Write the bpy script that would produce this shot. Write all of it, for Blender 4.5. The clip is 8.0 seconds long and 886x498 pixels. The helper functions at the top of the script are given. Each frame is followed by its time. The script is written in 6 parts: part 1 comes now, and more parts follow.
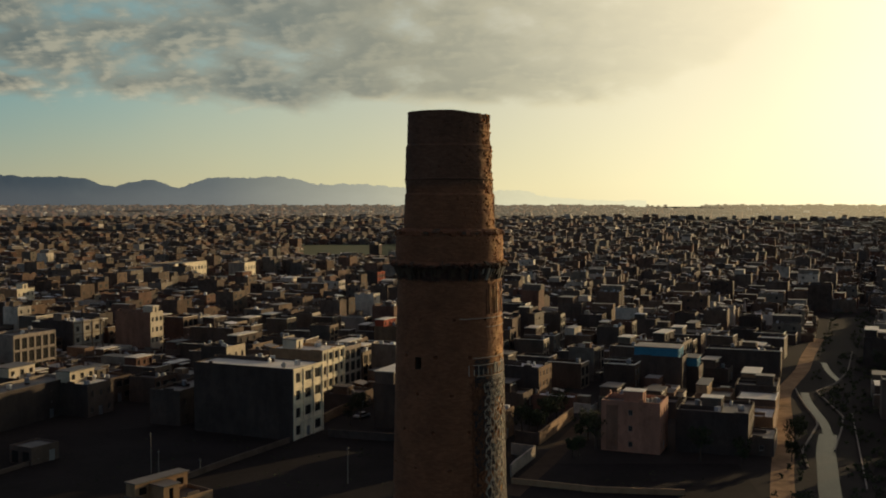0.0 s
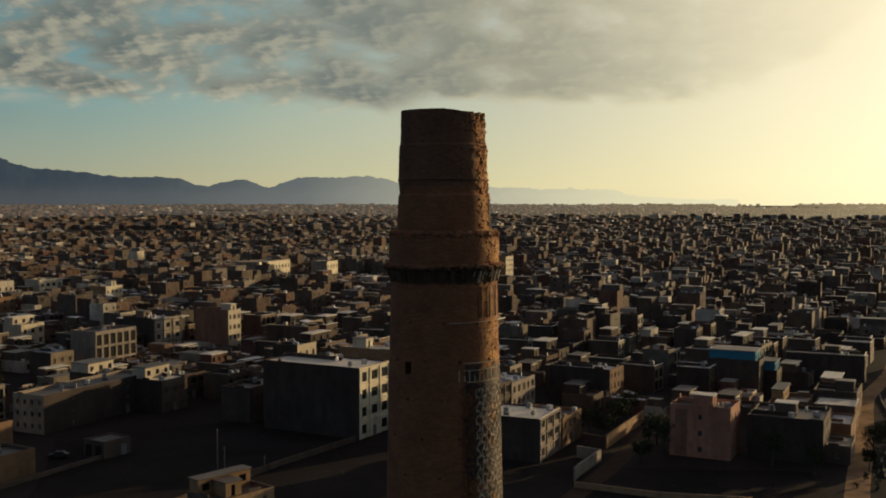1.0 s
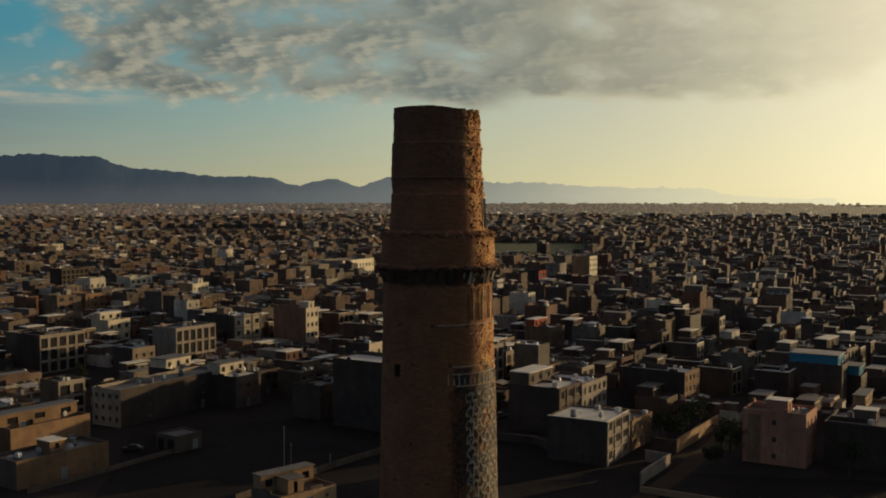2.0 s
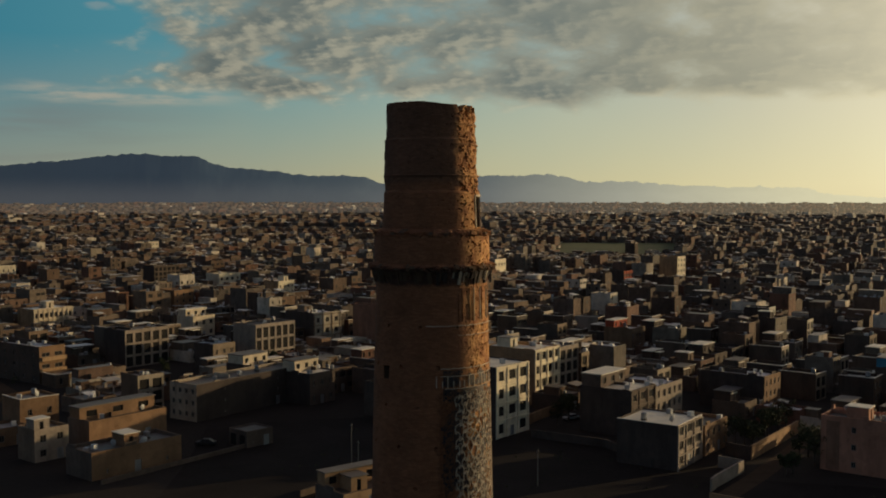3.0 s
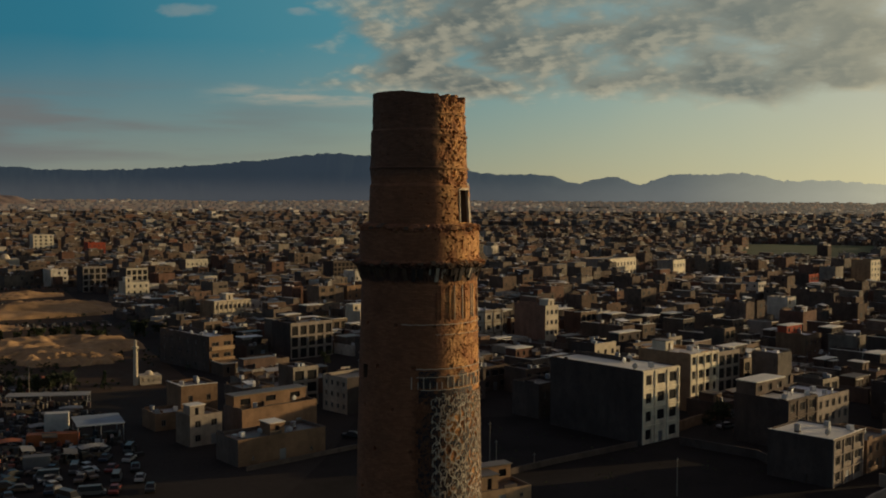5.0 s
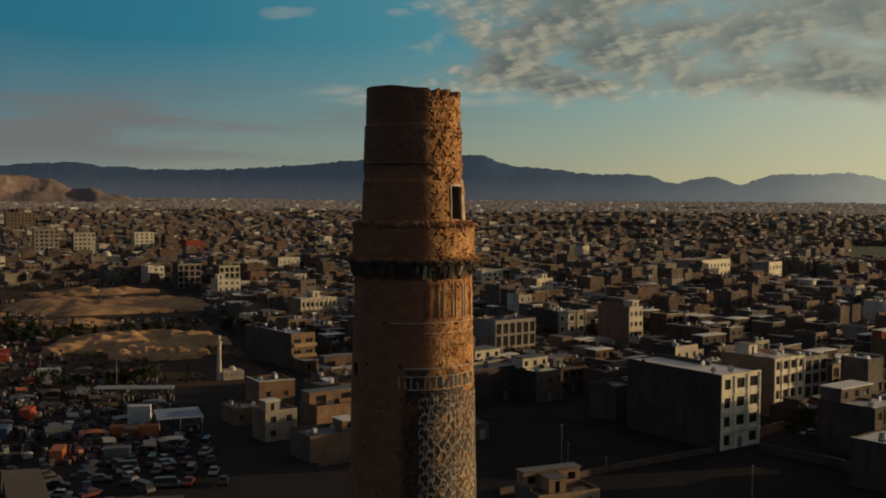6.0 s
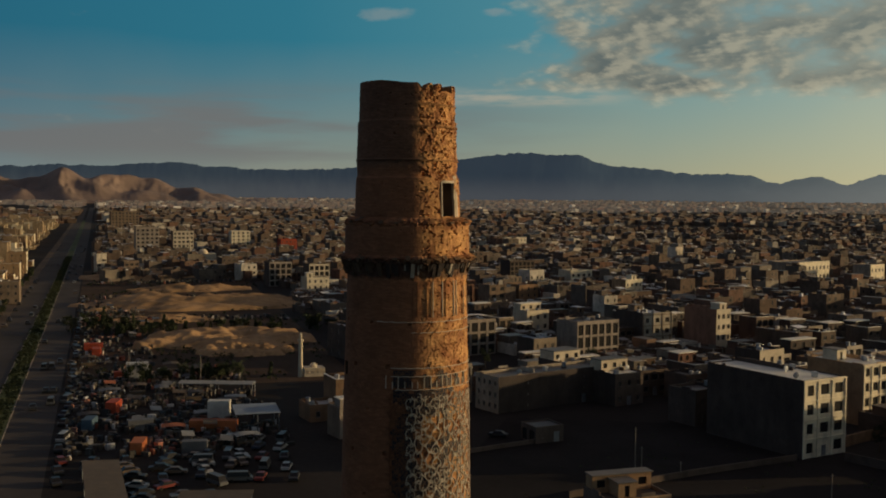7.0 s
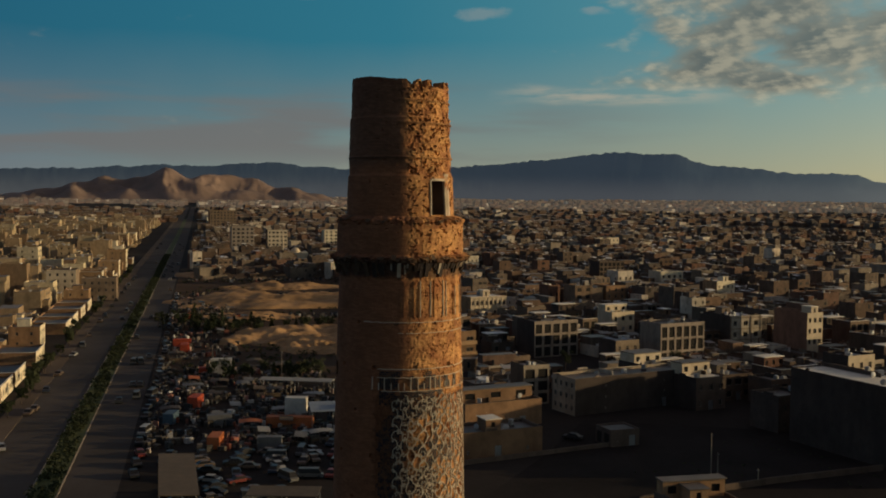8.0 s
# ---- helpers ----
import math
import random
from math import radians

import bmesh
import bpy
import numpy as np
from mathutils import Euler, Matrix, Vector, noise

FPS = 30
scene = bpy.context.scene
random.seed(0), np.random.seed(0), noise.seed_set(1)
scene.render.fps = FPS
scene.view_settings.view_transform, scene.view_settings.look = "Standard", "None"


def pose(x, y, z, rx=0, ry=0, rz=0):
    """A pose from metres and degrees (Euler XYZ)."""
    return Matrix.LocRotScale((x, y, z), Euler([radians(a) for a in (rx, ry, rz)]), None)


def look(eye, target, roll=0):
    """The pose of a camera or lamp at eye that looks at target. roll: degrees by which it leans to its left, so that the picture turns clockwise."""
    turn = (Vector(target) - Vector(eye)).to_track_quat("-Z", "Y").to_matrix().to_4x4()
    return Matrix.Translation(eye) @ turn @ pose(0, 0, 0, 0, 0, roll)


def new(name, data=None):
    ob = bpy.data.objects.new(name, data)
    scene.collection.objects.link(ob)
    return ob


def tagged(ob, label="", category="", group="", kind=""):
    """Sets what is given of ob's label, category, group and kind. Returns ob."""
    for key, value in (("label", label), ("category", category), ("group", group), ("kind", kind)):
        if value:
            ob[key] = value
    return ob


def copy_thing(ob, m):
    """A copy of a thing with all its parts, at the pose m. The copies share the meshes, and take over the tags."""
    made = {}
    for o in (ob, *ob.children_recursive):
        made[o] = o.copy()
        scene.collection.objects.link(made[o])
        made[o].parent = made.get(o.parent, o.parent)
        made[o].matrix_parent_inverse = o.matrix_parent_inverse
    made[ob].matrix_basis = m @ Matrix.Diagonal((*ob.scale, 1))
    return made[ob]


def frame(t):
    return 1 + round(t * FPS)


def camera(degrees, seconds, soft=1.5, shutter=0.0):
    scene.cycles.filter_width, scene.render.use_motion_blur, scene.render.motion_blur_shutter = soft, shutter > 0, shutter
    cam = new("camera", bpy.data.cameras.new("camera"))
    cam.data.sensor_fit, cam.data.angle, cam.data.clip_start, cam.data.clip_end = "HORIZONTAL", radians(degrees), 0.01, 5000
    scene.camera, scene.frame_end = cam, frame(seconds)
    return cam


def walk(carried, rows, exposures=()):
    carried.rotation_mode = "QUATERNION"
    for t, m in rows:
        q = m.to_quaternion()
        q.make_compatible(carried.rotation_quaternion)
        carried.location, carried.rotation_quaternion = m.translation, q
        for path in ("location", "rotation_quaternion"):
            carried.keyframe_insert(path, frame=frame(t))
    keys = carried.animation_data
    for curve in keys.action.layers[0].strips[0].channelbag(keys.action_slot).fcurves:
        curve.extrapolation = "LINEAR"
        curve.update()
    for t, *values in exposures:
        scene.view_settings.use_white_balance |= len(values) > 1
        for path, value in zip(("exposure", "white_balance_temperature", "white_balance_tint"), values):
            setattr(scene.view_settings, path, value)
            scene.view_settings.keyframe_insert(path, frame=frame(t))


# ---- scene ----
# camera and its flight round the tower
cam = camera(45.9, 8.0, soft=1.9)
ROWS = [
    (0.0, 0.000, 0.000, 53.545, -2.646, -0.018, 0.000),
    (0.5, 2.408, 0.707, 53.592, -2.666, 0.014, 2.390),
    (1.0, 4.789, 1.501, 53.628, -2.689, 0.031, 4.809),
    (1.5, 7.138, 2.378, 53.645, -2.713, 0.035, 7.256),
    (2.0, 9.452, 3.338, 53.634, -2.738, 0.025, 9.732),
    (2.5, 11.724, 4.378, 53.612, -2.762, 0.001, 12.236),
    (3.0, 13.950, 5.496, 53.579, -2.786, -0.035, 14.767),
    (3.5, 16.125, 6.690, 53.535, -2.809, -0.081, 17.322),
    (4.0, 18.245, 7.959, 53.482, -2.832, -0.137, 19.900),
    (4.5, 20.304, 9.300, 53.421, -2.853, -0.199, 22.496),
    (5.0, 22.298, 10.713, 53.356, -2.874, -0.265, 25.109),
    (5.5, 24.220, 12.196, 53.289, -2.895, -0.332, 27.735),
    (6.0, 26.067, 13.748, 53.225, -2.915, -0.397, 30.367),
    (6.5, 27.833, 15.367, 53.168, -2.937, -0.456, 33.003),
    (7.0, 29.512, 17.053, 53.123, -2.961, -0.503, 35.636),
    (7.5, 31.100, 18.803, 53.097, -2.988, -0.536, 38.260),
    (8.0, 32.590, 20.618, 53.096, -3.019, -0.548, 40.869),
]
walk(cam, [(t, pose(x, y, z, 90 + pitch, roll, yaw)) for t, x, y, z, pitch, roll, yaw in ROWS], exposures=[(0.0, 0.28), (4.5, 0.06), (8.0, 0.10)])

# ---- light: a low sun ahead to the right, and a partly clouded evening sky ----
SUN_ANGLE, SUN_UP = 43.0, 7.8          # direction to the sun: degrees from +x, degrees above the horizon
SUN_DIR = Vector((math.cos(radians(SUN_UP)) * math.cos(radians(SUN_ANGLE)), math.cos(radians(SUN_UP)) * math.sin(radians(SUN_ANGLE)), math.sin(radians(SUN_UP))))
GLOW_DIR = Vector((math.cos(radians(11.0)) * math.cos(radians(51.0)), math.cos(radians(11.0)) * math.sin(radians(51.0)), math.sin(radians(11.0))))   # centre of the sky's painted glow, set apart from the sun
sun = new("sun", bpy.data.lights.new("sun", "SUN"))
sun.data.energy, sun.data.angle, sun.data.color = 2.9, radians(0.6), (1.0, 0.73, 0.395)
sun.matrix_world = look(SUN_DIR * 300, (0, 0, 0))


class Nodes:
    """Short hand for building node trees."""

    def __init__(self, tree):
        self.tree = tree
        tree.nodes.clear()

    def put(self, value, socket):
        if isinstance(value, bpy.types.NodeSocket):
            self.tree.links.new(value, socket)
        elif value is not None:
            socket.default_value = value

    def math(self, op, a, b=None, c=None, clamp=False):
        n = self.tree.nodes.new("ShaderNodeMath")
        n.operation, n.use_clamp = op, clamp
        for i, v in enumerate((a, b, c)):
            self.put(v, n.inputs[i])
        return n.outputs[0]

    def vec(self, op, a, b=None, scale=None):
        n = self.tree.nodes.new("ShaderNodeVectorMath")
        n.operation = op
        self.put(a, n.inputs[0])
        self.put(b, n.inputs[1])
        if scale is not None:
            self.put(scale, n.inputs["Scale"])
        return n.outputs["Value"] if op in ("DOT_PRODUCT", "LENGTH") else n.outputs["Vector"]

    def xyz(self, x, y, z):
        n = self.tree.nodes.new("ShaderNodeCombineXYZ")
        for i, v in enumerate((x, y, z)):
            self.put(v, n.inputs[i])
        return n.outputs[0]

    def split(self, v):
        n = self.tree.nodes.new("ShaderNodeSeparateXYZ")
        self.put(v, n.inputs[0])
        return n.outputs[0], n.outputs[1], n.outputs[2]

    def ramp01(self, v, lo, hi, smooth=True):
        n = self.tree.nodes.new("ShaderNodeMapRange")
        n.interpolation_type = "SMOOTHSTEP" if smooth else "LINEAR"
        self.put(v, n.inputs["Value"])
        self.put(lo, n.inputs["From Min"])
        self.put(hi, n.inputs["From Max"])
        return n.outputs["Result"]

    def noise(self, v, scale, detail=4.0, rough=0.55, out="Fac", distortion=0.0):
        n = self.tree.nodes.new("ShaderNodeTexNoise")
        self.put(v, n.inputs["Vector"])
        self.put(scale, n.inputs["Scale"])
        self.put(detail, n.inputs["Detail"])
        self.put(rough, n.inputs["Roughness"])
        self.put(distortion, n.inputs["Distortion"])
        return n.outputs[out]

    def mix(self, fac, a, b, blend="MIX"):
        n = self.tree.nodes.new("ShaderNodeMix")
        n.data_type, n.blend_type = "RGBA", blend
        self.put(fac, n.inputs["Factor"])
        for v, key in ((a, 6), (b, 7)):
            self.put((*v, 1.0) if isinstance(v, tuple) and len(v) == 3 else v, n.inputs[key])
        return n.outputs[2]

    def ramp(self, fac, stops, constant=False):
        n = self.tree.nodes.new("ShaderNodeValToRGB")
        n.color_ramp.interpolation = "CONSTANT" if constant else "LINEAR"
        while len(n.color_ramp.elements) < len(stops):
            n.color_ramp.elements.new(1.0)
        for e, (at, col) in zip(n.color_ramp.elements, stops):
            e.position, e.color = at, (*col, 1.0)
        self.put(fac, n.inputs[0])
        return n.outputs[0]

    def node(self, kind):
        return self.tree.nodes.new(kind)


def build_sky():
    world = bpy.data.worlds.new("evening_sky")
    scene.world = world
    world.use_nodes = True
    k = Nodes(world.node_tree)
    way = k.node("ShaderNodeTexCoord").outputs["Generated"]
    x, y, z = k.split(way)
    sky = k.node("ShaderNodeTexSky")
    sky.sky_type, sky.sun_disc = "NISHITA", False
    sky.sun_elevation, sky.sun_rotation = radians(SUN_UP), radians(90 - SUN_ANGLE)
    sky.altitude, sky.air_density, sky.dust_density, sky.ozone_density = 900.0, 1.0, 2.2, 3.0
    up = k.math("MAXIMUM", z, 0.0)
    toward = k.vec("DOT_PRODUCT", way, tuple(GLOW_DIR))
    near_sun = k.ramp01(toward, -0.3, 1.0, False)
    dusty = k.ramp(near_sun, LOW_SKY)
    high = k.ramp(near_sun, HIGH_SKY)
    wobble = k.noise(way, 5.0, 3.0)
    rise = k.ramp01(k.math("ADD", up, k.math("MULTIPLY", k.math("SUBTRACT", wobble, 0.5), 0.04)), 0.012, 0.145, False)
    base = k.mix(k.math("POWER", rise, 0.85), dusty, high)
    base = k.vec("ADD", k.vec("SCALE", base, scale=SKY_GAIN), k.mix(1.0, k.vec("SCALE", sky.outputs[0], scale=0.02), SKY_TINT, "MULTIPLY"))
    glow = k.math("MULTIPLY", k.math("POWER", k.math("MAXIMUM", toward, 0.0), 40.0), GLOW_CORE)
    veil = k.vec("SCALE", (1.0, 0.86, 0.52), scale=glow)
    base = k.vec("ADD", base, veil)
    # clouds on a flat layer
    inv = k.math("DIVIDE", 1.0, k.math("ADD", up, 0.34))
    q = k.xyz(k.math("MULTIPLY", x, inv), k.math("MULTIPLY", y, inv), 0.0)
    azim = k.math("ARCTAN2", k.math("MULTIPLY", x, -1.0), y)      # radians to the left of +y
    warp = k.noise(q, 3.0, 3.0)
    big = k.noise(q, 2.2, 3.0, 0.5, distortion=0.2)
    fine = k.noise(q, 9.0, 6.0, 0.52, distortion=0.1)
    side = k.math("ADD", azim, k.math("MULTIPLY", k.math("SUBTRACT", warp, 0.5), 0.22))
    low = k.math("ADD", z, k.math("MULTIPLY", k.math("SUBTRACT", big, 0.5), 0.035))
    deck = k.math("MULTIPLY", k.ramp01(side, 0.66, 0.42), k.ramp01(k.math("SUBTRACT", low, k.math("MULTIPLY", k.ramp01(azim, -0.16, -0.44), 0.13)), 0.070, 0.106))
    dens = k.math("ADD", k.math("MULTIPLY", k.math("SUBTRACT", fine, 0.5), 1.1), k.math("MULTIPLY", k.math("SUBTRACT", big, 0.5), 0.7))
    dens = k.math("ADD", dens, k.math("SUBTRACT", k.math("MULTIPLY", deck, k.math("ADD", 0.60, k.math("MULTIPLY", k.ramp01(azim, 0.42, 0.05), 0.06))), 0.34))
    mask = k.math("MULTIPLY", k.ramp01(dens, -0.14, 0.30), k.ramp01(z, 0.045, 0.08))
    mask = k.math("MULTIPLY", mask, k.math("SUBTRACT", 1.0, k.math("MULTIPLY", k.ramp01(toward, 0.74, 0.97), 0.8)))
    # low stratus streaks
    ql = k.xyz(k.math("MULTIPLY", azim, 3.0), k.math("MULTIPLY", z, 26.0), 3.1)
    streak = k.noise(ql, 1.3, 5.0, 0.5)
    band = k.math("MULTIPLY", k.ramp01(z, 0.014, 0.045), k.ramp01(z, 0.112, 0.07))
    smask = k.math("MULTIPLY", k.math("MULTIPLY", k.ramp01(streak, 0.42, 0.62), band), k.ramp01(azim, 0.40, 0.85))
    shift = k.noise(k.vec("ADD", q, (0.012, 0.012, 0.0)), 9.0, 6.0, 0.52, distortion=0.1)
    crisp = k.math("ADD", 0.30, k.math("MULTIPLY", k.ramp01(azim, 0.0, 0.42), 0.70))
    lit = k.math("MULTIPLY", k.ramp01(k.math("SUBTRACT", fine, shift), -0.06, 0.11), crisp)
    thin = k.ramp01(dens, 0.42, 0.02)
    lump = k.ramp01(fine, 0.40, 0.62)
    cl = k.mix(k.math("MULTIPLY", k.math("ADD", k.math("MULTIPLY", lit, 0.6), k.math("MULTIPLY", thin, 0.5)), k.math("ADD", 0.45, k.math("MULTIPLY", lump, 0.55)), clamp=True), k.ramp(near_sun, CLOUD_DARK), k.ramp(near_sun, CLOUD_LIT))
    cl = k.vec("ADD", cl, k.vec("SCALE", veil, scale=0.6))
    base = k.mix(k.math("MULTIPLY", smask, 0.75), base, STREAK)
    # a thin pale wisp under the deck
    wz = k.math("ADD", z, k.math("MULTIPLY", k.math("SUBTRACT", k.noise(k.xyz(k.math("MULTIPLY", azim, 6.0), 0.0, 2.0), 1.0, 3.0), 0.5), 0.03))
    wisp = k.math("MULTIPLY", k.math("MULTIPLY", k.ramp01(wz, 0.082, 0.092), k.ramp01(wz, 0.105, 0.096)), k.math("MULTIPLY", k.ramp01(azim, 0.42, 0.50), k.ramp01(azim, 0.68, 0.60)))
    wisp = k.math("MULTIPLY", wisp, k.ramp01(k.noise(k.xyz(k.math("MULTIPLY", azim, 14.0), k.math("MULTIPLY", z, 90.0), 0.0), 1.0, 4.0), 0.36, 0.62))
    base = k.mix(k.math("MULTIPLY", wisp, 0.6), base, (0.42, 0.36, 0.27))
    # a few small puffs apart from the deck
    for at_az, at_z, wide, tall in ((0.677, 0.168, 0.026, 0.008), (0.84, 0.182, 0.03, 0.008), (0.575, 0.172, 0.03, 0.005)):
        du, dv = k.math("DIVIDE", k.math("SUBTRACT", azim, at_az), wide), k.math("DIVIDE", k.math("SUBTRACT", z, at_z), tall)
        away = k.math("SQRT", k.math("ADD", k.math("MULTIPLY", du, du), k.math("MULTIPLY", dv, dv)))
        puff = k.ramp01(k.math("ADD", away, k.math("MULTIPLY", k.math("SUBTRACT", fine, 0.5), 3.6)), 0.85, 0.15)
        base = k.mix(k.math("MULTIPLY", puff, 0.33), base, (0.33, 0.31, 0.27))
    col = k.mix(k.math("MULTIPLY", mask, 0.93), base, cl)
    # thick grey cover overhead, out of view, added to set the fill light
    col = k.mix(k.ramp01(z, 0.22, 0.5), col, OVERHEAD)
    bg = k.node("ShaderNodeBackground")
    k.put(col, bg.inputs["Color"])
    k.put(1.0, bg.inputs["Strength"])
    out = k.node("ShaderNodeOutputWorld")
    k.put(bg.outputs[0], out.inputs["Surface"])


SKY_GAIN, SKY_TINT, GLOW_CORE = 0.95, (0.5, 0.8, 0.9), 0.15
# colours by nearness to the sun's bearing, from away to towards it
LOW_SKY = [(0.0, (0.13, 0.145, 0.18)), (0.2, (0.18, 0.195, 0.18)), (0.45, (0.27, 0.25, 0.178)), (0.63, (0.375, 0.345, 0.212)), (0.79, (0.57, 0.50, 0.285)), (0.87, (0.73, 0.625, 0.365)), (0.94, (0.95, 0.81, 0.50)), (1.0, (1.25, 1.06, 0.66))]
HIGH_SKY = [(0.0, (0.003, 0.065, 0.11)), (0.35, (0.018, 0.135, 0.185)), (0.55, (0.065, 0.21, 0.24)), (0.7, (0.19, 0.30, 0.285)), (0.84, (0.45, 0.42, 0.31)), (0.94, (0.82, 0.68, 0.42)), (1.0, (1.1, 0.95, 0.6))]
CLOUD_DARK = [(0.0, (0.06, 0.07, 0.07)), (0.5, (0.095, 0.11, 0.105)), (0.75, (0.14, 0.16, 0.145)), (0.88, (0.33, 0.31, 0.22)), (1.0, (0.9, 0.78, 0.48))]
CLOUD_LIT = [(0.0, (0.26, 0.24, 0.19)), (0.5, (0.40, 0.36, 0.26)), (0.75, (0.52, 0.47, 0.33)), (0.9, (0.8, 0.7, 0.42)), (1.0, (1.2, 1.05, 0.65))]
STREAK = (0.15, 0.14, 0.135)
OVERHEAD = (0.094, 0.092, 0.116)
build_sky()


# ---- materials ----
def surface(name, stops, rough=0.9, grain=8.0, blotch=0.25, dirt=0.35, random_by="object", bump=0.15, metal=0.0, coords="Object", spec=0.3, brick=None, tone=None, streaks=0.0):
    """A procedural surface: a colour drawn from the stops per piece, varied by blotches and grain, with fine relief."""
    mat = bpy.data.materials.new(name)
    mat.use_nodes = True
    k = Nodes(mat.node_tree)
    where = k.node("ShaderNodeTexCoord").outputs[coords]
    if len(stops) > 1:
        pick = k.node("ShaderNodeObjectInfo").outputs["Random"] if random_by == "object" else k.node("ShaderNodeNewGeometry").outputs["Random Per Island"]
        col = k.ramp(pick, stops)
    else:
        rgb = k.node("ShaderNodeRGB")
        rgb.outputs[0].default_value = (*stops[0][1], 1.0)
        col = rgb.outputs[0]
    if tone == "tower":     # mended red-brown brick darkened for shade, eroded golden brick lightened for sun, sooty old head
        x, y, z = k.split(where)
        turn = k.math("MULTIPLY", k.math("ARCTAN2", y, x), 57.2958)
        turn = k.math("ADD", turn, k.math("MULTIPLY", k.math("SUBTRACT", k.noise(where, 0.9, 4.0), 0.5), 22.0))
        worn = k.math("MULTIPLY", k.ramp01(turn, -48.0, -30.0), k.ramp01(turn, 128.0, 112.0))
        soot = k.ramp01(k.math("ADD", z, k.math("MULTIPLY", k.noise(where, 1.3, 3.0), 0.5)), 54.35, 54.7)
        col = k.mix(k.math("MULTIPLY", soot, 0.8), (0.27, 0.118, 0.057), (0.17, 0.09, 0.054))
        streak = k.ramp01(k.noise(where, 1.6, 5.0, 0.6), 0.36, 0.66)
        ledge_shade_z = k.math("ADD", z, k.math("MULTIPLY", k.math("SUBTRACT", k.noise(where, 2.2, 4.0), 0.5), 0.5))
        # dark band at the ledge: soot plus the ledge's shadow, put into the colour
        band = k.math("MULTIPLY", k.ramp01(ledge_shade_z, 49.42, 49.62), k.ramp01(ledge_shade_z, 50.42, 50.2))
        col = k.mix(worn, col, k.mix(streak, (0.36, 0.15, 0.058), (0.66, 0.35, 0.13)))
        col = k.mix(k.math("MULTIPLY", band, 0.75), col, (0.05, 0.036, 0.032))
    b = k.noise(where, blotch, 5.0, 0.6)
    g = k.noise(where, grain, 4.0, 0.65)
    f = k.math("ADD", k.math("MULTIPLY", k.math("SUBTRACT", b, 0.5), 2.6 * dirt), k.math("MULTIPLY", k.math("SUBTRACT", g, 0.5), 1.2 * dirt))
    col = k.vec("SCALE", col, scale=k.math("MAXIMUM", k.math("ADD", f, 1.0), 0.15))
    height = g
    if streaks:             # run-off stains down the walls and repaired patches
        x, y, z = k.split(where)
        run = k.noise(k.xyz(k.math("MULTIPLY", x, 0.5), k.math("MULTIPLY", y, 0.5), k.math("MULTIPLY", z, 0.14)), 1.0, 5.0, 0.6)
        patch = k.noise(where, 0.45, 2.0, 0.4)
        f = k.math("SUBTRACT", 1.0, k.math("MULTIPLY", k.math("ADD", k.ramp01(run, 0.42, 0.70), k.math("MULTIPLY", k.ramp01(patch, 0.54, 0.57), 0.6)), streaks))
        col = k.vec("SCALE", col, scale=f)
    if brick:
        t = k.node("ShaderNodeTexBrick")
        k.put(k.node("ShaderNodeTexCoord").outputs["UV"], t.inputs["Vector"])
        t.inputs["Scale"].default_value = 1.0
        t.inputs["Brick Width"].default_value, t.inputs["Row Height"].default_value, t.inputs["Mortar Size"].default_value = brick
        t.inputs["Color1"].default_value, t.inputs["Color2"].default_value, t.inputs["Mortar"].default_value = (1, 1, 1, 1), (0.72, 0.7, 0.68, 1), (0.5, 0.5, 0.5, 1)
        col = k.mix(1.0, col, t.outputs["Color"], "MULTIPLY")
    p = k.node("ShaderNodeBsdfPrincipled")
    k.put(col, p.inputs["Base Color"])
    p.inputs["Roughness"].default_value, p.inputs["Metallic"].default_value = rough, metal
    p.inputs["Specular IOR Level"].default_value = spec
    if bump:
        n = k.node("ShaderNodeBump")
        n.inputs["Strength"].default_value, n.inputs["Distance"].default_value = bump, 0.05
        k.put(height, n.inputs["Height"])
        k.put(n.outputs[0], p.inputs["Normal"])
    out = k.node("ShaderNodeOutputMaterial")
    k.put(p.outputs[0], out.inputs["Surface"])
    return mat


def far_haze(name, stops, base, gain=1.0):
    """Mountains and the farthest roofs, seen through miles of dust: a plain backdrop with the haze painted as a faint
    glow, paler towards the sun.
    """
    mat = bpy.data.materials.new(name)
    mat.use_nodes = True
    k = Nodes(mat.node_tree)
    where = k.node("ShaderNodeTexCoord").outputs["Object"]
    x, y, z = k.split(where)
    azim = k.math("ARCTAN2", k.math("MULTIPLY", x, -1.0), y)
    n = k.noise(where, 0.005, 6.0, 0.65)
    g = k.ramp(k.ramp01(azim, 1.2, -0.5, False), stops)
    # the foot glows paler, as low haze painted on
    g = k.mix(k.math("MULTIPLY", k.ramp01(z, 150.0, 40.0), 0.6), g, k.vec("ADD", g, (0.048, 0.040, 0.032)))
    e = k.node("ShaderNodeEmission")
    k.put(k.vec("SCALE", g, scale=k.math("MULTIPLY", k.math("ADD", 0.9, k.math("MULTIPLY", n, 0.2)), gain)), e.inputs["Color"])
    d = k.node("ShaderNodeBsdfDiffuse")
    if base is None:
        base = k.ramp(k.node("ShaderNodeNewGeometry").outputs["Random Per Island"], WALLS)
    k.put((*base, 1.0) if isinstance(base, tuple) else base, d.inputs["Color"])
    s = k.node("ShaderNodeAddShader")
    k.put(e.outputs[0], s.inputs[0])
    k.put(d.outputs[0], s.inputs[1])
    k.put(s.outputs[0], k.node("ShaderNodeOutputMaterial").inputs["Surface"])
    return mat


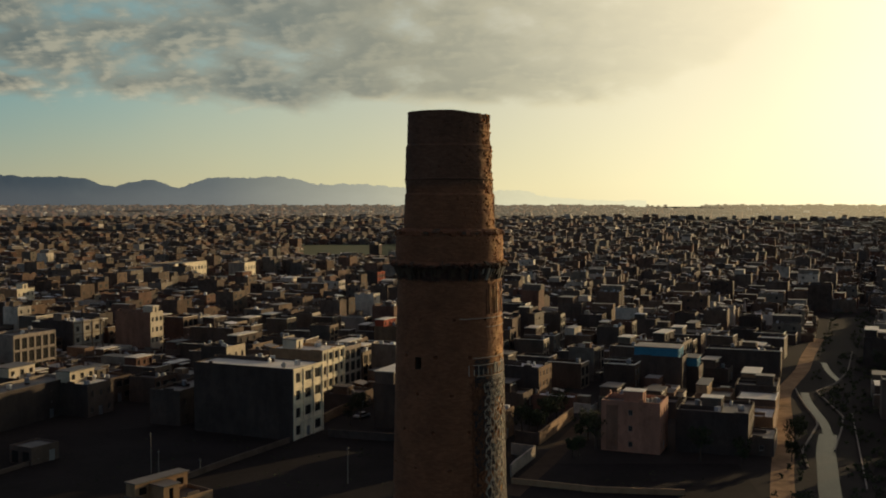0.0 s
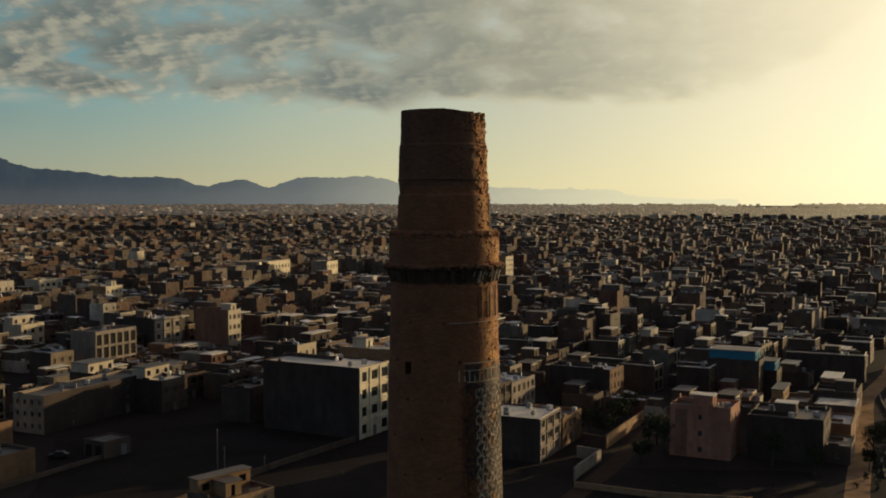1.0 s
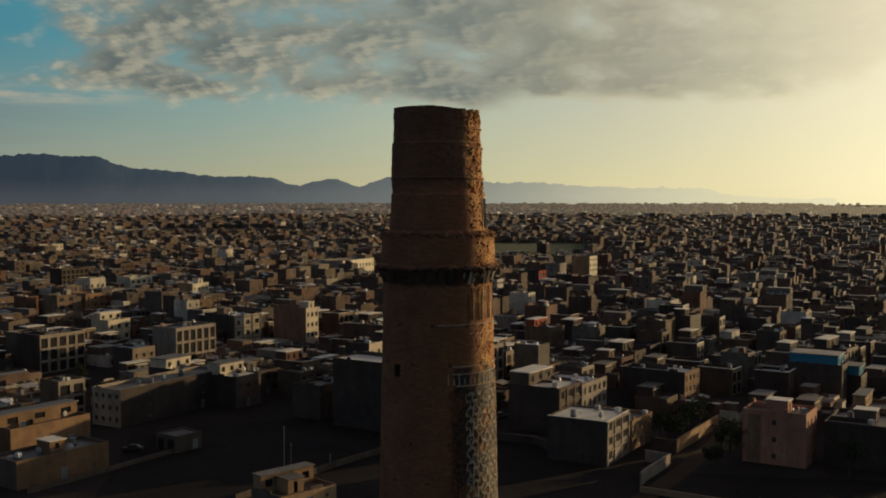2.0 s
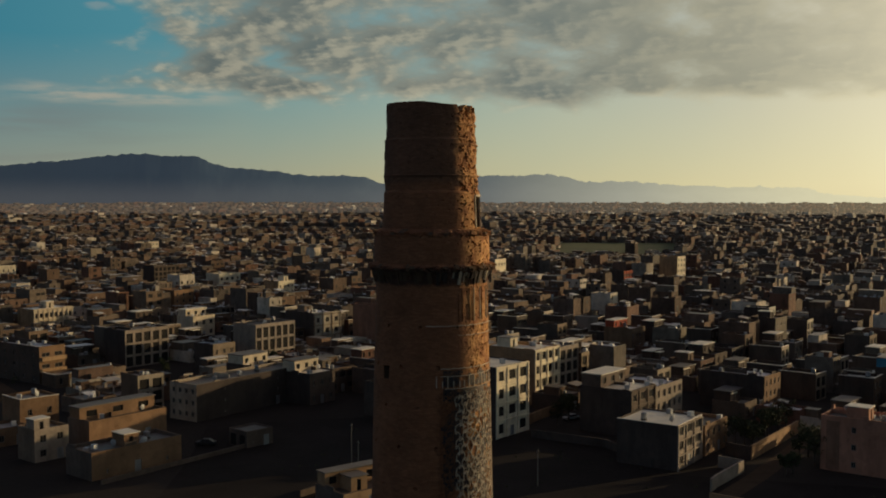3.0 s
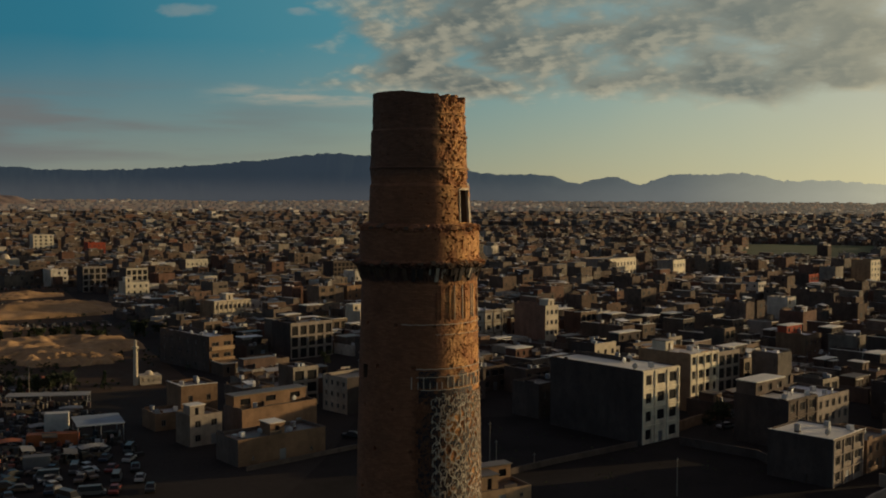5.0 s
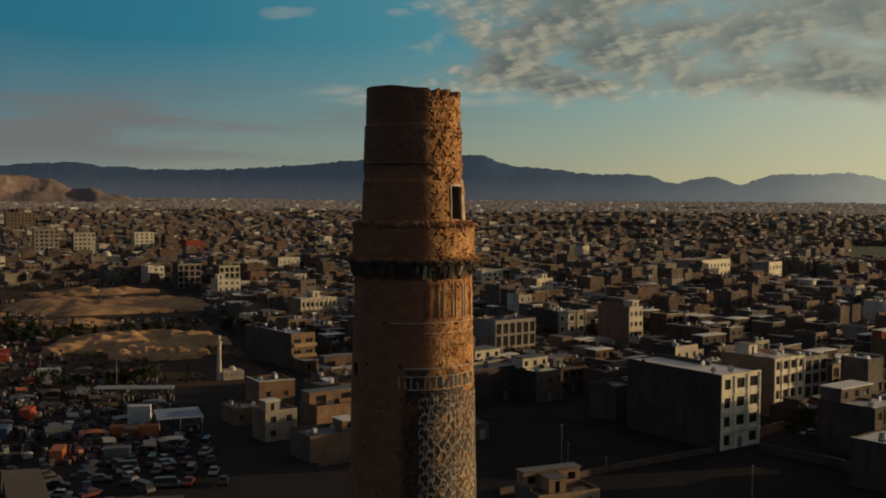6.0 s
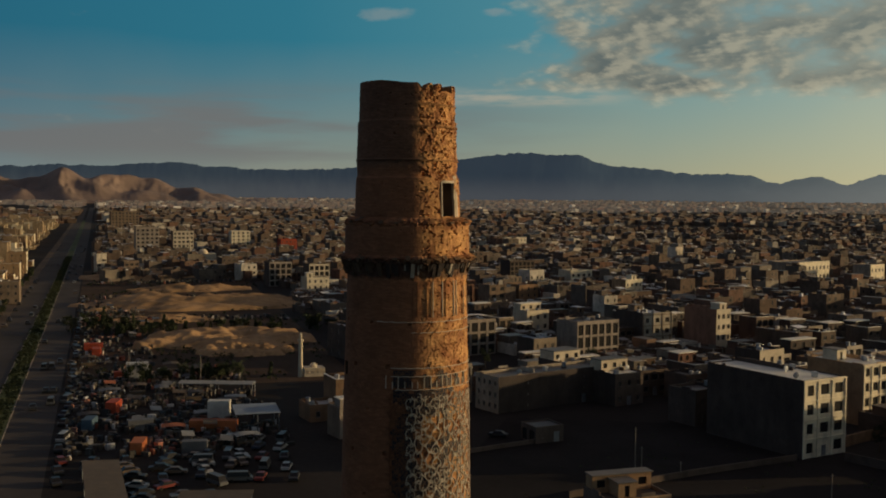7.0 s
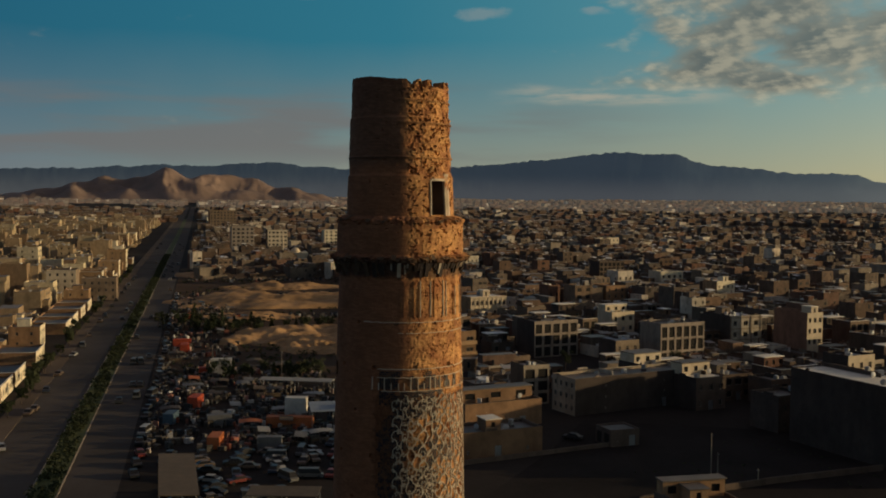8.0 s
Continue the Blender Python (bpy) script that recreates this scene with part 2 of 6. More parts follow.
# emission colours that stand for haze, by azimuth from away to sunward
HAZE_GLOW = [(0.0, (0.022, 0.030, 0.038)), (0.40, (0.024, 0.034, 0.046)), (0.50, (0.045, 0.058, 0.066)), (0.58, (0.105, 0.118, 0.115)), (0.66, (0.30, 0.30, 0.235)), (0.76, (0.60, 0.56, 0.36)), (1.0, (0.85, 0.78, 0.48))]
FAR_HAZE_GLOW = [(0.0, (0.020, 0.017, 0.013)), (0.45, (0.022, 0.021, 0.018)), (0.60, (0.030, 0.027, 0.020)), (0.72, (0.065, 0.054, 0.034)), (0.85, (0.15, 0.118, 0.065)), (1.0, (0.34, 0.26, 0.13))]
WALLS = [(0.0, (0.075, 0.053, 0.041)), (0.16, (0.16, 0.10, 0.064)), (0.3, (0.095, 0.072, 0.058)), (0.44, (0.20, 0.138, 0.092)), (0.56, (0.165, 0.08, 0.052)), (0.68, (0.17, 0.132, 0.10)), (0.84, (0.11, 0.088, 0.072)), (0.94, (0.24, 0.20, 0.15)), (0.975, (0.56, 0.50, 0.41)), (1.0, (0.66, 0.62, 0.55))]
ROOFS = [(0.0, (0.06, 0.048, 0.039)), (0.5, (0.115, 0.092, 0.073)), (0.8, (0.19, 0.155, 0.12)), (0.88, (0.40, 0.36, 0.30)), (0.94, (0.68, 0.65, 0.60)), (1.0, (0.75, 0.73, 0.69))]
M = dict(
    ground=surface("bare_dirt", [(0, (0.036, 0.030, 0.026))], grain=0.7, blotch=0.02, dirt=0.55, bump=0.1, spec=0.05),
    mound=surface("loose_soil", [(0, (0.36, 0.215, 0.10))], grain=0.35, blotch=0.07, dirt=0.7, bump=1.0),
    # near-black soil: painted shade on the vacant lot, scrub beyond the canal
    scrub=surface("scrub_and_shade_soil", [(0, (0.027, 0.0225, 0.020))], grain=0.9, blotch=0.05, dirt=0.6, bump=0.08, spec=0.05),
    waste=surface("waste_soil", [(0, (0.075, 0.050, 0.033))], grain=0.5, blotch=0.035, dirt=0.65, bump=0.5, spec=0.05),
    asphalt=surface("asphalt", [(0, (0.085, 0.072, 0.062))], grain=3.0, blotch=0.04, dirt=0.5, bump=0.1, spec=0.08),
    kerb=surface("kerb_concrete", [(0, (0.26, 0.22, 0.17))], grain=2.0, blotch=0.2),
    paving=surface("dusty_paving", [(0, (0.13, 0.10, 0.075))], grain=1.0, blotch=0.05, dirt=0.45, spec=0.05),
    dirt_road=surface("pale_dirt_track", [(0, (0.34, 0.21, 0.11))], grain=0.5, blotch=0.12, dirt=0.75, bump=0.4, spec=0.05),
    water=surface("canal_water", [(0, (0.06, 0.045, 0.03))], rough=0.34, grain=1.6, blotch=0.3, bump=0.9, spec=0.05),
    grass=surface("field_green", [(0, (0.07, 0.082, 0.026))], grain=0.4, blotch=0.02, dirt=0.4),
    # WALLS again, darkened and capped for the dim nearer houses
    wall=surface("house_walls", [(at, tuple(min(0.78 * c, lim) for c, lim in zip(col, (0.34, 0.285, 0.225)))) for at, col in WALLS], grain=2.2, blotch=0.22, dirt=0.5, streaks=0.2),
    facade=surface("house_facades", [(0.0, (0.15, 0.10, 0.068)), (0.4, (0.22, 0.16, 0.11)), (0.75, (0.30, 0.24, 0.17)), (0.92, (0.40, 0.34, 0.26)), (1.0, (0.50, 0.44, 0.34))], grain=2.0, blotch=0.25, dirt=0.42, streaks=0.2),
    roof=surface("flat_roofs", ROOFS, grain=1.6, blotch=0.22, dirt=0.42, rough=0.55, spec=0.7),
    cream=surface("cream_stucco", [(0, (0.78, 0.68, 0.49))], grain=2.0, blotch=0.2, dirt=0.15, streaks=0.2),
    white=surface("white_plaster", [(0.0, (0.54, 0.45, 0.32)), (1.0, (0.62, 0.53, 0.39))], grain=2.0, blotch=0.25, dirt=0.26, streaks=0.12),
    pale_roof=surface("pale_roof_coat", [(0, (0.74, 0.67, 0.54))], grain=1.6, blotch=0.3, dirt=0.3, rough=0.5, spec=0.6),
    # brick kept very dark, so end walls turned from the sun look shaded
    dark_brick=surface("shade_dark_brick", [(0.0, (0.062, 0.047, 0.039)), (1.0, (0.095, 0.069, 0.054))], grain=2.0, blotch=0.15, dirt=0.4, streaks=0.2),
    tan_brick=surface("tan_brick", [(0.0, (0.20, 0.122, 0.068)), (1.0, (0.27, 0.16, 0.088))], grain=2.4, blotch=0.14, dirt=0.4, streaks=0.2),
    red_brick=surface("red_brick", [(0, (0.26, 0.14, 0.09))], grain=2.4, blotch=0.14, dirt=0.3, streaks=0.2),
    red_wall=surface("red_paint", [(0, (0.34, 0.07, 0.035))], grain=2.0, blotch=0.2, dirt=0.25),
    pink=surface("pink_plaster", [(0, (0.42, 0.21, 0.135))], grain=2.0, blotch=0.2, dirt=0.3, streaks=0.2),
    blue=surface("blue_plaster", [(0, (0.045, 0.20, 0.30))], grain=2.0, blotch=0.2, dirt=0.3),
    teal=surface("grey_blue_sheet", [(0, (0.25, 0.28, 0.31))], rough=0.6, grain=2.0, blotch=0.3, dirt=0.3),
    concrete=surface("raw_concrete", [(0.0, (0.28, 0.225, 0.175)), (1.0, (0.36, 0.30, 0.24))], grain=2.0, blotch=0.2, dirt=0.35, streaks=0.2),
    ochre=surface("ochre_mud_plaster", [(0.0, (0.31, 0.19, 0.10)), (1.0, (0.42, 0.275, 0.15))], grain=2.2, blotch=0.2, dirt=0.4, streaks=0.2),
    # plaster darkened to stand for walls in shade
    dim_plaster=surface("shade_toned_plaster", [(0.0, (0.105, 0.076, 0.058)), (1.0, (0.145, 0.108, 0.082))], grain=2.0, blotch=0.14, dirt=0.4, streaks=0.2),
    glass=surface("dark_glass", [(0, (0.014, 0.013, 0.013))], rough=0.28, grain=1.0, blotch=0.5, dirt=0.1, bump=0.0, spec=0.3),
    void=surface("unlit_room", [(0, (0.02, 0.018, 0.016))], rough=1.0, bump=0.0),
    frame=surface("window_frame_paint", [(0, (0.22, 0.19, 0.16))], rough=0.6, grain=4.0),
    metal=surface("grey_metal", [(0, (0.30, 0.31, 0.32))], rough=0.45, metal=0.7, grain=5.0, bump=0.0),
    leaf=surface("dusty_leaves", [(0.0, (0.025, 0.032, 0.014)), (0.5, (0.04, 0.05, 0.02)), (1.0, (0.06, 0.066, 0.028))], random_by="island", grain=3.0, bump=0.0),
    bark=surface("bark", [(0, (0.08, 0.06, 0.045))], grain=6.0),
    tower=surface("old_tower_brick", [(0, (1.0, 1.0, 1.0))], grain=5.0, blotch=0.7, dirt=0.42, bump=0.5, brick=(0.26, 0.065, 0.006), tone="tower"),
    # brick darkened for shade in the openings and about the ledge
    tower_in=surface("tower_shade_brick", [(0, (0.10, 0.065, 0.04))], grain=5.0, blotch=0.7),
    tile=surface("glazed_blue_mosaic", [(0.0, (0.010, 0.013, 0.020)), (0.4, (0.018, 0.019, 0.024)), (0.7, (0.045, 0.030, 0.022)), (1.0, (0.11, 0.055, 0.03))], random_by="island", rough=0.6, grain=6.0, blotch=1.5, dirt=0.6, bump=0.3, spec=0.3),
    strap=surface("pale_stone_straps", [(0.0, (0.30, 0.24, 0.17)), (1.0, (0.52, 0.45, 0.35))], random_by="island", grain=6.0, blotch=1.2, dirt=0.5),
    # WALLS undarkened, with a brighter tail that stands for haze over the town
    far_wall=surface("town_walls_haze_lift", [(0.88 * at if at < 0.9 else 0.5 * at + 0.5 * at ** 3, tuple(min(1.0 * c, lim) for c, lim in zip(col, (0.64, 0.555, 0.43)))) for at, col in WALLS], random_by="island", grain=0.6, blotch=0.1, dirt=0.5, bump=0.0, streaks=0.25),
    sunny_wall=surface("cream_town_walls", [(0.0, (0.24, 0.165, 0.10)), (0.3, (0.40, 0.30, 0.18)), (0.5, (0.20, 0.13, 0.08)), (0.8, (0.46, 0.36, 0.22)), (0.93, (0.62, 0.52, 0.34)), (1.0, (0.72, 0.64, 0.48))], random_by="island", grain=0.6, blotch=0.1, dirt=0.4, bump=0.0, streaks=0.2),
    far_roof=surface("town_roofs", ROOFS, random_by="island", grain=0.5, blotch=0.1, dirt=0.36, bump=0.0, rough=0.5, spec=0.8),
    clutter_pale=surface("pale_sheet_metal", [(0.0, (0.30, 0.30, 0.29)), (1.0, (0.62, 0.61, 0.58))], rough=0.5, grain=2.0, bump=0.0),
    clutter=surface("roof_clutter", [(0.0, (0.10, 0.085, 0.075)), (0.45, (0.24, 0.21, 0.18)), (0.7, (0.5, 0.48, 0.45)), (1.0, (0.78, 0.77, 0.74))], random_by="island", rough=0.5, grain=2.0, bump=0.0, spec=0.5),
    scrap=surface("scrap_and_goods", [(0.0, (0.022, 0.02, 0.018)), (0.35, (0.05, 0.042, 0.036)), (0.5, (0.04, 0.05, 0.06)), (0.65, (0.10, 0.075, 0.052)), (0.82, (0.15, 0.14, 0.13)), (0.9, (0.26, 0.07, 0.035)), (0.96, (0.45, 0.43, 0.40)), (1.0, (0.55, 0.54, 0.51))], random_by="island", rough=0.7, grain=2.0, bump=0.0),
    tyre=surface("tyre_rubber", [(0, (0.02, 0.02, 0.02))], rough=0.9, bump=0.0),
    mountain=far_haze("far_mountains", HAZE_GLOW, (0.02, 0.03, 0.04)),
    far_edge=far_haze("far_roofs_haze_glow", FAR_HAZE_GLOW, None),
    hill=surface("bare_hills", [(0, (0.22, 0.155, 0.12))], grain=0.02, blotch=0.004, dirt=0.55, bump=0.0),
)
CAR_PAINTS = [surface("car_paint_" + n, [(0, c)], rough=0.42, grain=3.0, dirt=0.25, bump=0.0, spec=0.4) for n, c in (("white", (0.34, 0.33, 0.31)), ("silver", (0.11, 0.11, 0.108)), ("black", (0.03, 0.03, 0.03)), ("red", (0.16, 0.03, 0.022)), ("blue", (0.03, 0.04, 0.06)), ("brown", (0.14, 0.10, 0.07)))]
SHEETS = [surface("sheet_" + n, [(0, c)], rough=0.7, grain=2.0, blotch=0.4, dirt=0.35, bump=0.1) for n, c in (("red", (0.40, 0.07, 0.03)), ("orange", (0.42, 0.13, 0.045)), ("white", (0.52, 0.50, 0.45)), ("grey", (0.13, 0.13, 0.13)), ("blue", (0.06, 0.10, 0.14)), ("tan", (0.115, 0.085, 0.054)), ("dark", (0.06, 0.05, 0.045)), ("pale", (0.30, 0.29, 0.26)))]


# ---- mesh helpers ----
class Mesh:
    """Collects quads; box() and cylinder() add closed shapes."""

    def __init__(self):
        self.v, self.f, self.m = [], [], []

    def quad(self, a, b, c, d, m=0):
        n = len(self.v)
        self.v += [a, b, c, d]
        self.f.append((n, n + 1, n + 2, n + 3))
        self.m.append(m)

    def box(self, x0, x1, y0, y1, z0, z1, m=0, bottom=True, turn=None):
        n = len(self.v)
        c = [(x, y, z) for z in (z0, z1) for y in (y0, y1) for x in (x0, x1)]
        self.v += [tuple(turn @ Vector(p)) for p in c] if turn else c
        quads = [(0, 1, 5, 4), (1, 3, 7, 5), (3, 2, 6, 7), (2, 0, 4, 6), (4, 5, 7, 6)] + ([(0, 2, 3, 1)] if bottom else [])
        self.f += [tuple(n + i for i in q) for q in quads]
        self.m += [m] * len(quads)

    def cylinder(self, x, y, z0, z1, r0, r1, sides=10, m=0):
        n = len(self.v)
        for z, r in ((z0, r0), (z1, r1)):
            self.v += [(x + r * math.cos(2 * math.pi * i / sides), y + r * math.sin(2 * math.pi * i / sides), z) for i in range(sides)]
        self.f += [(n + i, n + (i + 1) % sides, n + sides + (i + 1) % sides, n + sides + i) for i in range(sides)]
        self.f += [tuple(n + sides + i for i in range(sides)), tuple(n + sides - 1 - i for i in range(sides))]
        self.m += [m] * (sides + 2)

    def data(self, name, *mats):
        me = bpy.data.meshes.new(name)
        me.from_pydata(self.v, [], self.f)
        for mat in mats:
            me.materials.append(mat)
        if len(mats) > 1:
            me.polygons.foreach_set("material_index", self.m)
        me.update()
        return me


def part(name, mesh, material, parent, label=""):
    """One mesh object under a thing or a part."""
    mats = material if isinstance(material, (list, tuple)) else [material]
    ob = new(name, mesh.data(name, *mats) if isinstance(mesh, Mesh) else mesh)
    ob.parent = parent
    return tagged(ob, label)


def thing(name, label, category, group="", kind="", m=None):
    ob = new(name)
    ob.empty_display_size = 0.5
    if m is not None:
        ob.matrix_world = m
    return tagged(ob, label, category, group, kind)


def solid(name, mesh, mats, label, category, kind="", group=""):
    ob = new(name, mesh.data(name, *(mats if isinstance(mats, (list, tuple)) else [mats])))
    return tagged(ob, label, category, group, kind)


# ---- ground, mountains ----
def ground_z(x, y):
    r = math.hypot(x, y)
    s = min(max((r - 1000.0) / 3700.0, 0.0), 1.0)
    return 27.0 * s * s * (3 - 2 * s)


def build_ground():
    g = Mesh()
    rings = [0.0] + [20.0 * 1.085 ** i for i in range(68)]
    rings = [r for r in rings if r < 4900] + [4900.0]
    spokes = 160
    for j, r in enumerate(rings):
        for i in range(spokes):
            a = 2 * math.pi * i / spokes
            x, y = r * math.cos(a), r * math.sin(a)
            g.v.append((x, y, ground_z(x, y)))
    for j in range(len(rings) - 1):
        for i in range(spokes):
            a, b = j * spokes + i, j * spokes + (i + 1) % spokes
            g.f.append((a, a + spokes, b + spokes, b))
            g.m.append(0)
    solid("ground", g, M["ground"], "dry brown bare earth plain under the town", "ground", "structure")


def ridge(az, fine=1.0):
    """Height of the far range above eye level, in degrees, by azimuth to the left of +y."""
    def bump(c, w, h):
        return h * math.exp(-((az - c) / w) ** 2)
    s = min(max((az + 9.0) / 30.0, 0.0), 1.0)
    rough = noise.fractal((az * 0.8, 3.0, 0.0), 0.75, 2.0, 7)
    form = 1.28 * s * s * (3 - 2 * s) - max(az - 56, 0) * 0.035
    form += bump(30.6, 3.4, 0.96) + bump(35.5, 3.5, 0.39) + bump(27.8, 1.2, 0.35) + bump(24.6, 2.0, 0.2) + bump(39.5, 2.0, 0.07) + bump(50.0, 2.2, 0.3) + bump(55.5, 2.5, 0.08)
    form += bump(17.7, 1.0, -0.47) + bump(14.2, 0.9, -0.44) + bump(16.3, 1.0, -0.14) + bump(11.6, 1.6, 0.21) + bump(8.8, 1.6, 0.41) + bump(4.5, 2.6, 0.29) + bump(0.5, 2.6, 0.26) + bump(21.5, 2.2, -0.11) + bump(-3.5, 2.5, 0.43)
    return form + fine * (0.08 * rough + 0.09 * (0.5 - abs(noise.fractal((az * 0.9, 8.0, 2.0), 0.8, 2.0, 5))) + 0.05 * noise.fractal((az * 4.0, 1.0, 5.0), 0.8, 2.0, 4))


def build_mountains():
    g, cols, rows = Mesh(), 1100, 10
    for j in range(rows + 1):
        for i in range(cols + 1):
            az = -11.0 + 92.0 * i / cols
            f = j / rows
            h = 53.0 + 4700.0 * math.tan(radians(max(ridge(az, f ** 5), -0.4)))
            r = 4300.0 + 400.0 * f
            wob = noise.fractal((az * 0.9, f * 3.0, 7.0), 0.8, 2.0, 5)
            z = 8.0 + (h - 8.0) * f ** 0.8 + (6.0 * wob * math.sin(math.pi * f) if j < rows else 0.0)
            g.v.append((-r * math.sin(radians(az)), r * math.cos(radians(az)), z))
    for j in range(rows):
        for i in range(cols):
            a = j * (cols + 1) + i
            g.f.append((a, a + cols + 1, a + cols + 2, a + 1))
            g.m.append(0)
    ob = solid("mountain_range", g, M["mountain"], "blue-grey mountain range with far haze painted as glow", "mountains", "structure")
    for p in ob.data.polygons:
        p.use_smooth = True
    # bare brown hills before the range
    g, cols, rows = Mesh(), 520, 48
    for j in range(rows + 1):
        for i in range(cols + 1):
            az, f = 43.5 + 38.0 * i / cols, j / rows
            r = 3300.0 + 900.0 * f
            wild = noise.fractal((az * 0.45, f * 2.2, 3.0), 0.9, 2.0, 6)
            crest = 92.0 / (1.0 + ((az - 54.6) / 6.6) ** 4) + 24.0 * math.exp(-((az - 55.2) / 0.8) ** 2) + 10.0 * math.exp(-((az - 52.2) / 1.2) ** 2) + 17.0 * noise.noise((az * 0.9, 2.0, 0.0))
            back = 0.52 + 0.10 * math.sin(az * 0.9) + 0.06 * noise.noise((az * 0.6, 5.0, 0.0))
            shape = math.exp(-abs((f - back) / 0.27) ** 1.7)
            fold = az * 0.42 + 1.3 * (back - f) + 0.5 * wild
            spur = 0.5 + 0.5 * math.cos(2 * math.pi * fold)
            foot = 46.0 * math.exp(-((f - 0.24) / 0.13) ** 2) * max(0.0, 0.35 + noise.noise((az * 0.5, 9.0, 1.0))) * min(crest / 80.0, 1.0)
            flank = min(abs(f - back) / 0.2, 1.0)
            z = 12.0 + max(crest, 0.0) * shape * (1.0 - 0.34 * spur * flank) + foot + 9.0 * wild * shape * (0.3 + flank) - (8.0 if j in (0, rows) else 0.0)
            g.v.append((-r * math.sin(radians(az)), r * math.cos(radians(az)), z))
    for j in range(rows):
        for i in range(cols):
            a = j * (cols + 1) + i
            g.f.append((a, a + cols + 1, a + cols + 2, a + 1))
            g.m.append(0)
    ob = solid("bare_hill", g, M["hill"], "bare brown eroded hills before the far range", "hills", "structure")
    for p in ob.data.polygons:
        p.use_smooth = True


build_ground()
build_mountains()


# ---- the old brick tower ----
TX, TY = 0.345, 54.96
PROFILE = [(-1.0, 3.95), (36.906, 3.02), (40.031, 2.945), (44.672, 2.85), (49.454, 2.72), (49.785, 2.76), (50.117, 2.82), (50.164, 2.95), (50.373, 2.97), (50.448, 2.83), (51.301, 2.82), (51.822, 2.80), (51.99, 2.76), (52.07, 2.60), (52.125, 2.40), (53.858, 2.335), (53.933, 2.27), (54.596, 2.25), (54.653, 2.27), (54.71, 2.23), (56.367, 2.19), (56.433, 2.13), (58.0, 2.10)]
ERODED = (-39.0, 118.0)              # the weather side, in degrees from +x
DOOR = (-2.5, 10.2, 52.172, 53.649)    # middle, half width in degrees, foot, head
SLIT = (-124.5, 3.9, 45.003, 45.619)


def tower_radius(z):
    for (z0, r0), (z1, r1) in zip(PROFILE, PROFILE[1:]):
        if z <= z1:
            return r0 + (r1 - r0) * (z - z0) / (z1 - z0)
    return PROFILE[-1][1]


def side_weight(deg):
    """1 on the weather side, 0 on the mended side."""
    d = (deg - ERODED[0] + 180.0) % 360.0 - 180.0
    e = (ERODED[1] - deg + 180.0) % 360.0 - 180.0
    return min(max(min(d, e) / 4.0 + 0.5, 0.0), 1.0)


def on_tower(deg, z, out=0.0):
    r = tower_radius(z) + out
    return (r * math.cos(radians(deg)), r * math.sin(radians(deg)), z)


def weathering(deg, z, r):
    """How far the brick face stands in or out at a place."""
    p = Vector((r * math.cos(radians(deg)), r * math.sin(radians(deg)), z))
    w = side_weight(deg)
    coarse = noise.noise(p * 1.1)
    mid = noise.noise(p * 3.3 + Vector((5, 1, 2)))
    fine = noise.noise(p * 9.0 + Vector((1, 7, 3)))
    pit = noise.noise(Vector((p.x * 6.5, p.y * 6.5, z * 9.5)))
    out = 0.012 * coarse + 0.006 * fine
    if z > 53.905:      # ragged head of the shaft
        lean = (deg + 160.0 + 180.0) % 360.0 - 180.0
        out += 0.10 * math.exp(-(lean / 42.0) ** 2) * min((z - 53.905) / 0.8, 1.0)
        out += w * (0.05 * coarse + 0.04 * mid + 0.035 * fine) + (1 - w) * (0.02 * mid)
        if pit + 0.35 * mid > 0.30:
            out -= 0.12 * w
        if pit > 0.60:
            out -= 0.05 * (1 - w)
        out -= 0.035 * w * (0.5 + 0.5 * math.sin(z * 12.0 + 1.5 * coarse)) ** 3      # worn courses
    elif z > 50.354:
        out += w * (0.012 * mid + 0.02 * fine)
        if pit + 0.3 * mid > 0.36:
            out -= 0.10 * w
        if pit > 0.62:
            out -= 0.05 * (1 - w)
    elif z > 49.407:
        out += 0.04 * mid + 0.04 * fine
    else:
        out += w * (0.012 * mid + 0.016 * fine)
        small = noise.noise(Vector((p.x * 11.0, p.y * 11.0, z * 15.0)))
        if small + 0.5 * mid > 0.44:
            out -= 0.05 * w
    if 50.07 < z < 50.467 or 51.774 < z < 52.096:   # broken ledges
        out += 0.13 * fine + 0.13 * mid + (0.05 if z < 51 else 0.0)
    # rows of putlog holes
    hole_row = abs(((z - 38.99) / 1.9) % 1.0 - 0.5) * 1.9
    hole_col = abs(((deg + 17.0 * math.floor((z - 38.99) / 1.9)) / 36.0) % 1.0 - 0.5) * 36.0 * r * 0.01745
    if z < 49 and hole_row < 0.07 and hole_col < 0.08:
        out -= 0.12
    return out


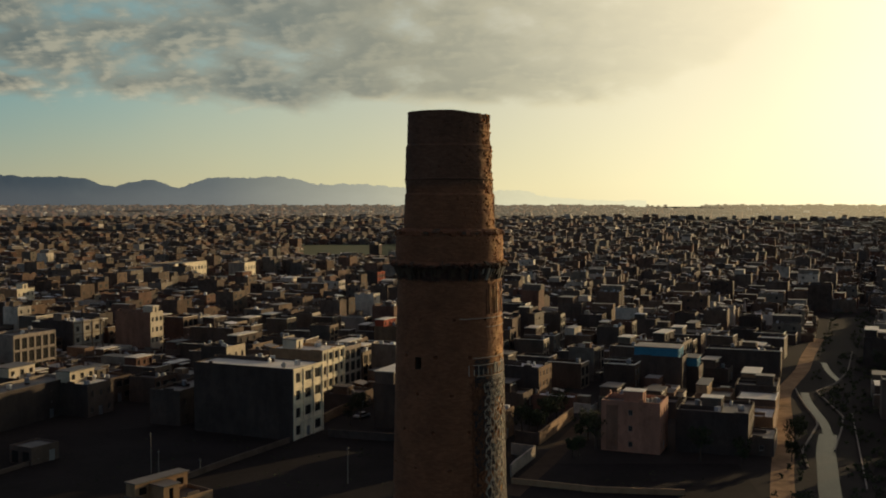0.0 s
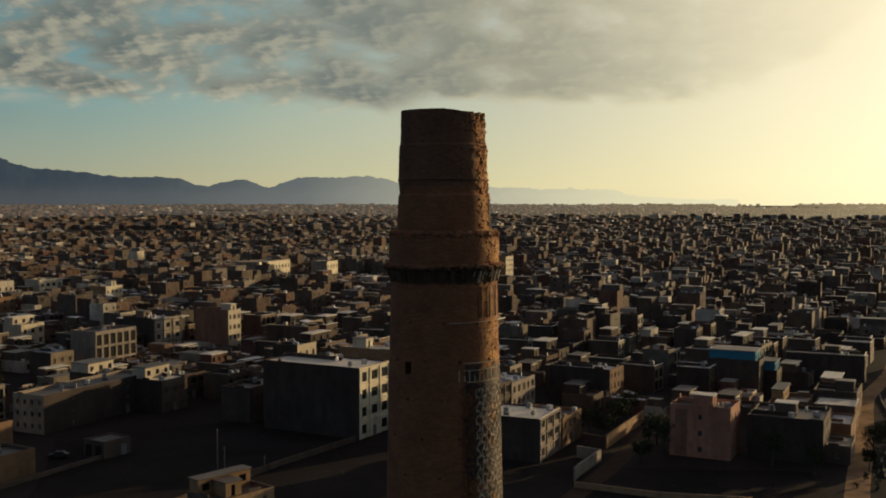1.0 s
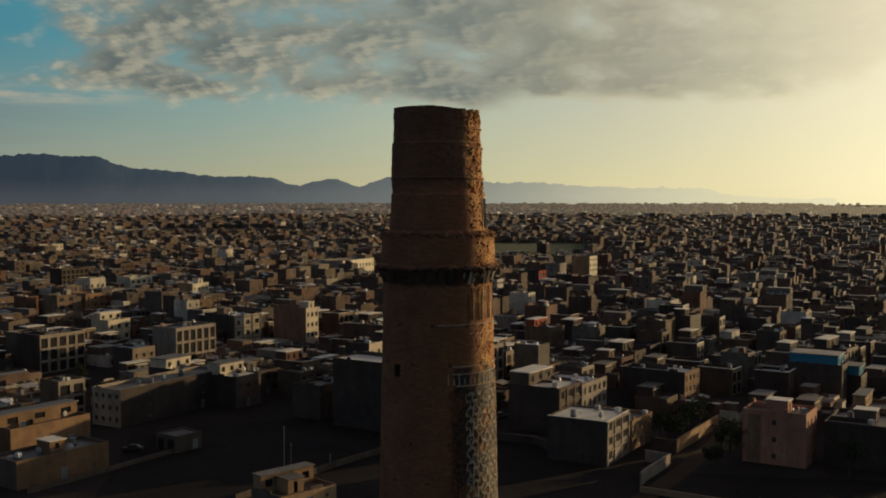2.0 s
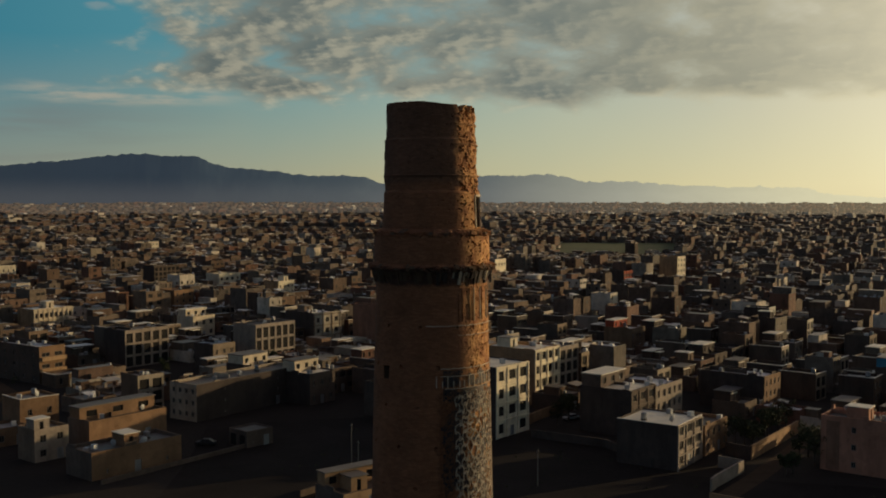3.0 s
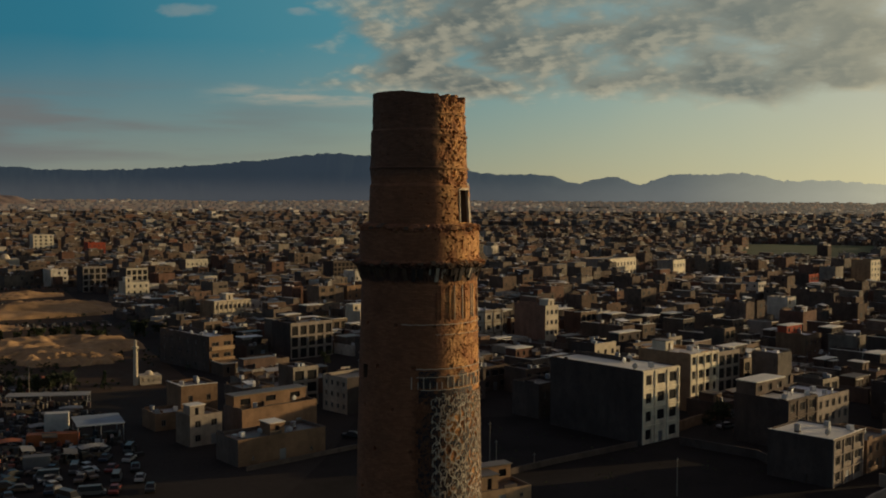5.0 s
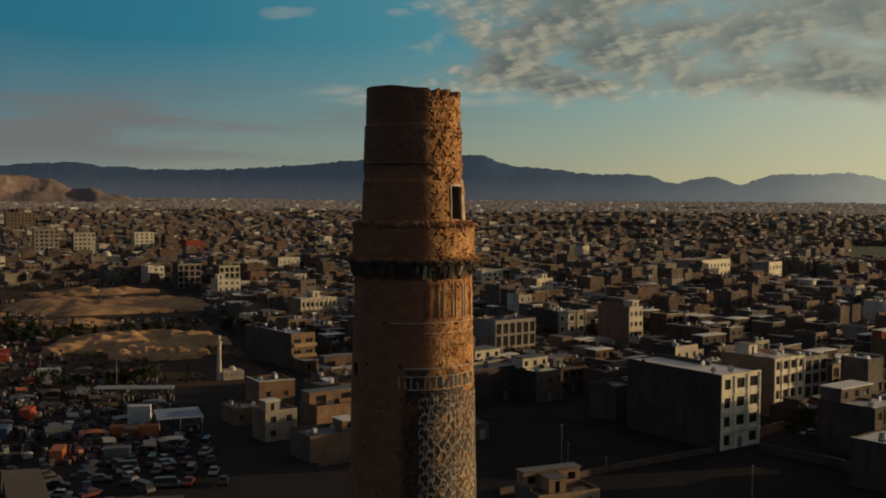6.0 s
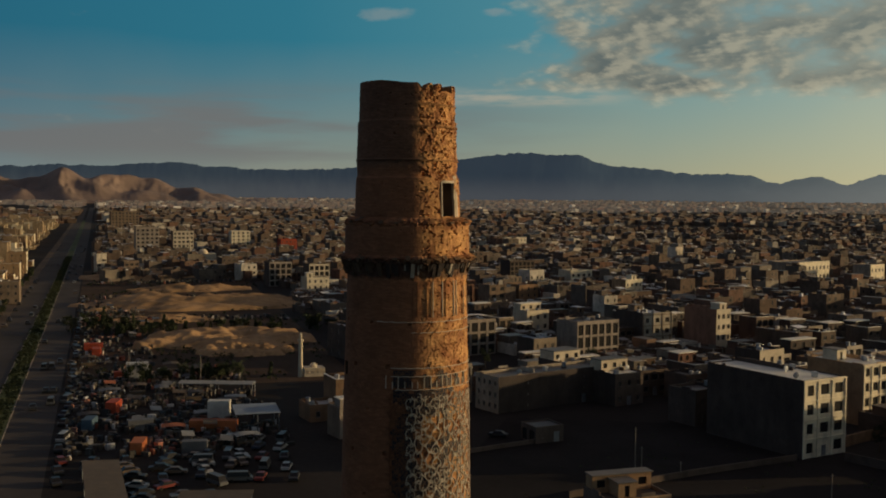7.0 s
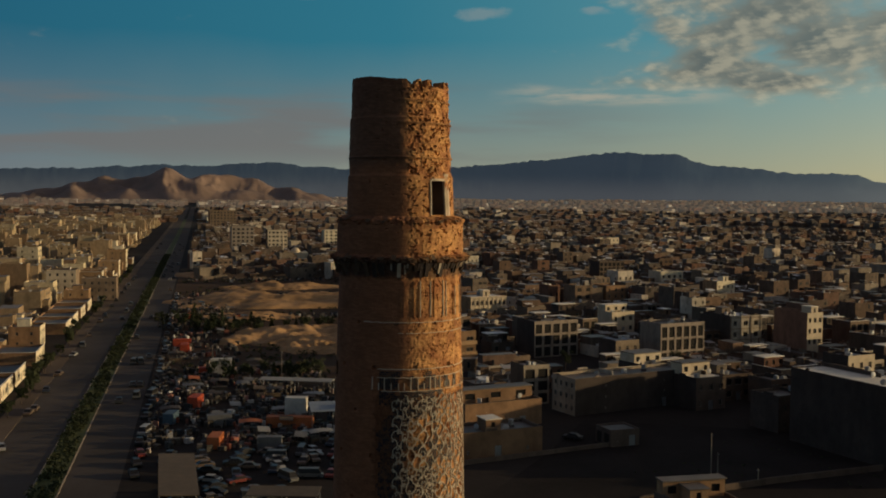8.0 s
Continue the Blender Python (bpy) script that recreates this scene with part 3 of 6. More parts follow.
def build_tower():
    top = thing("tower", "tall round old brick tower with eroded side and mosaic remains", "tower", m=pose(TX, TY, 0))
    n = 480
    levels = [0.0 + 3.0 * i for i in range(12)]
    z = 35.959
    while z < 58.0:
        levels.append(z)
        z += 0.055
    levels += [58.0]
    for edge in (DOOR[2], DOOR[3], SLIT[2], SLIT[3]):
        levels[min(range(len(levels)), key=lambda i: abs(levels[i] - edge))] = edge
    verts, faces, uvs = [], [], []
    for z in levels:
        r = tower_radius(z)
        for i in range(n):
            deg = 360.0 * i / n - 180.0
            rr = r + (weathering(deg, z, r) if z > 34 else 0.0)
            zz = z
            if z > 57.7:      # broken rim on the weather side
                zz = z + 0.12 * min(max((-56.0 - deg) / 30.0, 0.0), 1.0) * min((z - 57.7) / 0.3, 1.0) - max(0.0, noise.noise((deg * 0.16, 1.0, 0.5)) + 0.25) * 0.55 * side_weight(deg) - 0.02 * noise.noise((deg * 0.3, 0, 0))
            verts.append((rr * math.cos(radians(deg)), rr * math.sin(radians(deg)), zz))
    def inside(hole, deg, z):
        return abs(deg - hole[0]) < hole[1] and hole[2] - 1e-6 <= z < hole[3] - 1e-6
    for j in range(len(levels) - 1):
        for i in range(n):
            deg = 360.0 * (i + 0.5) / n - 180.0
            if inside(DOOR, deg, levels[j]) or inside(SLIT, deg, levels[j]):
                continue
            k = (i + 1) % n
            faces.append((j * n + i, j * n + k, (j + 1) * n + k, (j + 1) * n + i))
            r = tower_radius(levels[j])
            u0, u1 = r * radians(deg) - 0.02, r * radians(deg) + 0.02
            uvs += [u0, levels[j], u1, levels[j], u1, levels[j + 1], u0, levels[j + 1]]
    # rim and the hollow inside
    last = (len(levels) - 1) * n
    base = len(verts)
    for i in range(n):
        deg = 360.0 * i / n - 180.0
        for rr, zz in ((1.55, verts[last + i][2] - 0.04), (1.5, 50.638)):
            verts.append((rr * math.cos(radians(deg)), rr * math.sin(radians(deg)), zz))
    for i in range(n):
        k = (i + 1) % n
        faces += [(last + i, last + k, base + 2 * k, base + 2 * i), (base + 2 * i, base + 2 * k, base + 2 * k + 1, base + 2 * i + 1)]
        uvs += [0.0] * 16
    me = bpy.data.meshes.new("shaft")
    me.from_pydata(verts, [], faces)
    me.uv_layers.new(name="UVMap").data.foreach_set("uv", uvs)
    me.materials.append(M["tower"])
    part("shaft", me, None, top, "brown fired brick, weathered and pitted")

    # door and slit: reveals running into the wall
    for name, hole, deep in (("door_opening", DOOR, 1.1), ("slit_window", SLIT, 0.7)):
        g = Mesh()
        a0, a1 = hole[0] - hole[1] - 0.4, hole[0] + hole[1] + 0.4
        r = tower_radius(0.5 * (hole[2] + hole[3]))
        def at(a, rr, z):
            return (rr * math.cos(radians(a)), rr * math.sin(radians(a)), z)
        z0, z1, ri, ro = hole[2] - 0.02, hole[3] + 0.02, r - deep, r + 0.005
        g.quad(at(a0, ro, z0), at(a0, ri, z0), at(a0, ri, z1), at(a0, ro, z1))
        g.quad(at(a1, ri, z0), at(a1, ro, z0), at(a1, ro, z1), at(a1, ri, z1))
        g.quad(at(a0, ro, z1), at(a0, ri, z1), at(a1, ri, z1), at(a1, ro, z1))
        g.quad(at(a0, ri, z0), at(a0, ro, z0), at(a1, ro, z0), at(a1, ri, z0))
        g.quad(at(a0, ri, z0), at(a1, ri, z0), at(a1, ri, z1), at(a0, ri, z1))
        part(name, g, M["tower_in"], top, "dark open doorway through the brick" if hole is DOOR else "small dark slit window")
    # pale stone frame round the doorway
    g = Mesh()
    def bar(a0, a1, z0, z1):
        for s in range(4):
            b0, b1 = a0 + (a1 - a0) * s / 4, a0 + (a1 - a0) * (s + 1) / 4
            p = [on_tower(b, z, o) for o in (-0.05, 0.05) for b, z in ((b0, z0), (b1, z0), (b1, z1), (b0, z1))]
            k = len(g.v)
            g.v += p
            for q in ((4, 5, 6, 7), (0, 1, 5, 4), (1, 2, 6, 5), (2, 3, 7, 6), (3, 0, 4, 7)):
                g.f.append(tuple(k + i for i in q))
                g.m.append(0)
    bar(DOOR[0] - DOOR[1] - 1.6, DOOR[0] - DOOR[1], DOOR[2], DOOR[3] + 0.05)
    bar(DOOR[0] + DOOR[1], DOOR[0] + DOOR[1] + 9.0, DOOR[2] - 0.03, DOOR[3] + 0.32)
    bar(DOOR[0] - DOOR[1], DOOR[0] + DOOR[1], DOOR[3], DOOR[3] + 0.1)
    part("door_frame", g, M["strap"], top, "pale stone surround of the doorway")

    # glazed mosaic field in small broken tiles
    g = Mesh()
    rng = random.Random(5)
    for j in range(118):
        z = 35.486 + 0.085 * j
        r = tower_radius(z)
        step = math.degrees(0.10 / r)
        a = -74.0
        while a < 62.0:
            p = Vector((r * radians(a) * 0.8, z * 0.8, 3.0))
            keep = noise.noise(p) * 0.7 + 0.35 * noise.noise(p * 3.1) + (0.16 if a < -34 else 0.0 if a < -14 else -0.24) - (0.6 if a < -64 + 6 * noise.noise((z * 0.6, 2, 2)) else 0.0)
            if keep > 0.0 and not (44.624 < z < 44.719):
                o = 0.022 + 0.008 * rng.random()
                g.quad(on_tower(a, z, o), on_tower(a + step * 0.92, z, o), on_tower(a + step * 0.92, z + 0.078, o), on_tower(a, z + 0.078, o))
            a += step
    part("mosaic", g, M["tile"], top, "dark blue glazed mosaic remains")

    # raised pale straps: waving bands, stars, ribs and rings
    def ribbons(name, pts, half, out, gap=0.0, seed=0, mat="strap", label=""):
        """A raised band along a line of (degrees, height); where it has fallen away it starts anew as another piece."""
        rnd, runs, run = random.Random(seed), [], [pts[0]]
        for p in pts[1:]:
            if rnd.random() < gap:
                runs.append(run)
                run = []
            run.append(p)
        for run in runs + [run]:
            if len(run) < 2:
                continue
            g = Mesh()
            for i, (a, z) in enumerate(run):
                (a0, z0), (a1, z1) = run[max(i - 1, 0)], run[min(i + 1, len(run) - 1)]
                r = tower_radius(z)
                du, dz = radians(a1 - a0) * r, z1 - z0
                ln = math.hypot(du, dz) or 1.0
                na, nz = math.degrees(-dz / ln * half / r), du / ln * half
                g.v += [on_tower(a + na, z + nz, -0.02), on_tower(a + na, z + nz, out), on_tower(a - na, z - nz, out), on_tower(a - na, z - nz, -0.02)]
            for i in range(len(run) - 1):
                k = 4 * i
                g.f += [(k, k + 1, k + 5, k + 4), (k + 1, k + 2, k + 6, k + 5), (k + 2, k + 3, k + 7, k + 6)]
            k = 4 * (len(run) - 1)
            g.f += [(0, 3, 2, 1), (k, k + 1, k + 2, k + 3)]
            g.m = [0] * len(g.f)
            part(name, g, M[mat], top, label)
    pitch = 5.4
    for c in range(22):
        a_mid, sign = -66.0 + pitch * c, (1 if c % 2 else -1)
        pts = []
        for s in range(420):
            th = 2 * math.pi * s / 30
            z = 35.5 + 0.66 * th / (2 * math.pi) + 0.135 * math.sin(2 * th + 0.5 * sign + 2.0 * noise.noise((c * 7.0, s * 0.012, 5.0))) + 0.06 * noise.noise((c * 5.0, s * 0.05, 2.0))
            a = a_mid + sign * 2.1 * math.sin(th + 1.5 * noise.noise((c * 2.0, s * 0.02, 3.0))) + 1.15 * math.sin(3 * th + 1.7 * c) + 1.6 * noise.noise((c * 3.0, s * 0.06, 0.0))
            pts.append((a, z))
        end = 44.55 - 0.5 * abs(noise.noise((c * 1.7, 0.3, 0.0)))
        # columns before -54 degrees take the brick colour, dulled for shade
        old = a_mid > -54
        ribbons("strap", [p for p in pts if p[1] < end], 0.016, 0.05, 0.014 if old else 0.03, c, "strap" if old else "tower", "raised pale waving strap of the lattice" if old else "")
    rng = random.Random(11)
    for c in range(21):
        for s in range(27):
            z = 35.665 + 0.33 * s
            if (s + c) % 2 or z > 44.3 or rng.random() < 0.5:
                continue
            a = -66.0 + pitch * (c + 0.5) + rng.uniform(-0.5, 0.5)
            pts = []
            for i in range(19):
                th = 2 * math.pi * i / 18
                rr = 0.105 * (1.0 + 0.28 * math.cos(6 * th))
                pts.append((a + math.degrees(rr * math.cos(th) / tower_radius(z)), z + 1.15 * rr * math.sin(th)))
            ribbons("rosette", pts, 0.011, 0.042, 0.1, c * 31 + s, "strap" if a > -50 and rng.random() < 0.7 else "tower")
    for z, a0, a1, half, gap in ((47.6, -80, 100, 0.015, 0.06), (47.14, -48, 100, 0.012, 0.10), (45.6, -66, 100, 0.015, 0.10), (45.24, -66, 100, 0.013, 0.10), (44.66, -62, 100, 0.012, 0.12)):
        ribbons("ring", [(a0 + (a1 - a0) * i / 60, z + 0.012 * math.sin(i * 1.7)) for i in range(61)], half, 0.05, gap, int(z * 10), "strap", "thin raised pale ring round the shaft")
    for z, a0, a1, half, gap in ((54.634, -165, 100, 0.035, 0.02), (56.13, -50, 90, 0.04, 0.05), (57.077, -50, 90, 0.03, 0.06)):
        ribbons("ring", [(a0 + (a1 - a0) * i / 60, z + 0.012 * math.sin(i * 1.7)) for i in range(61)], half, 0.05, gap, int(z * 10), "tower", "thin raised brick ring round the shaft")
    rng = random.Random(3)
    for i in range(26):        # ribs of the panel row over the lattice
        a = -70.0 + 5.6 * i + rng.uniform(-0.6, 0.6)
        if rng.random() < 0.9:
            ribbons("rib", [(a, 44.71), (a, 44.984), (a, 45.259 - rng.choice((0, 0, 0.25)))], 0.02, 0.045)
        if i % 2 == 0 and rng.random() < 0.7:
            ribbons("panel", [(a + 2.8, 44.729), (a + 2.8, 45.24)], 0.085, 0.028, 0, 0, "tile", "dark glazed panel")
    for i, a in enumerate((-47.3, -43.0, -34.0, -29.5, -28.0, -18.0, -14.5, -4.0, 0.0, 11.0, 15.0, 27.0, 31.0, 44.5)):
        top_z = 49.36 - rng.choice((0.0, 0.0, 0.3, 0.5))
        ribbons("rib", [(a, 47.797), (a, 48.3), (a, top_z)], 0.016, 0.035, 0, 0, "tower" if i % 3 == 0 or a < -30 else "strap")
    # stalactite band under the gallery: glazed on the old side, bare brick darkened for shadow and soot on the rest
    for i in range(120):
        a = -178.0 + 2.42 * i + rng.uniform(-0.5, 0.5)
        h = rng.uniform(0.14, 0.62)
        glazed = -72.0 < a < 72.0
        if rng.random() < 0.85:
            kind = "tile" if glazed and rng.random() < 0.75 else "strap" if glazed and rng.random() < 0.6 else "tower_in"
            ribbons("niche_rib", [(a, 50.13 - h), (a + rng.uniform(-0.5, 0.5), 50.145)], rng.uniform(0.018, 0.085), rng.uniform(0.05, 0.11), 0, 0, kind)
    # broken brackets of the lost gallery, most in brick darkened for shadow and soot
    for i in range(150):
        a = -180 + 2.05 * i + rng.uniform(-1, 1)
        if rng.random() < 0.2:
            continue
        z = rng.choice((50.12, 50.18, 50.2, 50.3, 51.86, 51.95))
        high = z > 51
        ribbons("broken_bracket", [(a, z), (a, z + rng.uniform(0.06, 0.2))], rng.uniform(0.04, 0.13), rng.uniform(0.05, 0.13) if high else rng.uniform(0.08, 0.2), 0, 0, "tower_in" if rng.random() < 0.6 else "tower")


build_tower()


# ---- houses ----
def plate(g, origin, ax, length, height, openings, normal, deep=0.22, m=0):
    """A wall face with openings (x0, x1, z0, z1) and their reveals; ax: unit direction along the wall, normal: outward."""
    xs = sorted({0.0, length, *[o[0] for o in openings], *[o[1] for o in openings]})
    zs = sorted({0.0, height, *[o[2] for o in openings], *[o[3] for o in openings]})
    def at(x, z, d=0.0):
        return (origin[0] + ax[0] * x - normal[0] * d, origin[1] + ax[1] * x - normal[1] * d, origin[2] + z)
    for x0, x1 in zip(xs, xs[1:]):
        for z0, z1 in zip(zs, zs[1:]):
            cx, cz = (x0 + x1) / 2, (z0 + z1) / 2
            if not any(o[0] < cx < o[1] and o[2] < cz < o[3] for o in openings):
                g.quad(at(x0, z0), at(x1, z0), at(x1, z1), at(x0, z1), m)
    for x0, x1, z0, z1 in openings:
        g.quad(at(x0, z0), at(x0, z0, deep), at(x0, z1, deep), at(x0, z1), m)
        g.quad(at(x1, z0, deep), at(x1, z0), at(x1, z1), at(x1, z1, deep), m)
        g.quad(at(x0, z1), at(x0, z1, deep), at(x1, z1, deep), at(x1, z1), m)
        g.quad(at(x0, z0, deep), at(x0, z0), at(x1, z0), at(x1, z0, deep), m)


def window(parent, x0, x1, z0, z1, y, face, glazed=True, bars=1, simple=False):
    """A window in a wall: its frame, and the pane behind. face: turn that brings the facade plane to its wall."""
    if glazed:
        g, w = Mesh(), 0.09
        for yy, e in ((y + 0.09, 0.0), (y + 0.09, w), (y + 0.17, w)):
            for px, pz in ((x0 + e, z0 + e), (x1 - e, z0 + e), (x1 - e, z1 - e), (x0 + e, z1 - e)):
                g.v.append(tuple(face @ Vector((px, yy, pz))) if face else (px, yy, pz))
        for r in (0, 4):
            g.f += [(r + i, r + (i + 1) % 4, r + 4 + (i + 1) % 4, r + 4 + i) for i in range(4)]
        g.m = [0] * 8
        if simple:
            g.f.append((8, 9, 10, 11))
            g.m.append(1)
            part("window", g, [M["frame"], M["glass"]], parent)
            return
        f = part("window", g, M["frame"], parent)
        g = Mesh()
        g.box(x0 + w, x1 - w, y + 0.17, y + 0.20, z0 + w, z1 - w, turn=face)
        part("pane", g, M["glass"], f)
        c = (x0 + x1) / 2
        g = Mesh()
        g.box(c - 0.035, c + 0.035, y + 0.11, y + 0.168, z0 + w, z1 - w, turn=face)
        part("mullion", g, M["frame"], f)
    else:
        g = Mesh()
        g.box(x0, x1, y + 0.20, y + 0.24, z0, z1, turn=face)
        part("open_bay", g, M["void"], parent)


def house(name, label, m, B, A, h, storeys, rng, wall="wall", facade="facade", roof="roof", cols=None, win=(1.1, 1.5), style="glazed", hut=False, end_windows=0, garage=0, parapet=0.7, coping=False, group="", simple=False, upper=0.0, upper_wall=None, piers=False, rough_edge=True, balcony=False, upper_roof=None):
    """A flat-roofed house. Local frame: the facade runs along x from 0 to B at y = 0 and faces -y; the blank end at x = 0 faces -x."""
    top = thing(name, label, "building", group, m=m)
    sh = (h - parapet) / storeys
    cols = cols or max(2, int(B / 3.0))
    front = []
    for s in range(storeys):
        for c in range(cols):
            cx = B * (c + 0.5) / cols
            ww = win[0] * (1.0 if (c % 3 or cols < 3) else 0.75)
            if style == "frame":
                ww = 0.74 * B / cols
            if s == 0 and style != "frame" and c == cols // 2:
                front.append((cx - 0.75, cx + 0.75, 0.02, min(2.3, sh - 0.3), "door"))
                continue
            zb = s * sh + (0.35 if style == "frame" else 0.95)
            front.append((cx - ww / 2, cx + ww / 2, zb, min(zb + (sh - 0.75 if style == "frame" else win[1]), (s + 1) * sh - 0.2), "window"))
    ends = []
    if end_windows:
        for s in range(storeys):
            for c in range(end_windows):
                cy = A * (c + 0.6) / (end_windows + 0.2)
                ends.append((cy - 0.45, cy + 0.45, s * sh + 1.1, s * sh + 2.3))
    if garage:
        ends = [(A * (i + 0.2) / garage, A * (i + 0.85) / garage, 0.02, h - 1.0) for i in range(garage)]
    g = Mesh()
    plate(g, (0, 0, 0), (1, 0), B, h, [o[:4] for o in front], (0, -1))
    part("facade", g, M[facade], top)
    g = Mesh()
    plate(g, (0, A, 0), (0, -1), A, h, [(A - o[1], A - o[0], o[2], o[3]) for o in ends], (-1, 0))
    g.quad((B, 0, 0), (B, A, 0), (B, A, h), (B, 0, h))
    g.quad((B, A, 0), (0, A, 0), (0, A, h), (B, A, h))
    t = 0.28                     # inner faces of the parapet
    zr = h - parapet
    for a, b in (((t, t), (t, A - t)), ((t, A - t), (B - t, A - t)), ((B - t, A - t), (B - t, t)), ((B - t, t), (t, t))):
        g.quad((*a, zr - 0.1), (*b, zr - 0.1), (*b, h), (*a, h))
    g.quad((0, 0, h), (B, 0, h), (B - t, t, h), (t, t, h))
    g.quad((B, 0, h), (B, A, h), (B - t, A - t, h), (B - t, t, h))
    g.quad((B, A, h), (0, A, h), (t, A - t, h), (B - t, A - t, h))
    g.quad((0, A, h), (0, 0, h), (t, t, h), (t, A - t, h))
    if rough_edge and not coping:          # uneven parapet courses, posts and a low dividing wall
        lumps = []
        for _ in range(1):
            w, u = rng.uniform(0.4, 3.0), rng.uniform(0.15, 0.75)
            p = rng.uniform(0, B - w) if w < B else 0.0
            q = rng.choice((0.0, A - t))
            lumps.append((p, p + w, q, q + t, h, h + u))
            p = rng.uniform(t, max(A - w - t, t + 0.1))
            lumps.append((0.0, t, p, min(p + w, A - t), h, h + u * 0.8))
        p = rng.uniform(B * 0.3, B * 0.7)
        lumps.append((p, p + 0.2, A * 0.4, A - t, zr, zr + rng.uniform(0.5, 1.2)))
        for lump in rng.sample(lumps, 1) if simple else lumps:
            k = Mesh()
            k.box(*lump)
            part("parapet_course", k, M[wall], top)
    part("wall", g, M[wall], top)
    if piers:                              # proud piers and floor bands on the facade
        for c in range(cols + 1):
            p = min(max(B * c / cols - 0.2, 0.0), B - 0.4)
            g = Mesh()
            g.box(p, p + 0.4, -0.22, -0.003, 0.0, h - 0.3)
            part("pier", g, M[facade], top)
        for k in range(1, storeys + 1):
            g = Mesh()
            g.box(-0.05, B + 0.05, -0.30, -0.225, k * sh - 0.16, k * sh + 0.1)
            g.box(-0.05, B + 0.05, -0.225, -0.004, k * sh - 0.12, k * sh + 0.06)
            part("floor_band", g, M[facade], top)
    g = Mesh()
    g.box(t, B - t, t, A - t, zr - 0.25, zr)
    part("roof", g, M[roof], top)
    for x0, x1, z0, z1, what in front:
        if what == "door":
            g = Mesh()
            g.box(x0, x1, 0.10, 0.16, z0, z1)
            g.box(x0 + 0.65, x0 + 0.69, 0.07, 0.10, z0 + 0.1, z1 - 0.1)
            part("door", g, M["metal"], top)
        else:
            window(top, x0, x1, z0, z1, 0.0, None, style == "glazed", 2 if x1 - x0 > 1.6 else 1, simple)
    turn = Matrix(((0, 1, 0, 0), (1, 0, 0, 0), (0, 0, 1, 0), (0, 0, 0, 1)))
    for y0, y1, z0, z1 in ends:
        window(top, y0, y1, z0, z1, 0.0, turn, not garage, 1, simple)
    if coping:
        g = Mesh()
        g.box(-0.08, B + 0.08, -0.08, 0.34, h, h + 0.10)
        g.box(-0.08, 0.34, 0.34, A, h, h + 0.10)
        part("coping", g, M["pale_roof"], top, "pale coping on the parapet")
    if balcony:
        for k in range(1, storeys):
            g = Mesh()
            g.box(0.2, B - 0.2, -1.2, -0.002, k * sh - 0.1, k * sh + 0.08)
            g.box(0.2, B - 0.2, -1.2, -1.08, k * sh + 0.08, k * sh + 1.0)
            g.box(0.2, 0.32, -1.08, -0.002, k * sh + 0.08, k * sh + 1.0)
            part("balcony", g, M["ochre"], top, "ochre balcony with a solid parapet")
    if upper:
        uy, uh = A * (1 - upper), 3.0
        g = Mesh()
        wins = [(B * (i + 0.3) / 3, B * (i + 0.7) / 3, 0.9, 2.2) for i in range(3)]
        plate(g, (0.3, uy, zr), (1, 0), B - 0.6, uh, [(a - 0.3, b - 0.3, c, d) for a, b, c, d in wins], (0, -1))
        g.quad((0.3, A - 0.3, zr), (0.3, uy, zr), (0.3, uy, zr + uh), (0.3, A - 0.3, zr + uh))
        g.quad((B - 0.3, uy, zr), (B - 0.3, A - 0.3, zr), (B - 0.3, A - 0.3, zr + uh), (B - 0.3, uy, zr + uh))
        g.quad((B - 0.3, A - 0.3, zr), (0.3, A - 0.3, zr), (0.3, A - 0.3, zr + uh), (B - 0.3, A - 0.3, zr + uh))
        b = part("upper_floor", g, M[upper_wall or wall], top)
        g = Mesh()
        g.box(0.1, B - 0.1, uy - 0.35, A - 0.15, zr + uh, zr + uh + 0.2)
        part("upper_roof", g, M[upper_roof or ("pale_roof" if rng.random() < 0.4 else "roof")], b)
        for a, c, d, e in wins:
            g = Mesh()
            g.box(a, c, uy + 0.2, uy + 0.24, zr + d, zr + e)
            part("upper_window", g, M["glass"], b)
    if hut:
        hw, hd, hh = min(3.4, B * 0.45), min(4.2, A * 0.45), 2.5
        x0 = rng.uniform(0.4, max(B - hw - 0.4, 0.5))
        y0 = rng.uniform(0.4, max(A - hd - 0.4, 0.5))
        g = Mesh()
        plate(g, (x0, y0, zr), (1, 0), hw, hh, [(hw * 0.35, hw * 0.35 + 0.9, 0.02, 2.0)], (0, -1))
        g.quad((x0, y0 + hd, zr), (x0, y0, zr), (x0, y0, zr + hh), (x0, y0 + hd, zr + hh))
        g.quad((x0 + hw, y0, zr), (x0 + hw, y0 + hd, zr), (x0 + hw, y0 + hd, zr + hh), (x0 + hw, y0, zr + hh))
        g.quad((x0 + hw, y0 + hd, zr), (x0, y0 + hd, zr), (x0, y0 + hd, zr + hh), (x0 + hw, y0 + hd, zr + hh))
        b = part("stair_hut", g, M[facade], top, "small stair hut on the roof")
        g = Mesh()
        g.box(x0 - 0.2, x0 + hw + 0.2, y0 - 0.25, y0 + hd + 0.2, zr + hh, zr + hh + 0.16)
        part("hut_roof", g, M["pale_roof" if rng.random() < 0.5 else "roof"], b)
        g = Mesh()
        g.box(x0 + hw * 0.35, x0 + hw * 0.35 + 0.9, y0 + 0.2, y0 + 0.24, zr + 0.02, zr + 2.0)
        part("hut_door", g, M["void"], b)
    return top


U = 68.0
rng = random.Random(21)
TAKEN = []      # footprints already built on: x, y, angle, length, depth


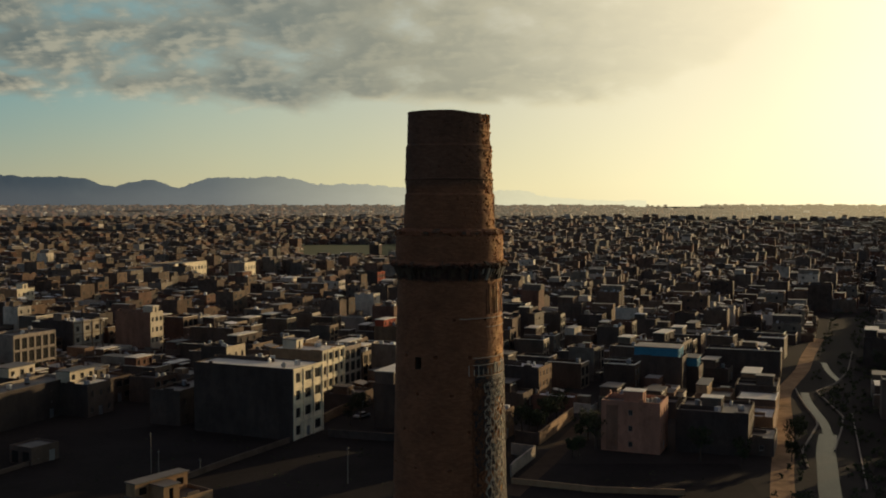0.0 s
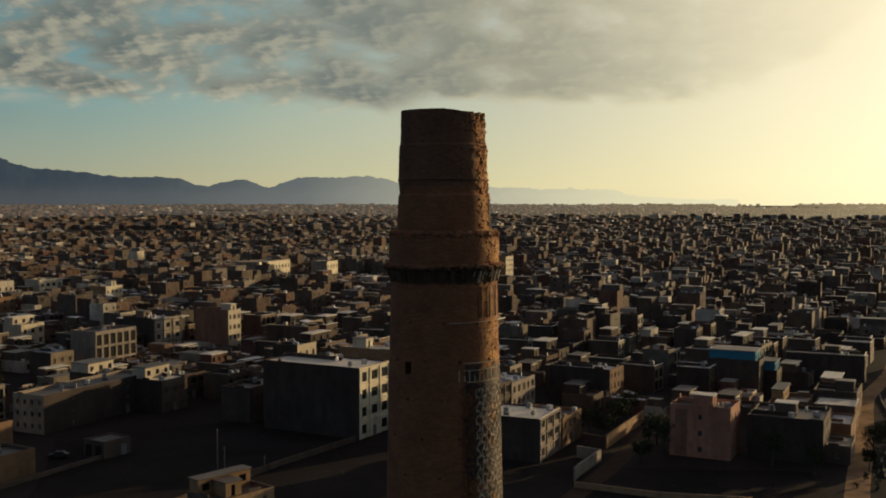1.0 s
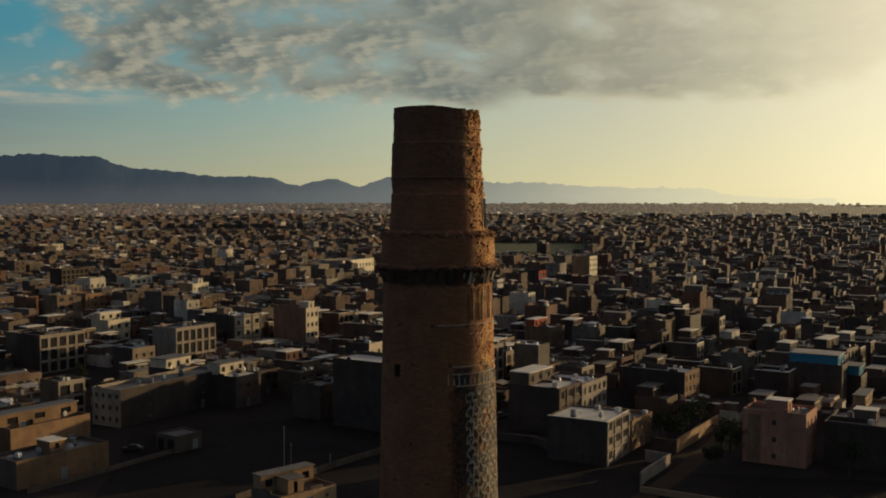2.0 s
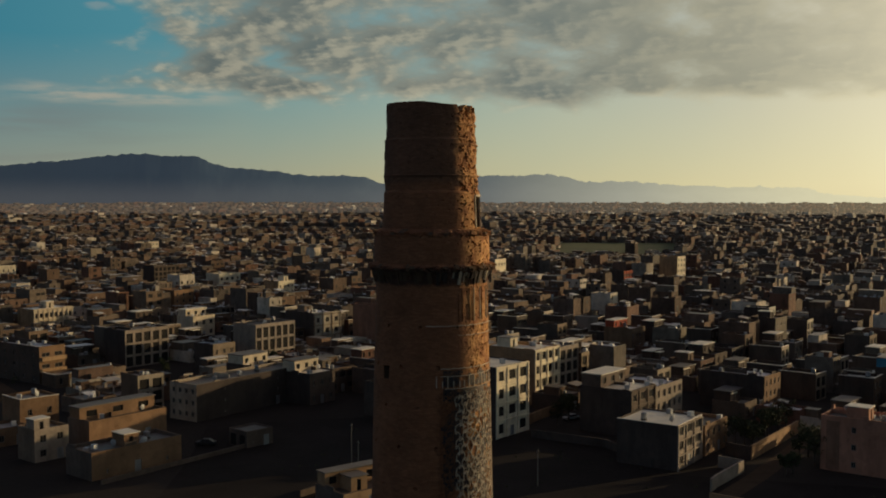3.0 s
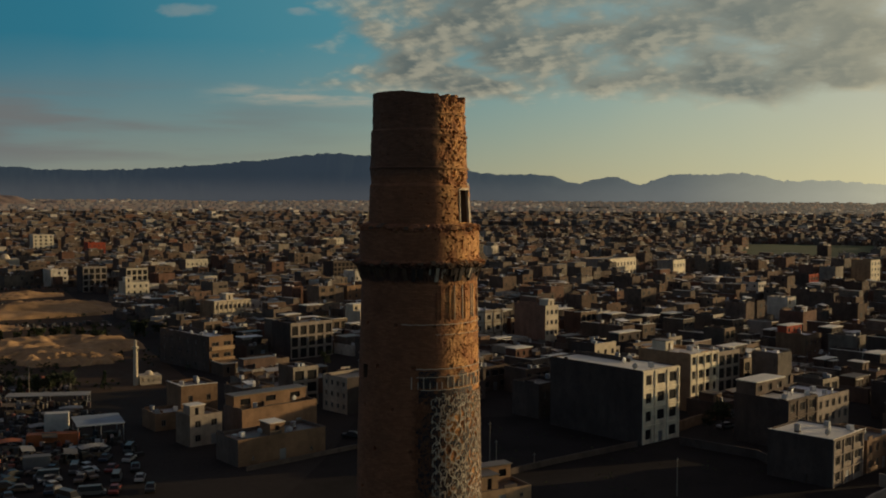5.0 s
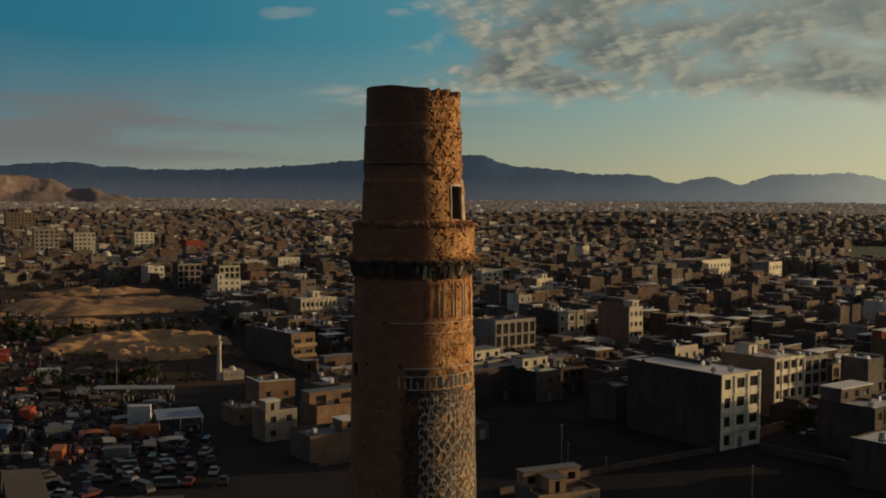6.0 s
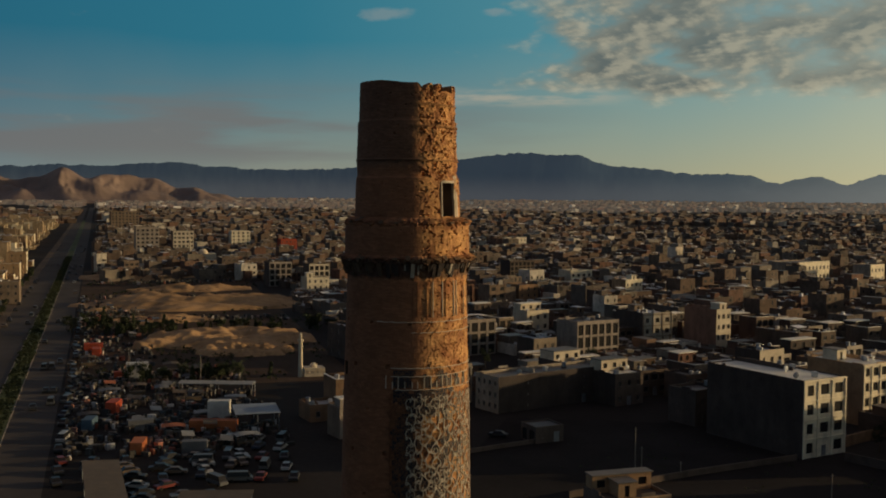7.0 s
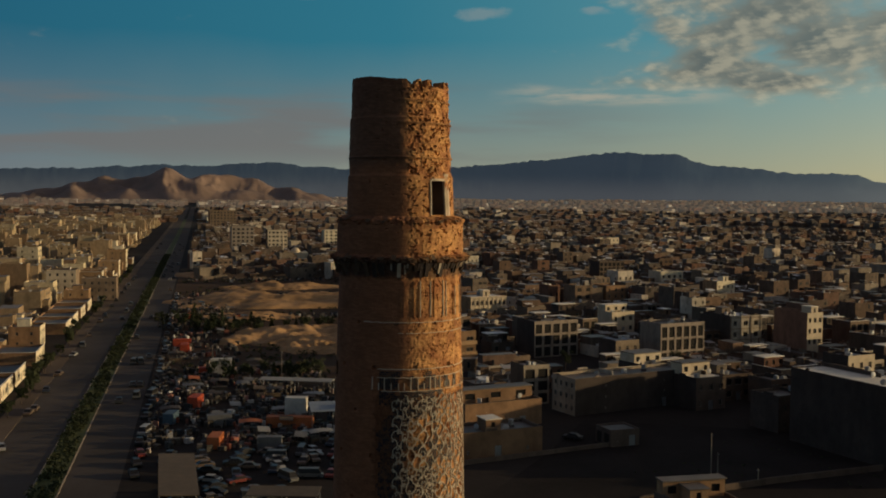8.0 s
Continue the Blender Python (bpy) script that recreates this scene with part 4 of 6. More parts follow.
def placed(x, y, rot, B, A):
    TAKEN.append((x, y, rot, B, A))
    return pose(x, y, ground_z(x, y), 0, 0, rot)


HEROES = [
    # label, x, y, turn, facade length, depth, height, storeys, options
    ("four-storey white plastered building with blank brick end wall darkened for shade", -33.3, 230.9, 66, 12.8, 27.0, 16.1, 4, dict(wall="dark_brick", facade="cream", roof="pale_roof", parapet=0.28, cols=3, win=(2.6, 2.15), piers=True, style="open")),
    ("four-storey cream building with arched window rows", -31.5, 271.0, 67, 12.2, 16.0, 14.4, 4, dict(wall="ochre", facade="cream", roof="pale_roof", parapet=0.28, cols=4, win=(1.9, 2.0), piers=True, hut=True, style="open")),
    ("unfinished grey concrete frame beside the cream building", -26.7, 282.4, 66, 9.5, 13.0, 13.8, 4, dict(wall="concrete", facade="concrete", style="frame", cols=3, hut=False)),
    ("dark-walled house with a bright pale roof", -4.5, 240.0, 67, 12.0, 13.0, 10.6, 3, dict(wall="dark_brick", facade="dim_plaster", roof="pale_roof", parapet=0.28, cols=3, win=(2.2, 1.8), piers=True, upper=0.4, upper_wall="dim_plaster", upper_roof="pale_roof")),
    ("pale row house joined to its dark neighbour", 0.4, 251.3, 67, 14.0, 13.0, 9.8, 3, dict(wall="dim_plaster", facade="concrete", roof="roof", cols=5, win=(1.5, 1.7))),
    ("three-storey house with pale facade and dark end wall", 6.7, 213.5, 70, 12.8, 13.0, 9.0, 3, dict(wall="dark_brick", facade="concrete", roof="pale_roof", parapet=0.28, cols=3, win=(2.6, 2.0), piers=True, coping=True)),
    ("low cluttered brick house behind a garden", 11.8, 227.0, 68, 12.0, 11.0, 6.5, 2, dict(wall="tan_brick", facade="tan_brick")),
    ("three-storey brown brick house with windowed facade", 25.5, 276.1, 64, 9.8, 17.3, 9.2, 3, dict(wall="dark_brick", facade="tan_brick", cols=4)),
    ("pink plastered house with small windows in its end wall", 45.7, 218.2, 68, 9.5, 12.6, 10.9, 3, dict(wall="pink", facade="pink", end_windows=1, hut=True, cols=3)),
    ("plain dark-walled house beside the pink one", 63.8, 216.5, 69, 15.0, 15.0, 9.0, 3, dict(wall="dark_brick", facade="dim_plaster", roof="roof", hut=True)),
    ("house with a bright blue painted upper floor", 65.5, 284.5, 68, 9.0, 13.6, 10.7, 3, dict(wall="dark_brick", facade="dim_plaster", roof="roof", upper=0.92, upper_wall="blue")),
    ("low blue annexe beside the blue house", 71.5, 290.3, 68, 8.0, 6.0, 7.2, 2, dict(wall="dark_brick", facade="dim_plaster", upper=0.9, upper_wall="blue")),
    ("long low building with a pale roof edge", 102.1, 314.3, 70, 9.0, 22.0, 8.0, 2, dict(wall="dark_brick", facade="dim_plaster", coping=True)),
    ("long low brown brick building with a walled yard", -100.0, 177.5, 65, 20.4, 9.0, 5.4, 1, dict(wall="dim_plaster", facade="tan_brick", cols=3, win=(0.6, 0.8), hut=True)),
    # concrete tone on the front stands for shade from next door
    ("small two-storey house, front greyed for its neighbour's shade", -119.0, 186.6, 66, 7.6, 6.5, 6.7, 2, dict(wall="facade", facade="concrete", cols=2, win=(1.4, 1.5), hut=True)),
    ("low tan brick house beside the car park", -135.5, 195.0, 62, 8.0, 8.0, 4.0, 1, dict(wall="tan_brick", facade="tan_brick", cols=2)),
    ("tan brick house with a sunlit upper wall", -134.8, 203.2, 61, 9.0, 9.0, 9.0, 2, dict(wall="tan_brick", facade="tan_brick", cols=2, coping=True)),
    ("orange brick house with a long plain wall", -115.0, 199.5, 67, 20.0, 8.0, 6.0, 1, dict(wall="dim_plaster", facade="tan_brick", cols=2, win=(0.6, 0.7), upper=0.5, upper_wall="tan_brick")),
    ("dark plain block at the edge of the vacant lot", -62.4, 246.3, 70, 18.0, 8.5, 8.4, 2, dict(wall="dark_brick", facade="dark_brick", cols=4)),
    ("low house under a teal sheet roof", -137.0, 299.0, 68, 9.0, 9.0, 8.2, 2, dict(wall="dark_brick", facade="facade", roof="teal", parapet=0.15)),
    ("house with a red painted upper wall", -15.0, 374.0, 66, 10.0, 11.0, 8.0, 2, dict(wall="tan_brick", facade="facade", cols=4, upper=0.35, upper_wall="red_wall")),
    ("narrow house with a teal sheet roof", -57.0, 274.0, 68, 9.0, 8.0, 15.0, 4, dict(wall="dark_brick", facade="white", roof="teal", cols=3)),
    # the long facade is coloured dark for the shadow across it
    ("long three-storey house with a blank side wall and pale end", -106.0, 230.0, 70, 37.0, 9.5, 9.0, 3, dict(wall="facade", facade="dark_brick", cols=2, win=(0.5, 0.6), end_windows=4)),
    ("garage hut with two dark doorways, walls toned down for shade", -83.1, 209.1, 62, 7.0, 6.4, 3.6, 1, dict(wall="dim_plaster", facade="dim_plaster", cols=2, win=(0.3, 0.3), garage=2, parapet=0.3, rough_edge=False)),
    ("unfinished three-storey concrete frame building", -166.0, 296.3, 68, 17.0, 11.0, 11.9, 3, dict(wall="dark_brick", facade="concrete", style="frame", cols=5)),
    ("white two-storey house with an upper terrace", -180.0, 366.4, 72, 11.3, 8.7, 8.2, 2, dict(wall="white", facade="white", cols=3, win=(1.6, 1.7), upper=0.5)),
    ("white public building with rows of windows", -250.0, 366.0, 70, 18.0, 11.0, 9.0, 2, dict(wall="ochre", facade="white", roof="pale_roof", parapet=0.28, cols=8, win=(1.3, 1.9), hut=True, piers=True)),
    ("brown three-storey house with balconies", -174.2, 264.6, 70, 8.5, 29.0, 10.8, 3, dict(wall="dark_brick", facade="tan_brick", cols=2, win=(2.6, 1.3), end_windows=6, balcony=True)),
    # next two: sunlit tops and shaded lower walls set by wall colour
    ("house with walls coloured dark for shade and upper floor pale for sun", -107.2, 264.1, 70, 10.0, 10.4, 8.2, 2, dict(wall="dark_brick", facade="dim_plaster", roof="roof", cols=4, upper=0.6, upper_wall="white")),
    ("house toned dark for shade, with a sun-pale upper room and terrace", -87.5, 255.7, 68, 9.5, 10.4, 8.2, 2, dict(wall="dark_brick", facade="dim_plaster", roof="pale_roof", parapet=0.28, upper=0.45, upper_wall="white")),
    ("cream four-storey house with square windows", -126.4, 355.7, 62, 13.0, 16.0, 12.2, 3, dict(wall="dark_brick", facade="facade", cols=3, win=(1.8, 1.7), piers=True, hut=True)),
    ("narrow tall brick house with a pale facade", -100.8, 359.0, 68, 7.0, 15.0, 15.0, 4, dict(wall="red_brick", facade="white", cols=3, win=(1.4, 1.6), hut=True)),
    ("unfinished three-storey frame with open bays", -128.9, 312.4, 66, 17.0, 11.0, 13.0, 3, dict(wall="concrete", facade="concrete", style="frame", cols=6)),
    ("low house with ochre roof huts", -47.5, 172.0, 54, 12.0, 9.0, 2.9, 1, dict(wall="dim_plaster", facade="ochre", cols=3, win=(0.8, 0.8), hut=True, upper=0.3, upper_wall="ochre", upper_roof="roof")),
    ("pale yellow institute with two rows of windows", -176.0, 686.0, 74, 42.0, 18.0, 12.0, 2, dict(wall="concrete", facade="cream", cols=10, win=(2.0, 2.4), rough_edge=False, simple=True)),
    ("tall office block by the avenue", -1082.0, 848.0, 60, 34.0, 20.0, 28.0, 7, dict(wall="tan_brick", facade="facade", cols=8, win=(2.2, 2.2), end_windows=5)),
    ("white four-storey house across the avenue", -452.0, 282.0, 54, 14.0, 15.0, 13.5, 4, dict(wall="facade", facade="white", cols=4, end_windows=5)),
    ("cream corner house across the avenue", -426.0, 286.0, 54, 16.0, 12.0, 11.0, 3, dict(wall="facade", facade="facade", cols=5, end_windows=3)),
    ("small yellow stuccoed public building", -136.0, 716.0, 76, 18.0, 12.0, 11.0, 2, dict(wall="concrete", facade="cream", cols=4, win=(2.0, 2.2), simple=True)),
    ("white house amid brown roofs", -440.0, 583.0, 60, 16.0, 12.0, 9.5, 2, dict(wall="dim_plaster", facade="cream", cols=5, simple=True, coping=True)),
    ("long white house amid brown roofs", -518.0, 887.0, 62, 24.0, 14.0, 12.0, 3, dict(wall="dim_plaster", facade="cream", cols=6, simple=True, coping=True)),
    ("white house beside the waste ground", -340.0, 413.0, 60, 12.0, 11.0, 10.0, 3, dict(wall="white", facade="cream", cols=4, simple=True, hut=True)),
    ("white villa with broad windows", -269.0, 564.0, 66, 16.0, 12.0, 9.0, 2, dict(wall="white", facade="cream", cols=4, win=(2.0, 1.8), simple=True, coping=True)),
    ("grey four-storey block with dark window bays", -398.0, 444.0, 60, 13.0, 12.0, 14.0, 4, dict(wall="dark_brick", facade="concrete", style="frame", cols=4, simple=True)),
    ("white four-storey block with framed bays", -372.8, 450.0, 62, 12.0, 11.0, 13.6, 4, dict(wall="dim_plaster", facade="white", style="frame", cols=4, simple=True)),
    ("grey six-storey apartment block", -724.0, 606.0, 58, 20.0, 16.0, 22.0, 6, dict(wall="concrete", facade="concrete", cols=5, win=(2.4, 1.9), simple=True)),
    ("grey five-storey apartment block", -708.0, 634.0, 58, 18.0, 14.0, 19.0, 5, dict(wall="dim_plaster", facade="white", cols=5, win=(2.2, 1.8), simple=True)),
    ("white five-storey apartment block with square windows", -717.0, 712.0, 60, 18.0, 13.0, 17.0, 5, dict(wall="white", facade="cream", cols=4, win=(2.0, 1.8), simple=True)),
    ("house with a red painted facade", -640.0, 700.0, 60, 15.0, 12.0, 12.0, 3, dict(wall="red_wall", facade="red_wall", cols=4, simple=True)),
    ("open dark concrete frame of an unfinished block", -316.0, 572.0, 64, 18.0, 12.0, 12.5, 4, dict(wall="dark_brick", facade="dim_plaster", style="frame", cols=6, simple=True)),
    ("orange brick house with a lit facade", -233.0, 447.0, 66, 11.0, 11.0, 10.2, 3, dict(wall="tan_brick", facade="tan_brick", cols=3, simple=True)),
    ("tall cream block above low roofs", -12.2, 714.0, 66, 12.0, 13.0, 15.0, 4, dict(wall="ochre", facade="cream", cols=3, win=(1.6, 1.7), simple=True)),
    ("dark block with a lit facade and red signs", -38.8, 616.0, 66, 10.0, 15.0, 11.5, 3, dict(wall="dark_brick", facade="red_wall", cols=3, win=(2.4, 1.6), piers=True, simple=True)),
    ("yellow house with a pale roof", -214.0, 524.0, 68, 12.0, 11.0, 9.0, 2, dict(wall="ochre", facade="cream", roof="pale_roof", parapet=0.28, cols=4, simple=True, hut=True)),
]
for label, x, y, rot, B, A, h, st, opt in HEROES:
    house("house" if h < 14 else "apartment_building", label, placed(x, y, rot, B, A), B, A, h, st, rng, **opt)

# low neighbours by the canal track
yard_rng = random.Random(5)
for label, x, y, rot, B, A, h, opt in (
    ("low pale-fronted hut beside the dusty track", 69.2, 216.5, 69, 11.0, 5.0, 3.8, dict(wall="dim_plaster", facade="concrete", cols=3, win=(0.8, 0.9), parapet=0.3, end_windows=1)),
    ("low brown brick house beside the dusty track", 73.7, 231.5, 69, 12.5, 5.0, 5.2, dict(wall="tan_brick", facade="tan_brick", cols=3, win=(0.9, 1.0), parapet=0.5)),
    ("brown house with a pale roof edge by the track", 78.7, 245.5, 69, 10.5, 9.0, 6.4, dict(wall="dim_plaster", facade="tan_brick", roof="pale_roof", cols=3, parapet=0.28, simple=True, coping=True)),
    ("plain dark brick house by the canal track", 82.9, 258.0, 69, 12.0, 10.0, 7.4, dict(wall="dark_brick", facade="dim_plaster", cols=4, simple=True, hut=True)),
    ("low mud-brick house by the canal track", 87.6, 272.0, 69, 11.0, 9.5, 5.6, dict(wall="dim_plaster", facade="tan_brick", cols=3, simple=True, upper=0.5, upper_wall="tan_brick", upper_roof="pale_roof")),
    ("tan house set back from the canal track", 69.5, 251.0, 69, 11.0, 8.5, 6.2, dict(wall="tan_brick", facade="ochre", cols=3, simple=True, upper=0.35, upper_wall="ochre")),
):
    house("house", label, placed(x, y, rot, B, A), B, A, h, 1 if h < 5.5 else 2, yard_rng, **opt)

# a brick bay up the pink house's end wall
pink_house = next(o for o in bpy.data.objects if o.parent is None and o.name.startswith("house") and abs(o.location.x - 45.7) < 0.1 and abs(o.location.y - 218.2) < 0.1)
g = Mesh()
g.box(-0.12, 0.06, 9.0, 11.5, 0.3, 9.9)
part("brick_bay", g, M["red_brick"], pink_house, "red-brown brick strip up the end wall")

# ---- layout of the open places ----
RD = Vector((-0.807, 0.589))           # the avenue's direction
RN = Vector((0.589, 0.807))
R0 = Vector((-139.0, 119.0))


def road_coords(x, y):
    p = Vector((x, y)) - R0
    return p.dot(RN), p.dot(RD)


def in_poly(x, y, poly):
    inside = False
    for (x0, y0), (x1, y1) in zip(poly, poly[1:] + poly[:1]):
        if (y0 > y) != (y1 > y) and x < (x1 - x0) * (y - y0) / (y1 - y0) + x0:
            inside = not inside
    return inside


ZONES = [[(-150, 150), (-30, 150), (-30, 262), (-72, 268), (-112, 266), (-120, 225), (-150, 215)], [(-33, 150), (52, 150), (52, 212), (44, 262), (-20, 264)]]
LOT = [(-26, 150), (-30, 232), (-62, 250), (-102, 228), (-90, 196), (-75, 150)]
YARD = [(-190, 200), (-140, 200), (-140, 222), (-160, 256), (-176, 262), (-210, 288), (-250, 262), (-215, 225)]
FRONT = [(-33, 140), (-33, 224), (-6, 226), (4, 212), (70, 212), (60, 140)]
COURT = [(-150, 268), (-134, 280), (-150, 300), (-162, 294)]      # low yard before the concrete frame
LANE = [(14, 190), (30, 232), (42, 262), (36, 264), (24, 232), (8, 190)]
FIELD = [(-135, 940), (-10, 985), (-30, 1270), (-170, 1250)]
CANAL = [(66, 172), (70.5, 188), (77, 207.2), (81.9, 221.4), (88.3, 237.6), (92.5, 253), (97.3, 276.7), (101, 290), (117.8, 309), (121, 326), (126, 344), (147.8, 386), (188, 484)]


def near_canal(x, y, wide):
    for (x0, y0), (x1, y1) in zip(CANAL, CANAL[1:]):
        a, b, p = Vector((x0, y0)), Vector((x1, y1)), Vector((x, y))
        t = min(max((p - a).dot(b - a) / (b - a).length_squared, 0.0), 1.0)
        if (p - a - (b - a) * t).length < wide:
            return True
    return False


def free(x, y, B, A, rot, margin=1.2, left=-215.0):
    """Whether a footprint stands clear of the open places and of what is built."""
    c, s = math.cos(radians(rot)), math.sin(radians(rot))
    for px, py in ((0, 0), (B, 0), (B, A), (0, A), (B / 2, A / 2)):
        wx, wy = x + px * c - py * s, y + px * s + py * c
        rs, rl = road_coords(wx, wy)
        if left < rs < 10.0:
            return False
        if rs > 0 and rl > -60 and ((rl < 150 and rs < 64) or (150 <= rl < 330 and rs < 100) or (330 <= rl < 540 and rs < 112)):
            return False
        if any(in_poly(wx, wy, zone) for zone in ZONES) or in_poly(wx, wy, LOT) or in_poly(wx, wy, FRONT) or in_poly(wx, wy, LANE) or in_poly(wx, wy, YARD) or in_poly(wx, wy, COURT) or in_poly(wx, wy, FIELD) or near_canal(wx, wy, 11.0):
            return False
    for tx, ty, tr, tB, tA in TAKEN:
        if abs(tx - x) > 70 or abs(ty - y) > 70:
            continue
        tc, ts = math.cos(radians(tr)), math.sin(radians(tr))
        for px, py in ((0, 0), (B, 0), (B, A), (0, A), (B / 2, A / 2), (B / 2, 0), (0, A / 2), (B, A / 2), (B / 2, A)):
            wx, wy = x + px * c - py * s - tx, y + px * s + py * c - ty
            lx, ly = wx * tc + wy * ts, -wx * ts + wy * tc
            if -margin < lx < tB + margin and -margin < ly < tA + margin:
                return False
        for px, py in ((0, 0), (tB, 0), (tB, tA), (0, tA), (tB / 2, tA / 2)):
            wx, wy = tx + px * tc - py * ts - x, ty + px * ts + py * tc - y
            lx, ly = wx * c + wy * s, -wx * s + wy * c
            if -margin < lx < B + margin and -margin < ly < A + margin:
                return False
    return True


def lots(r0, r1, rnd, keep=1.0):
    """House lots along uneven streets: position, turn, facade length, depth, distance."""
    c, s = math.cos(radians(U)), math.sin(radians(U))
    span = int(r1 / 24) + 2
    for row in range(-span, span):
        b0 = row * 24.5 + rnd.uniform(-2, 2)
        for half in (0, 1):
            a = -r1 - rnd.uniform(0, 10)
            while a < r1:
                B = rnd.uniform(5.5, 11.5)
                gap = 0.0 if rnd.random() < 0.75 else rnd.uniform(1.0, 10.0)
                A = rnd.uniform(7.5, 11.2)
                ac, bc = a + B / 2, b0 + (1.6 if half == 0 else 13.0) + A / 2 + rnd.uniform(-0.8, 0.8)
                x, y = ac * c - bc * s, ac * s + bc * c
                if x * x + y * y > 160.0 ** 2:
                    x += 16.0 * noise.noise((x * 0.006, y * 0.006, 0.0))
                    y += 16.0 * noise.noise((x * 0.006, y * 0.006, 9.0))
                d, az = math.hypot(x, y), math.degrees(math.atan2(-x, y))
                if r0 <= d < r1 and -27.0 < az < 70.0 and rnd.random() < keep:
                    rot = U + 11.0 * noise.noise((x * 0.006, y * 0.006, 4.0)) + rnd.uniform(-2.5, 2.5)
                    rc, rs = math.cos(radians(rot)), math.sin(radians(rot))
                    yield x - (B / 2 * rc - A / 2 * rs), y - (B / 2 * rs + A / 2 * rc), rot, B, A, d
                a += B + gap


def storeys_for(rnd):
    return rnd.choices((1, 2, 3, 4), (0.47, 0.36, 0.13, 0.04))[0]


FAR_MOSQUE = (-575.0, 540.0, 54.0, 18.0)
TAKEN.append((-575.0, 540.0, 54.0, 18.0, 15.0))


def hides(x, y):
    """Whether a tall house here would stand before one of the larger known buildings."""
    d, az = math.hypot(x - 16.0, y - 7.0), math.degrees(math.atan2(16.0 - x, y - 7.0))
    for hx, hy, rot, B in [(q[1], q[2], q[3], q[4]) for q in HEROES] + [FAR_MOSQUE]:
        cx, cy = hx + B / 2 * math.cos(radians(rot)), hy + B / 2 * math.sin(radians(rot))
        hd = math.hypot(cx - 16.0, cy - 7.0)
        if hd - 75.0 < d < hd and abs(az - math.degrees(math.atan2(16.0 - cx, cy - 7.0))) < math.degrees((0.5 * B + 8.0) / hd):
            return True
    return False


# templates, then copies of them on the nearer lots
TEMPLATES, DECKS, ROOFTOPS = [], {}, []
for i in range(18):
    st = (1, 2, 2, 3, 1, 2, 3, 2, 4, 1, 2, 3, 2, 1, 2, 3, 1, 4)[i]
    B, A, h = rng.uniform(6.6, 11.5), rng.uniform(7.8, 11.0), st * 3.1 + rng.uniform(0.5, 1.1)
    t = house("house", "%s flat-roofed %s house in the town" % (("one-storey", "two-storey", "three-storey", "four-storey")[st - 1], ("brick", "plastered", "mud-brick")[i % 3]), pose(0, -200, -60), B, A, h, st, rng,
              wall=("wall", "wall", "dark_brick")[i % 3], facade=("wall", "facade", "wall", "facade")[i % 4], style="frame" if i in (3, 7, 11, 15) else "glazed", win=((1.1, 1.4), (1.7, 1.6), (2.3, 1.7), (0.8, 1.1), (1.4, 1.9))[i % 5],
              hut=i % 4 == 0, upper=(0.0, 0.4, 0.0, 0.0, 0.55)[i % 5] if st < 4 and i % 3 else 0.0, coping=rng.random() < 0.5, group="houses of the town", simple=True)
    TEMPLATES.append((t, B, A, st))
    DECKS[t.name] = h - 0.7
rnd = random.Random(77)
used, count = set(), 0
for x, y, rot, B, A, d in lots(178.0, 470.0, rnd):
    if count >= 285:
        break
    fits = [i for i, (t, tB, tA, st) in enumerate(TEMPLATES) if tB <= B + 1.2 and tA <= A + 1.5]
    if not fits or d > 425 or rnd.random() < 0.06:
        continue
    i = rnd.choices(fits, [(4.0, 4.5, 2.2, 0.8)[TEMPLATES[q][3] - 1] for q in fits])[0]
    t, tB, tA, st = TEMPLATES[i]
    if st > 1 and hides(x, y):
        continue
    if not free(x, y, tB, tA, rot):
        continue
    m = placed(x, y, rot, tB, tA)
    if i in used:
        copy_thing(t, m)
    else:
        t.matrix_world = m
        used.add(i)
    count += 1
    if d < 380:
        ROOFTOPS.append((x, y, ground_z(x, y) + DECKS[t.name], tB, tA, rot))
for i, (t, tB, tA, st) in enumerate(TEMPLATES):
    if i not in used:
        for o in (*t.children_recursive, t):
            bpy.data.objects.remove(o)


